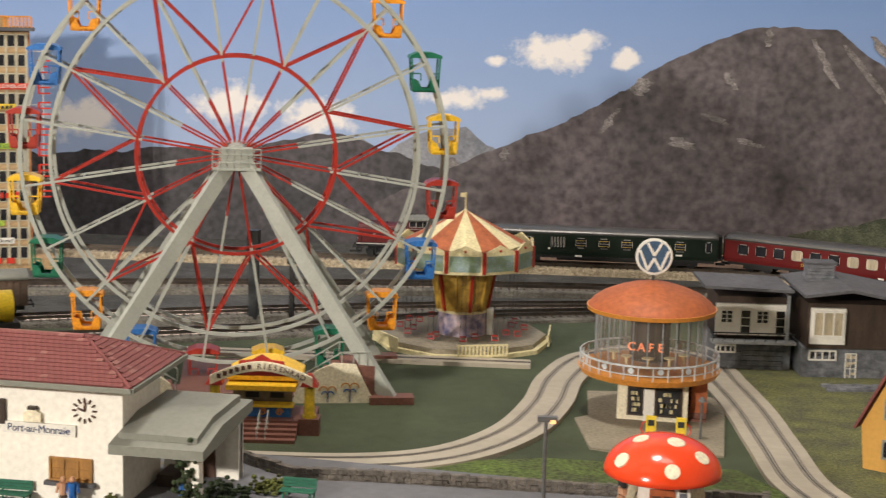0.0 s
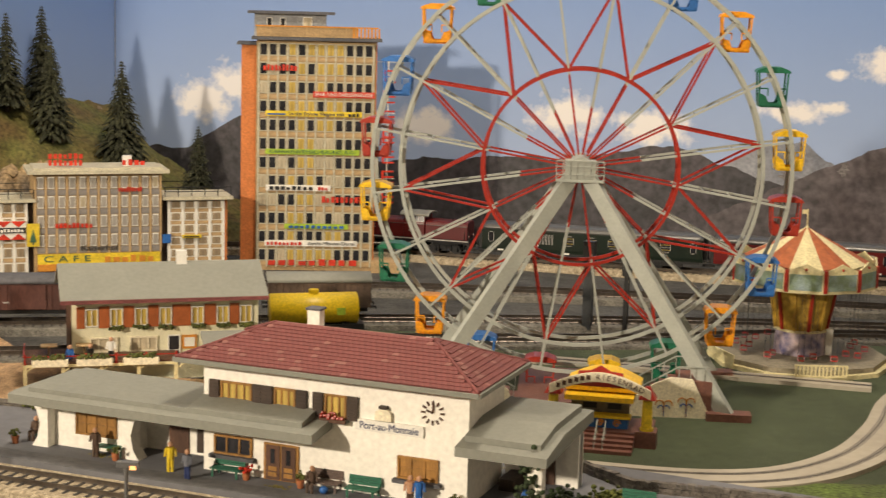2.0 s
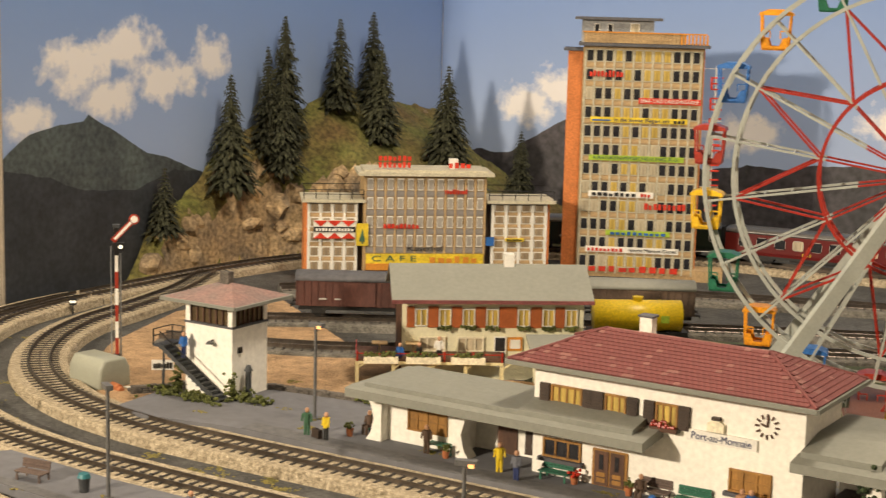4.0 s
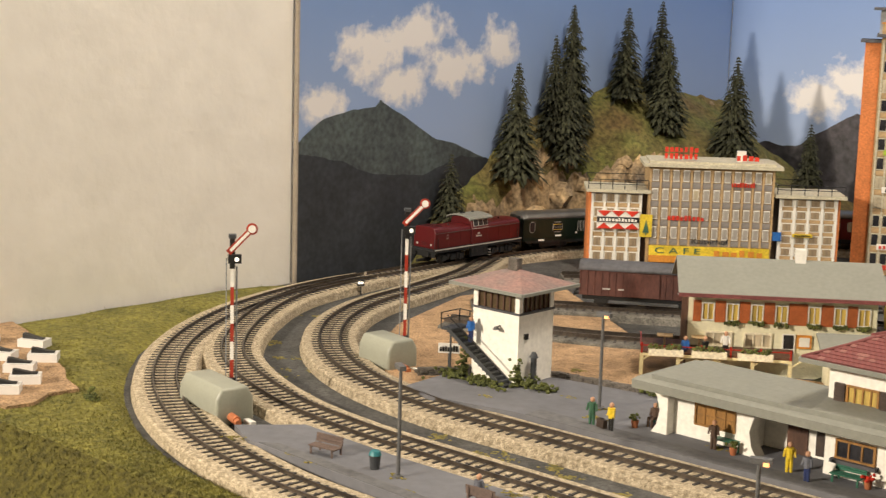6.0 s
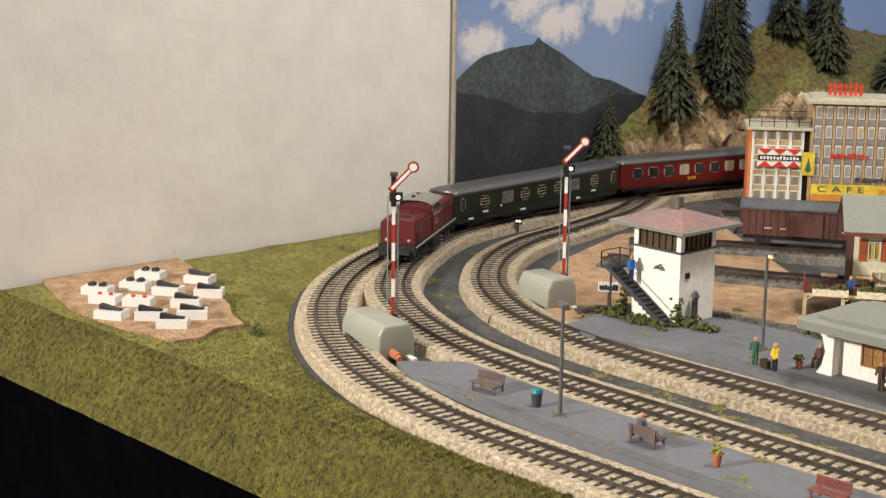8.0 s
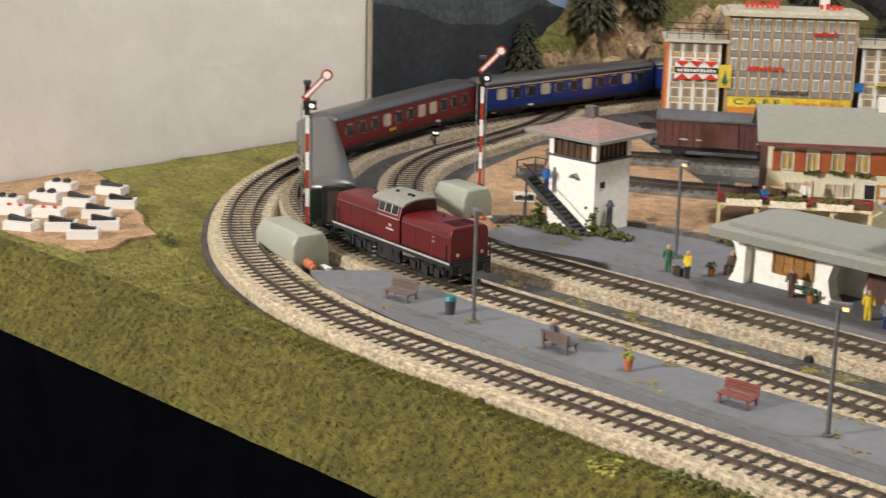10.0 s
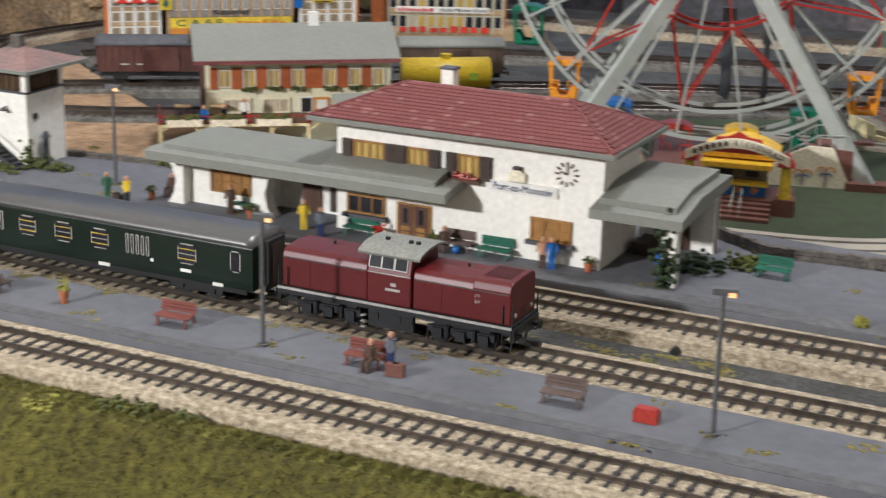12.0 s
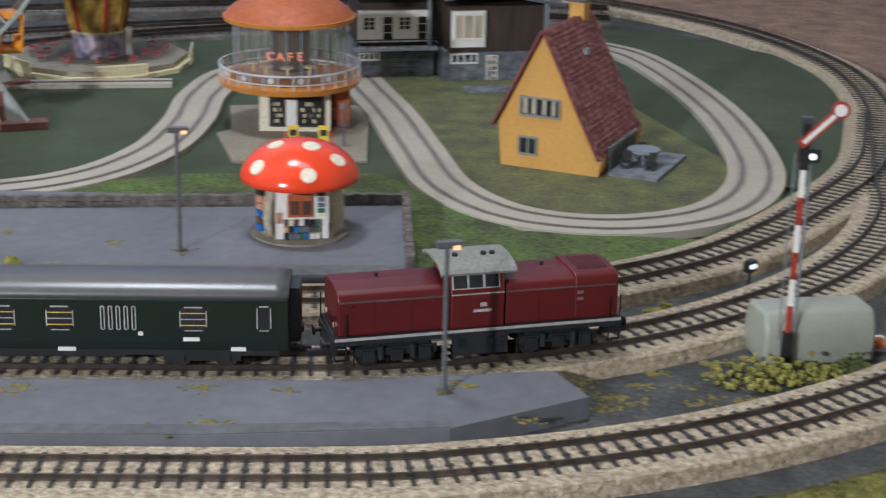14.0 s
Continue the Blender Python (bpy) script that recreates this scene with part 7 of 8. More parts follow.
        P("stair_landing", t, "choc", (min(q * .076, q * .100), max(q * .076, q * .100), -.064, -.028, GROUND + .003, GROUND + .0296), label="brown boarding landing")
        for y in (-.064, -.030):
            bm = bmesh.new()
            bar(bm, (q * .042, y, .010), (q * .076, y, .030), .0007, .0008)
            bar(bm, (q * .076, y, .030), (q * .098, y, .030), .0007, .0008)
            for k in range(7):
                x = .042 + k * .0085
                z = .010 + min(1, k * .0085 / .034) * .020
                bar(bm, (q * x, y, z - .010), (q * x, y, z), .0006, .0006)
            part("stair_rail", bm, "fw_grey", t)
    P("machine_deck", t, "choc", (-.040, .040, -.064, .045, GROUND + .003, GROUND + .010))
    # entrance
    e = thing("ticket_booth", pose(-.2930, 1.000, GROUND + .003, 0, 0, 10) @ Matrix.Scale(.93, 4), "yellow and red ferris wheel entrance with arched sign", "ticket booth")
    P("base", e, "choc", (-.038, .038, -.004, .040, 0, .010))
    for k in range(4):
        P("step", e, "choc", (-.022, .026, -.004 - .006 * (k + 1), -.004 - .006 * k, 0, .0085 - .002 * k))
    for x in (-.034, .034):
        P("column_base", e, "choc", (x - .0075, x + .0075, -.006, .010, 0, .012))
        bm = bmesh.new()
        cyl(bm, (x, .001, .012), (x, .001, .034), .0040, .0036, n=14)
        cyl(bm, (x, .001, .012), (x, .001, .014), .0050, n=14)
        part("column", bm, "yellow", e, "yellow column")
        bm = bmesh.new()
        bmesh.ops.create_cone(bm, cap_ends=True, segments=4, radius1=.0090, radius2=.002, depth=.009, matrix=Matrix.Translation((x, .001, .0400)) @ Matrix.Rotation(radians(45), 4, "Z"))
        part("column_cap", bm, "fw_red", e)
    P("counter", e, "blue", (-.023, .020, .006, .010, .010, .0175), label="blue painted counter with orange scrolls")
    bm = bmesh.new()
    for x in (-.014, .0, .012):
        prev = None
        for k in range(15):
            a = k * .75
            r = .0029 * (1 - k / 18)
            pnt = Vector((x + r * math.cos(a), .0056, .0138 + r * math.sin(a)))
            if prev:
                bar(bm, prev, pnt, .0003, .0009)
            prev = pnt
    part("scrolls", bm, "pastel_orange", e)
    P("counter_top", e, "yellow", (-.025, .022, .004, .014, .0175, .0195))
    P("booth_back", e, "stage", (-.023, .020, .018, .020, .010, .034))
    for x in (-.014, .004):
        P("hatch", e, "sign_black", (x, x + .010, .0170, .0182, .0215, .0255))
    P("awning", e, "cab_yellow", (-.026, .024, -.001, .020, .0310, .0345), label="yellow awning")
    bm = bmesh.new()
    prism(bm, [(-.027 + .0045 * k, .040 + .0085 * math.sin(math.pi * k / 12)) for k in range(13)] + [(.027, .036), (-.027, .036)], .010, .044)
    part("vaulted_roof", bm, "cab_yellow", e, "yellow vaulted roof")
    def arch(x, lift):
        return .0365 + lift + .0115 * math.cos(x / .038 * math.pi / 2)
    bm = bmesh.new()
    xs = [-.0365 + .073 * k / 20 for k in range(21)]
    prism(bm, [(x, arch(x, -.0010)) for x in xs] + [(x, arch(x, .0058)) for x in xs[::-1]], -.0075, -.0055)
    s = part("arch_sign", bm, "mush_cream", e, "cream arched name sign")
    bm = bmesh.new()
    for k in range(6):
        x = -.0300 + k * .0043
        box(bm, x - .0014, x + .0014, -.0080, -.0074, arch(x, .0010), arch(x, .0042))
    part("lettering", bm, "brown", s)
    for k, ch in enumerate("RIESENRAD"):
        x = -.0015 + k * .0039
        tilt = math.atan2(-.0115 * math.sin(x / .038 * math.pi / 2) * math.pi / .076, 1)
        words("letter", ch, .0054, Matrix.Translation((x, -.0078, arch(x, .0024))) @ Matrix.Rotation(-tilt, 4, "Y") @ Matrix.Rotation(radians(90), 4, "X"), "brown", s, .0002)
    bm = bmesh.new()
    prism(bm, [(-.030, .043), (-.017, .0475), (-.016, .0535), (-.007, .0545), (0, .0585), (.007, .0545), (.016, .0535), (.017, .0475), (.030, .043)], -.0050, -.0030)
    part("crest", bm, "fw_red", e, "red stepped crest")
    bm = bmesh.new()
    for x in (-.001, .005):
        bar(bm, (x, -.026, .001), (x, -.004, .0095), .0006, .0006)
        bar(bm, (x, -.026, .009), (x, -.004, .018), .0006, .0008)
        for f in (0, .5, 1):
            y = -.026 + .022 * f
            bar(bm, (x, y, .001 + .0085 * f), (x, y, .009 + .009 * f), .0006, .0006)
    part("handrail", bm, "fw_grey", e)

# ---- hill, trees, roads, signals, lamps and small things ----


CREST = [(100, 0), (108, 0), (113, .020), (120, .036), (125, .062), (129, .104), (132, .142), (138, .165), (143, .178), (147, .186), (150, .186), (155, .155), (159, .150), (163, .152), (168, .135), (172, .110), (176, .085), (181, .066), (186, 0), (190, 0)]


def hill_height(x, y):
    """Height over the ground: it rises from the curve to a crest against the two walls."""
    dx, dy = x + .665, y - 1.205
    d = math.hypot(dx, dy) - .464
    if d <= 0:
        return 0.0
    ang = math.degrees(math.atan2(dy, dx)) % 360
    if not 100 < ang < 190:
        return 0.0
    c, s = abs(math.cos(radians(ang))), abs(math.sin(radians(ang)))
    far = max(.012, min(.49 / max(c, .01), .55 / max(s, .01)) - .464)
    f = min(1, d / far)
    top = float(np.interp(ang, [q[0] for q in CREST], [q[1] for q in CREST]))
    h = top * (.42 * min(1, f / .16) + .58 * f ** .9)
    return h + .007 * noise.fractal((x * 24, y * 24, 1), .9, 2, 4) * min(1, h / .03)


def hill():
    n = 84
    grass, rock = bmesh.new(), bmesh.new()
    x0, x1, y0, y1 = -1.152, -.72, 1.12, 1.735
    P2 = [[Vector((x0 + (x1 - x0) * i / n, y0 + (y1 - y0) * j / n, 0)) for j in range(n + 1)] for i in range(n + 1)]
    for r in P2:
        for p in r:
            h = hill_height(p.x, p.y)
            if h > .004:
                p.x += .006 * noise.noise((p.x * 40, p.y * 40, 5)) if p.x > x0 + .01 else 0
                p.y += .006 * noise.noise((p.x * 40, p.y * 40, 9))
            p.z = GROUND - .001 + h
    for i in range(n):
        for j in range(n):
            q = [P2[i][j], P2[i + 1][j], P2[i + 1][j + 1], P2[i][j + 1]]
            if max(v.z for v in q) < GROUND + .001:
                continue
            nz = (q[1] - q[0]).cross(q[3] - q[0]).normalized().z
            steep = nz + .16 * noise.noise((q[0].x * 30, q[0].y * 30, 2)) < .40
            bm = rock if steep else grass
            bm.faces.new([bm.verts.new(v) for v in q])
    for bm in (grass, rock):
        bmesh.ops.remove_doubles(bm, verts=bm.verts, dist=1e-5)
    t = thing("hill", Matrix(), "grassy model hill with ochre rock faces in the corner", "hill", kind="structure")
    part("grass_slope", grass, "hill", t, "mossy grass slope", smooth=True)
    part("rock_face", rock, "rock", t, "ochre and grey rock face")
    rnd = random.Random(31)
    for k in range(60):
        a = radians(rnd.uniform(128, 184))
        r = .468 + rnd.uniform(.0, .026)
        x, y = -.665 + r * math.cos(a), 1.205 + r * math.sin(a)
        if x < -1.146 or hill_height(x, y) < .004:
            continue
        bm = bmesh.new()
        bmesh.ops.create_icosphere(bm, subdivisions=2, radius=1)
        s = (rnd.uniform(.008, .018), rnd.uniform(.008, .018), rnd.uniform(.008, .02))
        for v in bm.verts:
            v.co *= 1 + .35 * noise.noise(v.co * 1.7 + Vector((k, 0, 0)))
            v.co = Vector((v.co.x * s[0], v.co.y * s[1], v.co.z * s[2]))
        bmesh.ops.translate(bm, verts=bm.verts, vec=(x, y, GROUND + hill_height(x, y) * rnd.uniform(.35, .9)))
        part("boulder", bm, "rock", t)
    bm = bmesh.new()
    w = [(-1.075, 1.42), (-1.03, 1.50), (-.96, 1.575)]
    t2 = thing("retaining_wall", Matrix(), "dark dry-stone retaining wall below the hill", "wall", kind="structure")
    for (ax, ay), (bx, by) in zip(w, w[1:]):
        a, b = Vector((ax - .022, ay + .018, 0)), Vector((bx - .022, by + .018, 0))
        L = (b - a).length
        ang = math.atan2(b.y - a.y, b.x - a.x)
        for r in range(9):
            for c in range(int(L / .009)):
                m = Matrix.Translation(a.lerp(b, (c + .5 * (r % 2)) * .009 / L)) @ Matrix.Rotation(ang, 4, "Z")
                box(bm, 0, .0084, -.004 + rnd.uniform(-.0008, .0008), .004, GROUND + r * .0062, GROUND + r * .0062 + .0056, m)
    part("stones", bm, "stone", t2)


def spruce(x, y, z, h, r, seed):
    t = thing("spruce", pose(x, y, z, 0, 0, seed * 40), "dark green model spruce tree on the hill", "tree", "spruces on the hill")
    bm = bmesh.new()
    cyl(bm, (0, 0, -.01), (0, 0, h * .96), h * .018, h * .003, n=7)
    part("trunk", bm, "trunk", t)
    rnd = random.Random(seed)
    bm = bmesh.new()
    levels = int(h / .0037)
    for k in range(levels):
        f = k / levels
        zz = h * (.10 + .90 * f)
        rad = r * (1 - f) ** .85 * (.82 + .3 * rnd.random()) + .0012
        num = max(6, int(7 + 18 * (1 - f)))
        for j in range(num):
            a = 6.283 * (j + rnd.random() * .8) / num
            l = rad * rnd.uniform(.65, 1.15)
            d = Vector((math.cos(a), math.sin(a), 0))
            s = Vector((-d.y, d.x, 0))
            droop = l * rnd.uniform(.15, .5)
            base = Vector((0, 0, zz))
            for q in range(3):
                g0, g1 = q / 3, (q + 1.25) / 3
                w = l * .22 * (1.15 - g0)
                p0, p1 = base + d * l * g0 - Vector((0, 0, droop * g0 * g0)), base + d * l * min(g1, 1.05) - Vector((0, 0, droop * g1 * g1))
                up = Vector((0, 0, h * .008 * rnd.uniform(.3, 1.6)))
                tw = s * rnd.uniform(-.4, .4) * w
                v = [bm.verts.new(p) for p in (p0 + up * .4, p0.lerp(p1, .55) + s * w + tw, p1 - up, p0.lerp(p1, .5) - s * w + tw, p0.lerp(p1, .5) + up * 1.6)]
                bm.faces.new((v[0], v[1], v[4]))
                bm.faces.new((v[1], v[2], v[4]))
                bm.faces.new((v[2], v[3], v[4]))
                bm.faces.new((v[3], v[0], v[4]))
    part("crown", bm, "leaf", t, "ragged tiers of dark needles")


def trees():
    for i, (x, y, h, r) in enumerate(((-1.132, 1.294, .129, .030), (-1.134, 1.359, .122, .022), (-1.136, 1.391, .146, .029), (-1.118, 1.366, .116, .026), (-1.130, 1.486, .110, .025), (-1.128, 1.550, .119, .024), (-1.090, 1.514, .115, .027), (-1.040, 1.580, .121, .031), (-.976, 1.645, .094, .022), (-1.138, 1.197, .072, .021))):
        spruce(x, y, GROUND + hill_height(x, y) - .002, h, r, i + 1)


SLOTS = dict(
    long=[(-.62, .955), (-.52, .935), (-.40, .922), (-.288, .928), (-.208, .944), (-.158, .978), (-.127, 1.04), (-.115, 1.12), (-.113, 1.20), (-.095, 1.28), (-.045, 1.315), (-.005, 1.28), (.012, 1.22), (.030, 1.14), (.045, 1.05), (.062, .96), (.098, .903), (.155, .885), (.215, .908), (.254, .968), (.270, 1.06), (.268, 1.20), (.240, 1.36), (.19, 1.43)],
    short=[(-.42, 1.21), (-.268, 1.228), (-.135, 1.243)],
)


def slot_road():
    for key, pts in SLOTS.items():
        line = smooth_line(pts, .01)
        t = thing("slot_road", Matrix(), "beige slot-car road with two guide grooves", "slot road", kind="structure")
        bm = bmesh.new()
        w = .0185 if key == "long" else .010
        ribbon(bm, line, [(-w, GROUND + .001), (-w, GROUND + .0062), (w, GROUND + .0062), (w, GROUND + .001)])
        part("roadway", bm, "slot_road", t)
        for o in ((-.0085, .0085) if key == "long" else (0,)):
            for q, m2, ww in ((0, "groove", .0006), (-.0018, "rail", .0003), (.0018, "rail", .0003)):
                bm = bmesh.new()
                ribbon(bm, line, [(o + q - ww, GROUND + .0060), (o + q - ww, GROUND + .0064), (o + q + ww, GROUND + .0064), (o + q + ww, GROUND + .0060)])
                part("guide_slot" if not q else "conductor", bm, m2, t)


def stone_wall(points, h=.009):
    t = thing("low_stone_wall", Matrix(), "low dark field-stone wall at the platform's edge", "wall", kind="structure")
    rnd = random.Random(17)
    bm = bmesh.new()
    for a, b in zip(points, points[1:]):
        a, b = Vector((*a, 0)), Vector((*b, 0))
        L, ang = (b - a).length, math.atan2(b.y - a.y, b.x - a.x)
        for r in range(3):
            c = -.002 * (r % 2)
            while c < L:
                w = rnd.uniform(.003, .0062)
                m = Matrix.Translation(a + (b - a) * (c / L)) @ Matrix.Rotation(ang, 4, "Z")
                box(bm, 0, w - .0004, -.0022 + rnd.uniform(-.0005, .0005), .0022, r * h / 3 - .002, (r + 1) * h / 3 - .0023 + rnd.uniform(-.0004, .0006), m)
                c += w
    part("stones", bm, "stone", t)


def lamp_post(x, y, rz, z=0.0):
    t = thing("platform_lamp", pose(x, y, z, 0, 0, rz), "slim grey platform lamp, lit", "lamp", "lamps of the station")
    bm = bmesh.new()
    cyl(bm, (0, 0, 0), (0, 0, .064), .00125, .0010, n=10)
    cyl(bm, (0, 0, 0), (0, 0, .0012), .0030, n=12)
    part("post", bm, "lamp_grey", t)
    bm = bmesh.new()
    box(bm, -.0045, .0060, -.0020, .0020, .0640, .0668)
    soften(bm, .0009)
    hd = part("lamp_head", bm, "lamp_grey", t)
    bm = bmesh.new()
    box(bm, .0022, .0050, -.0026, .0006, .0634, .0652)
    soften(bm, .0003, 1)
    part("bulb", bm, "bright", hd, "glowing warm bulb")
    bm = bmesh.new()
    rnd = random.Random(int(x * 1000))
    for _ in range(14):
        ball(bm, (rnd.gauss(0, .0028), rnd.gauss(0, .0028), .0004), rnd.uniform(.0006, .0014), .5, 5, 3)
    part("moss", bm, "moss", t)


def signal(x, y, rz):
    t = thing("semaphore_signal", pose(x, y, GROUND + .004, 0, 0, rz), "red and white semaphore signal with raised arm", "signal", "semaphores beside the tracks")
    for k in range(6):
        z0, z1 = .014 + k * .0128, .014 + (k + 1) * .0128
        P("mast_section", t, "white" if k % 2 else "sig_red", (-.0012, .0012, -.0009, .0009, z0, z1))
    P("mast_foot", t, "black", (-.0024, .0024, -.0024, .0024, 0, .014))
    P("mast_head", t, "black", (-.0018, .0018, -.0014, .0014, .0908, .112))
    bm = bmesh.new()
    cyl(bm, (-.0040, 0, .010), (-.0040, 0, .098), .00035, n=6)
    cyl(bm, (.0030, .0012, .006), (.0030, .0012, .092), .0007, n=6)
    part("pull_wire", bm, "steel", t)
    P("cap", t, "frame_grey", (-.0026, .0026, -.0026, .0026, .112, .1145))
    bm = bmesh.new()
    a = radians(46)
    d = Vector((math.cos(a), 0, math.sin(a)))
    o = Vector((0, -.0030, .1050))
    bar(bm, o - d * .004, o + d * .0165, .0008, .0042)
    cyl(bm, o + d * .0190 - Vector((0, .0004, 0)), o + d * .0190 + Vector((0, .0004, 0)), .0040, n=20)
    arm = part("arm", bm, "sig_red", t, "raised signal arm edged in red")
    bm = bmesh.new()
    bar(bm, o - d * .002 - Vector((0, .0003, 0)), o + d * .0158 - Vector((0, .0003, 0)), .0006, .0020)
    cyl(bm, o + d * .0190 - Vector((0, .0009, 0)), o + d * .0190 - Vector((0, .0003, 0)), .0027, n=18)
    part("arm_face", bm, "white", arm)
    bm = bmesh.new()
    box(bm, -.0030, .0062, -.0045, -.0008, .0950, .1010)
    soften(bm, .0010)
    lan = part("lantern", bm, "black", t)
    bm = bmesh.new()
    cyl(bm, (.0030, -.0048, .0978), (.0030, -.0042, .0978), .0015, n=12)
    part("lens", bm, "bright_white", lan, "lit white signal lens")


def motor_box(x, y, rz, L=.054):
    t = thing("signal_motor", pose(x, y, GROUND, 0, 0, rz), "grey-green plastic signal motor cover", "motor cover", "motor covers")
    bm = bmesh.new()
    prism(bm, [(-.0145, 0), (.0145, 0), (.0138, .018), (.0095, .0255), (-.0095, .0255), (-.0138, .018)], -L / 2, L / 2, "yz")
    soften(bm, .0022, 3)
    part("cover", bm, "motor_grey", t, smooth=True)
    bm = bmesh.new()
    cyl(bm, (L / 2 - .001, -.003, .006), (L / 2 + .008, -.003, .005), .0030, n=12)
    cyl(bm, (L / 2 + .006, -.003, .005), (L / 2 + .012, -.004, .0045), .0022, n=12)
    part("plug", bm, "pot", t, "brown cable plug")
    P("tag", t, "white", (L / 2 + .004, L / 2 + .014, .004, .008, .001, .0045))
    return t


def bench(x, y, rz, mm, z=0.0):
    t = thing("bench", pose(x, y, z, 0, 0, rz), {"bench_green": "green slatted park bench", "bench_brown": "weathered brown slatted bench", "bench_red": "red-brown slatted bench"}[mm] + " on the platform", "bench", "benches of the station")
    for k in range(3):
        P("seat_slat", t, mm, (-.0100, .0100, -.0042 + k * .0026, -.0020 + k * .0026, .0048, .0055))
    for k in range(3):
        P("back_slat", t, mm, (-.0100, .0100, .0036 + k * .0003, .0043 + k * .0003, .0060 + k * .0018, .00765 + k * .0018))
    for s in (-.0080, .0080):
        bm = bmesh.new()
        box(bm, s - .0006, s + .0006, -.0042, -.0034, 0, .0048)
        box(bm, s - .0006, s + .0006, .0045, .0053, 0, .0112)
        box(bm, s - .0006, s + .0006, -.0042, .0040, .0040, .0048)
        part("bench_leg", bm, mm, t)


def figure(x, y, rz, top, legs, z=0.0, sit=False, h=.0195, name="painted model railway figure"):
    """A plain little painted figure, one mesh."""
    bm = bmesh.new()
    k = h / .0195
    if sit:
        vs = [cyl(bm, (s, 0, .0055), (s, -.0055, .0055), .0012, n=7) for s in (-.0014, .0014)]
        [cyl(bm, (s, -.0055, .0055), (s, -.0055, 0), .0010, n=7) for s in (-.0014, .0014)]
        base = .0050
    else:
        [cyl(bm, (s, 0, 0), (s * .8, 0, .0092 * k), .0009, .0013, n=7) for s in (-.0012, .0012)]
        base = .0085 * k
    low = len(bm.faces)
    cyl(bm, (0, 0, base), (0, 0, base + .0068 * k), .0021, .0026, n=9)
    for s in (-1, 1):
        cyl(bm, (s * .0027, 0, base + .0062 * k), (s * .0034, -.0008, base + .0012 * k), .0008, .0007, n=6)
    mid = len(bm.faces)
    ball(bm, (0, 0, base + .0086 * k), .0016, 1.15, 8, 6)
    bm.faces.ensure_lookup_table()
    for i, f in enumerate(bm.faces):
        f.material_index = 1 if i < low else (0 if i < mid else 2)
    me = bpy.data.meshes.new("model_figure")
    bm.to_mesh(me)
    bm.free()
    for mm in (top, legs, "skin"):
        me.materials.append(M[mm])
    ob = new("model_figure", me)
    ob.matrix_world = pose(x, y, z, 0, 0, rz)
    return tagged(ob, name, "figurine", "little figures")


def flower_pot(x, y, mm, z=0.0, h=.010):
    t = thing("flower_pot", pose(x, y, z), "clay pot with a small plant", "flower pot", "pots of the station")
    bm = bmesh.new()
    cyl(bm, (0, 0, 0), (0, 0, h * .5), .0018, .0026, n=12)
    part("pot", bm, "pot", t)
    rnd = random.Random(int(abs(x) * 3000))
    bm = bmesh.new()
    for _ in range(22):
        ball(bm, (rnd.gauss(0, .0015), rnd.gauss(0, .0015), h * .55 + abs(rnd.gauss(0, .0016))), rnd.uniform(.0006, .0013), 1, 5, 3)
    part("plant", bm, mm, t)


def shrub(x, y, r, h, mm, seed, n=120, z=None):
    rnd = random.Random(seed)
    bm = bmesh.new()
    for _ in range(n):
        a, q = rnd.uniform(0, 6.28), math.sqrt(rnd.random()) * r
        zz = abs(rnd.gauss(0, h * .6)) * (1 - .6 * q / r)
        ball(bm, (x + q * math.cos(a), y + q * math.sin(a) * .7, (GROUND if z is None else z) + .001 + zz), rnd.uniform(.0008, .0021), .75, 5, 3)
    return tagged(part("shrub", bm, mm), "crumbly foam shrub on the ground", "shrub", "shrubs")


def moss_patches():
    rnd = random.Random(55)
    bm = bmesh.new()
    spots = []
    for _ in range(34):
        spots.append((rnd.uniform(-.79, .10), rnd.choice((.597, .600, .605, .640, .644)) + rnd.gauss(0, .003), 0.0))
    for _ in range(20):
        spots.append((rnd.uniform(-.76, .02), rnd.choice((.785, .80, .84, .86, .90)) + rnd.gauss(0, .006), 0.0))
    for _ in range(60):
        spots.append((rnd.uniform(-.72, .12), rnd.choice((.700, .712, .722)) + rnd.gauss(0, .004), GROUND))
    for _ in range(40):
        a, r = radians(rnd.uniform(185, 250)), rnd.uniform(.32, .43)
        spots.append((-.70 + r * math.cos(a), 1.04 + r * math.sin(a), GROUND))
    for _ in range(30):
        spots.append((rnd.uniform(.10, .22), rnd.uniform(.64, .70), GROUND))
    for x, y, z in spots:
        for _ in range(rnd.randrange(8, 30)):
            s = rnd.uniform(.0005, .0012)
            ball(bm, (x + rnd.gauss(0, .0036), y + rnd.gauss(0, .0022), z), s * 1.4, .28, 5, 3)
    tagged(part("moss_tufts", bm, "moss"), "sparse yellowish moss tufts on platforms and ground", "moss", kind="stuff")


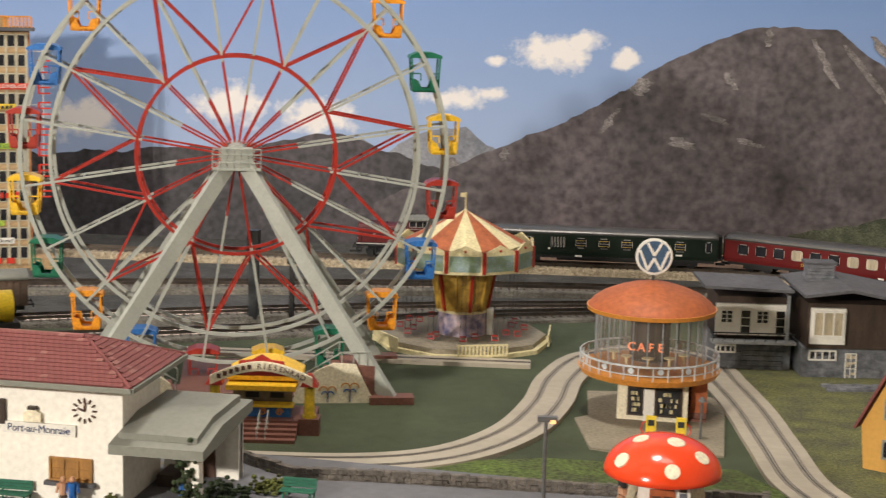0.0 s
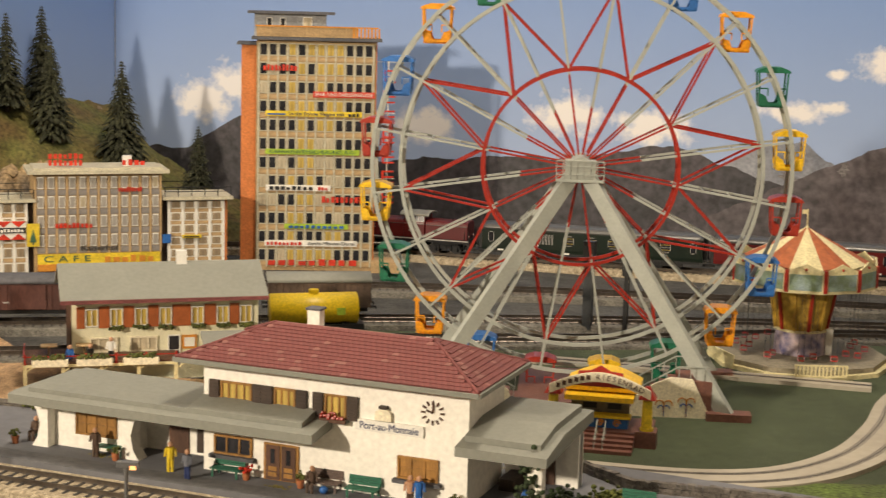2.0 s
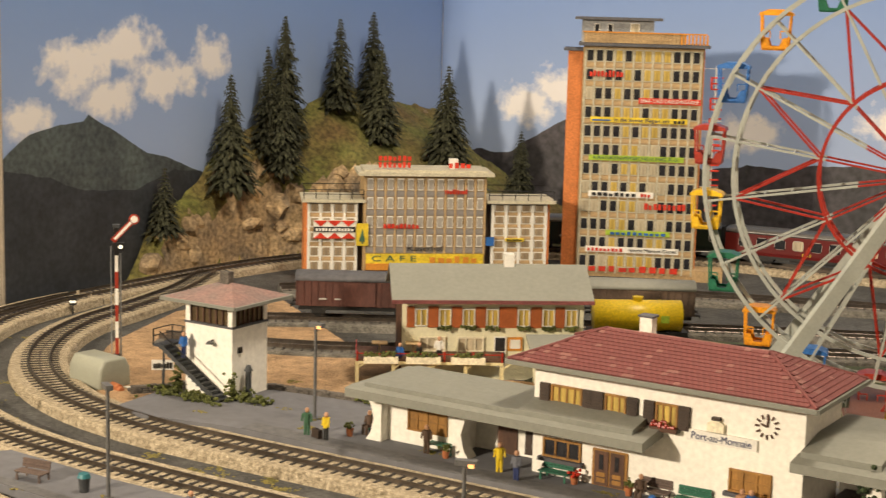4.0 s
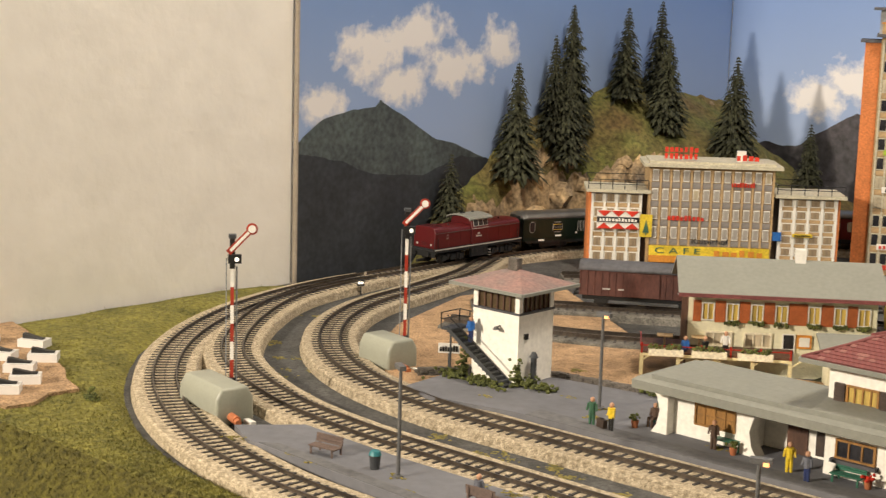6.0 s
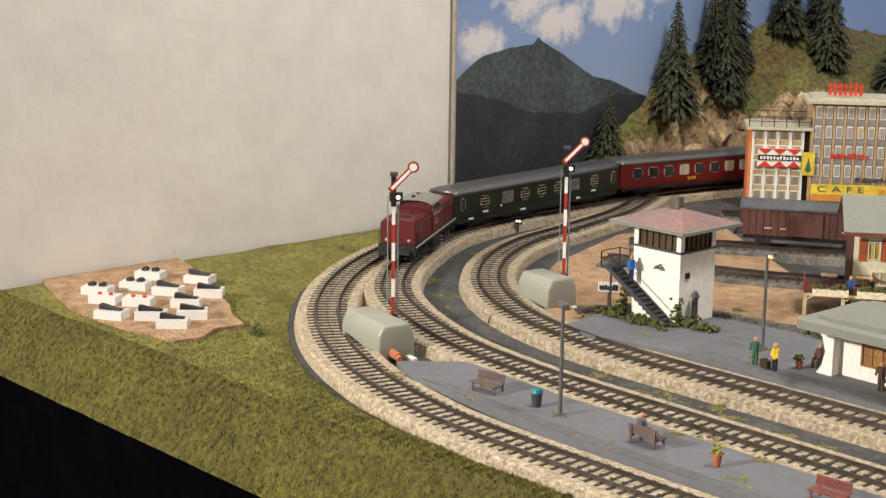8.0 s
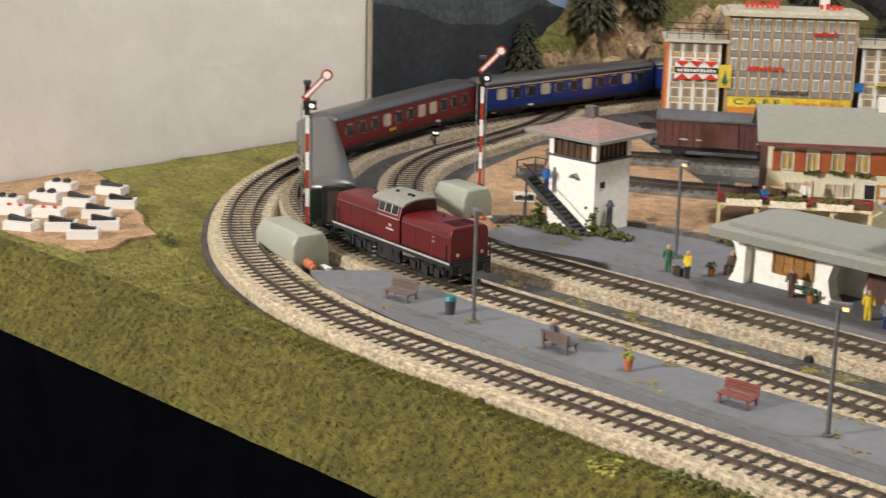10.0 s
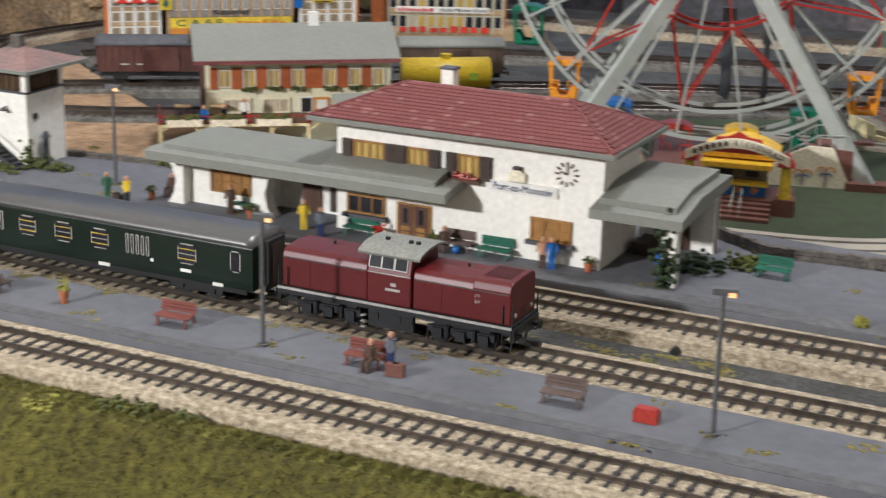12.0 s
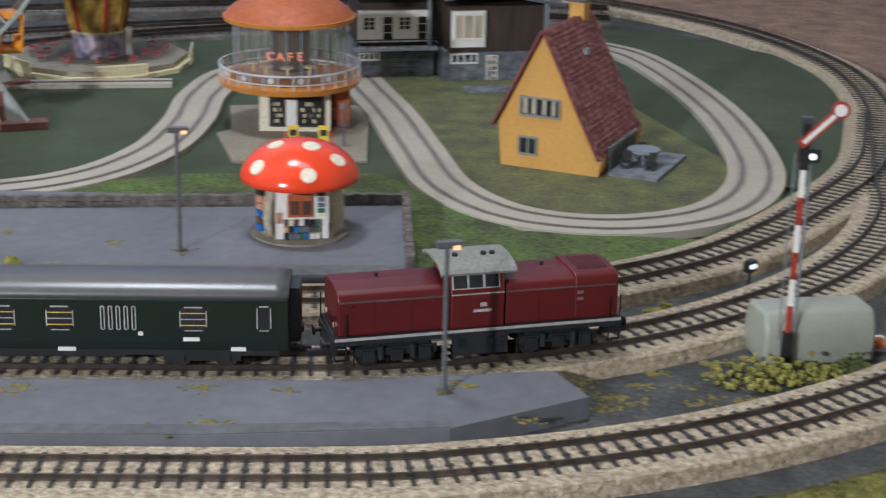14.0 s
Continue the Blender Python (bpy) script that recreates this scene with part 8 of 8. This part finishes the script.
def wagon(name, x, y, rz, L, body, label, roof):
    t = thing(name, pose(x, y, RAIL, 0, 0, rz), label, "railway wagon")
    P("body", t, body, (-L / 2, L / 2, -.0155, .0155, .0105, .0330))
    bm = bmesh.new()
    hull(bm, L + .003, [(.0165, .0330), (.0150, .0360), (.0090, .0390), (0, .0400)])
    part("roof", bm, roof, t, smooth=True)
    n = int(L / .006)
    for k in range(n + 1):
        u = -L / 2 + L * k / n
        P("post", t, body, (u - .0005, u + .0005, -.0164, -.0154, .0105, .0325))
    P("sliding_door", t, body, (-.014, .014, -.0172, -.0160, .0112, .0320), label="sliding door")
    for u, w in ((-.036, .007), (-.022, .005), (.030, .004)):
        P("data_bars", t, "stripe", (u, u + w, -.0168, -.0163, .0165, .0178))
    P("underframe", t, "black", (-L / 2 + .002, L / 2 - .002, -.0130, .0130, .0065, .0105))
    for u in (-L * .33, L * .33):
        P("axle_box", t, "black", (u - .006, u + .006, -.0140, .0140, .0035, .0075))
        for s in (-1, 1):
            bm = bmesh.new()
            cyl(bm, (u, s * .0075, .0055), (u, s * .0102, .0055), .0055, n=16)
            part("wheel", bm, "black", t)
    for e in (-1, 1):
        for s in (-.0095, .0095):
            bm = bmesh.new()
            cyl(bm, (e * L / 2, s, .0105), (e * (L / 2 + .005), s, .0105), .0012, n=8)
            cyl(bm, (e * (L / 2 + .005), s, .0105), (e * (L / 2 + .0058), s, .0105), .0026, n=12)
            part("buffer", bm, "black", t)


def tank_wagon():
    t = thing("tank_wagon", pose(-.600, 1.190, RAIL, 0, 0, 36), "yellow tank wagon standing on the siding", "railway wagon")
    bm = bmesh.new()
    cyl(bm, (-.037, 0, .0215), (.037, 0, .0215), .0135, n=28)
    soften(bm, .003, 3)
    part("tank", bm, "tank_yellow", t, smooth=True)
    bm = bmesh.new()
    cyl(bm, (0, 0, .034), (0, 0, .038), .0045, n=16)
    part("dome", bm, "tank_yellow", t)
    P("emblem", t, "sign_green", (.018, .025, -.0140, -.0125, .018, .024))
    P("underframe", t, "black", (-.042, .042, -.012, .012, .0045, .0095))
    for u in (-.026, .026):
        for s in (-1, 1):
            bm = bmesh.new()
            cyl(bm, (u, s * .0075, .0055), (u, s * .0102, .0055), .0055, n=16)
            part("wheel", bm, "black", t)


def switch_panels():
    rnd = random.Random(9)
    base = GROUND + .0072
    spots = [(-1.108, .628, -6, 2), (-1.085, .600, -4, 2), (-1.072, .650, -10, 1), (-1.055, .610, -5, 1), (-1.040, .575, 0, 3), (-1.030, .630, 8, 1), (-1.015, .600, 6, 1), (-1.062, .560, -4, 3), (-1.000, .560, 10, 1), (-1.020, .540, -6, 0), (-.985, .585, 14, 1), (-.972, .560, 10, 1), (-1.09, .570, -3, 2)]
    for i, (x, y, rz, kind) in enumerate(spots):
        t = thing("switch_panel", pose(x, y, base, 0, 0, rz + 38), "small white control panel with lever", "switch panel", "control panels")
        t.scale = (.72, .72, .52)
        bm = bmesh.new()
        box(bm, -.0150, .0150, -.0095, .0095, 0, .0115)
        soften(bm, .0008)
        part("case", bm, "controller", t)
        if kind == 3:
            for x2 in (-.006, .006):
                bm = bmesh.new()
                cyl(bm, (x2, 0, .0115), (x2, 0, .0145), .0022, n=12)
                part("button", bm, "sign_red", t, "red push button")
        elif kind == 2:
            for x2 in (-.006, .006):
                bm = bmesh.new()
                cyl(bm, (x2, -.003, .0135), (x2, .003, .0135), .0038, n=14)
                part("knob", bm, "black", t)
        else:
            bm = bmesh.new()
            prism(bm, [(-.0125, .0115), (.0110, .0115), (.0125, .0140), (.0060, .0145), (-.0080, .0190), (-.0120, .0195)], -.0032, .0032)
            soften(bm, .0008)
            part("lever", bm, "black", t, "black rocker lever")
            P("slot", t, "stripe", (-.008, .008, -.0085, -.0078, .0114, .0118))


def dwarf_light(x, y):
    t = thing("track_light", pose(x, y, GROUND + .004, 0, 0, 40), "small lit shunting signal beside the track", "signal light")
    P("case", t, "black", (-.0032, .0032, -.0020, .0020, .0050, .0110))
    P("post", t, "black", (-.0005, .0005, -.0005, .0005, -.0035, .0050))
    for s in (-.0014, .0014):
        bm = bmesh.new()
        cyl(bm, (s, -.0026, .0082), (s, -.0019, .0082), .0012, n=10)
        part("lens", bm, "bright_white", t)


def buffer_stop():
    t = thing("buffer_stop", pose(-.945, 1.055, GROUND + .004, 0, 0, 32), "black buffer stop with red lamp at the siding's end", "buffer stop")
    bm = bmesh.new()
    for s in (-.008, .008):
        bar(bm, (-.012, s, .0), (.004, s, .016), .002, .002)
        bar(bm, (.004, s, 0), (.004, s, .017), .002, .002)
    box(bm, .0035, .006, -.013, .013, .012, .016)
    part("frame", bm, "black", t)
    P("lamp", t, "white", (.001, .005, -.003, .003, .016, .023))
    P("lamp_lens", t, "cab_orange", (.005, .0056, -.002, .002, .018, .022))


def wheel_signal_post():
    t = thing("yard_mast", pose(-.405, 1.352, GROUND + .004), "dark yard signal mast beside the sidings", "signal mast")
    P("mast", t, "frame_grey", (-.004, .004, -.004, .004, 0, .06))
    P("head", t, "black", (-.005, .005, -.005, .004, .060, .080))
    t = thing("yard_mast", pose(-.372, 1.36, GROUND + .004), "dark yard signal mast beside the sidings", "signal mast")
    P("mast", t, "black", (-.002, .002, -.002, .002, 0, .050))
    P("head", t, "black", (-.004, .004, -.003, .003, .050, .066))


def plans():
    for x, y, rz in ((-.655, .618, 150), (-.418, .616, 20), (-.192, .619, 20), (.049, .637, 15), (-.665, .825, 5), (-.084, .820, 10)):
        lamp_post(x, y, rz)
    for x, y, rz in ((-.869, .674, 50), (-.880, .859, 46), (.207, .688, -8)):
        signal(x, y, rz)
    motor_box(-.852, .646, -12)
    motor_box(-.866, .826, -8, .038)
    motor_box(.222, .706, 8)
    for x, y, rz, mm in ((-.715, .617, 8, "bench_brown"), (-.588, .617, 184, "bench_brown"), (-.472, .619, 4, "bench_red"), (-.362, .618, 4, "bench_red"), (-.262, .620, 3, "bench_brown"), (-.613, .831, 12, "bench_green"), (-.5535, .812, 3, "bench_green"), (-.468, .804, 2, "bench_green"), (-.379, .804, 2, "bench_green"), (-.404, .806, 2, "bench_brown"), (-.227, .849, 0, "bench_green")):
        bench(x, y, rz, mm)
    b = thing("litter_bin", pose(-.675, .619, 0), "teal platform litter bin", "litter bin")
    bm = bmesh.new()
    cyl(bm, (0, 0, 0), (0, 0, .0085), .0028, .0036, n=12)
    part("bin", bm, "frame_grey", b)
    bm = bmesh.new()
    cyl(bm, (0, 0, .0085), (0, 0, .0110), .0040, .0030, n=12)
    part("lid", bm, mat("teal_lid", (0.02, 0.16, 0.18), 0.5, bump=0.02), b)
    r = thing("luggage_crate", pose(-.222, .619, 0), "red-orange planter crate on the platform", "crate")
    P("crate", r, "cab_red", (-.0056, .0056, -.0030, .0030, 0, .0052))
    P("planting", r, "cab_red", (-.0048, .0048, -.0024, .0024, .0052, .0064))
    flower_pot(-.541, .618, "bush_yellow", h=.013)
    for x, y, mm in ((-.622, .806, "bush"), (-.545, .802, "bush"), (-.4545, .803, "sign_red"), (-.4185, .803, "bush"), (-.322, .806, "bush")):
        flower_pot(x, y, mm)
    for x, y, rz, a, l, sit, zz in ((-.645, .790, 20, "fig_green", "fig_green", False, 0), (-.628, .788, -20, "yellow", "sign_black", False, 0), (-.503, .797, 30, "yellow", "yellow", False, 0), (-.486, .788, -10, "fig_grey", "navy", False, 0), (-.616, .820, 0, "fig_brown", "fig_brown", True, 0), (-.560, .803, 10, "fig_brown", "fig_brown", False, 0), (-.410, .801, 10, "fig_brown", "fig_brown", True, 0), (-.347, .799, 15, "skin", "fig_brown", False, 0), (-.342, .800, 15, "blue", "blue", False, 0), (-.281, .812, 30, "blue", "navy", False, 0), (-.596, .621, 180, "fig_grey", "fig_grey", True, 0), (-.357, .614, 0, "fig_brown", "fig_brown", True, 0), (-.349, .619, -30, "fig_grey", "navy", False, 0), (-.7795, .822, 0, "blue", "navy", False, .0265)):
        figure(x, y, rz, a, l, zz, sit)
    figure(-.672, .992, 20, "white", "black", .009, name="small waiter figure on the inn's terrace")
    figure(-.692, .968, 0, "blue", "navy", .009, True)
    figure(-.681, .978, 90, "black", "black", .009, True)
    c = thing("suitcase", pose(-.343, .612, 0, 0, 0, 10), "brown suitcase on the platform", "suitcase")
    P("case", c, "choc", (-.0045, .0045, -.0018, .0018, 0, .0062))
    P("handle", c, "black", (-.0014, .0014, -.0006, .0006, .0062, .0070))
    c = thing("suitcase", pose(-.636, .789, 0, 0, 0, -20), "dark brown suitcase beside the travellers", "suitcase")
    P("case", c, "dark_brown", (-.004, .004, -.0016, .0016, 0, .0060))
    P("handle", c, "black", (-.0014, .0014, -.0006, .0006, .0060, .0068))
    bl = thing("blue_bag", pose(-.4015, .799, 0), "small blue bag below the bench", "bag")
    bm = bmesh.new()
    ball(bm, (0, 0, .0024), .0026, .9)
    part("bag", bm, "blue", bl)
    s = thing("place_sign", pose(-.818, .842, GROUND + .004, 0, 0, 38), "small white place board with dark letters", "sign")
    P("board", s, "white", (-.008, .008, -.0006, .0006, .014, .0215))
    bars(s, -.007, .007, .0155, .0045, -.0007, "sign_black", 7, 3)
    P("post", s, "frame_grey", (-.0006, .0006, 0, .0012, 0, .014))
    stone_wall([(-.30, .925), (-.24, .886), (-.194, .893), (.034, .907)])
    stone_wall([(.036, .912), (.037, .795)])
    stone_wall([(-.80, .835), (-.74, .872), (-.66, .884), (-.62, .90)], .006)
    stone_wall([(-.815, .805), (-.79, .838)], .006)
    for i, (x, y, r, h, mm) in enumerate(((.190, .672, .020, .010, "bush_yellow"), (.215, .676, .016, .008, "bush_yellow"), (.236, .682, .008, .007, "bush"), (.163, .752, .010, .005, "bush_yellow"), (-.66, .884, .012, .008, "bush"), (-.625, .86, .012, .008, "bush"), (-.80, .80, .012, .006, "bush"), (-.268, .84, .016, .010, "bush_dark"), (-.246, .858, .012, .008, "bush"), (-.925, .598, .007, .010, "bush"), (-.435, .530, .016, .009, "bush"), (-.405, .534, .010, .006, "bush"), (-.475, .523, .012, .004, "bush_yellow"), (-.33, .712, .009, .004, "bush_yellow"), (-.165, .79, .003, .005, "bush_yellow"), (.30, .545, .02, .008, "bush"), (.145, .905, .010, .004, "bush_yellow"))):
        shrub(x, y, r, h, mm, i + 100, z=0 if (.78 < y < .93 and -.7 < x < 0) else None)
    dwarf_light(-1.075, 1.005)
    dwarf_light(.214, .797)
    buffer_stop()
    wheel_signal_post()
    bm = bmesh.new()
    for (x, y), ax in (((-.576, .541), 1), ((-.253, .541), 1), ((-.50, .731), 1), ((-.245, .731), 1), ((-.068, .731), 1)):
        cyl(bm, (x, y - .0025, -.0085), (x, y + .001, -.0085), .0024, n=14)
    tagged(part("drain_holes", bm, "black"), "dark round drain holes in the stone edging", "drain", kind="structure")

room()
table()
mats()
tracks()
backdrop()
hill()
trees()
slot_road()
station()
signal_box()
tower()
shopping_block()
chalet()
yellow_house()
villa()
round_cafe()
mushroom_kiosk()
chairoplane()
ferris_wheel()
wagon("goods_wagon", -.842, 1.1275, 31.5, .112, "wagon", "red-brown covered goods wagon on the siding", "dark_roof")
wagon("goods_wagon", -.628, 1.258, 30, .090, "old_wagon", "weathered brown covered goods wagon on the siding", "grey_roof")
tank_wagon()
switch_panels()
plans()
moss_patches()
engine = loco()
cars = coaches()


def motions():
    s = run()
    walk(engine, [(t, where(s(t), .037)) for t in STEPS])
    off = 0.0705 + 0.006 + COACH / 2 + 0.004
    for i, c in enumerate(cars):
        walk(c, [(t, where(s(t) - off - i * (COACH + 0.0115), .084)) for t in STEPS])


motions()
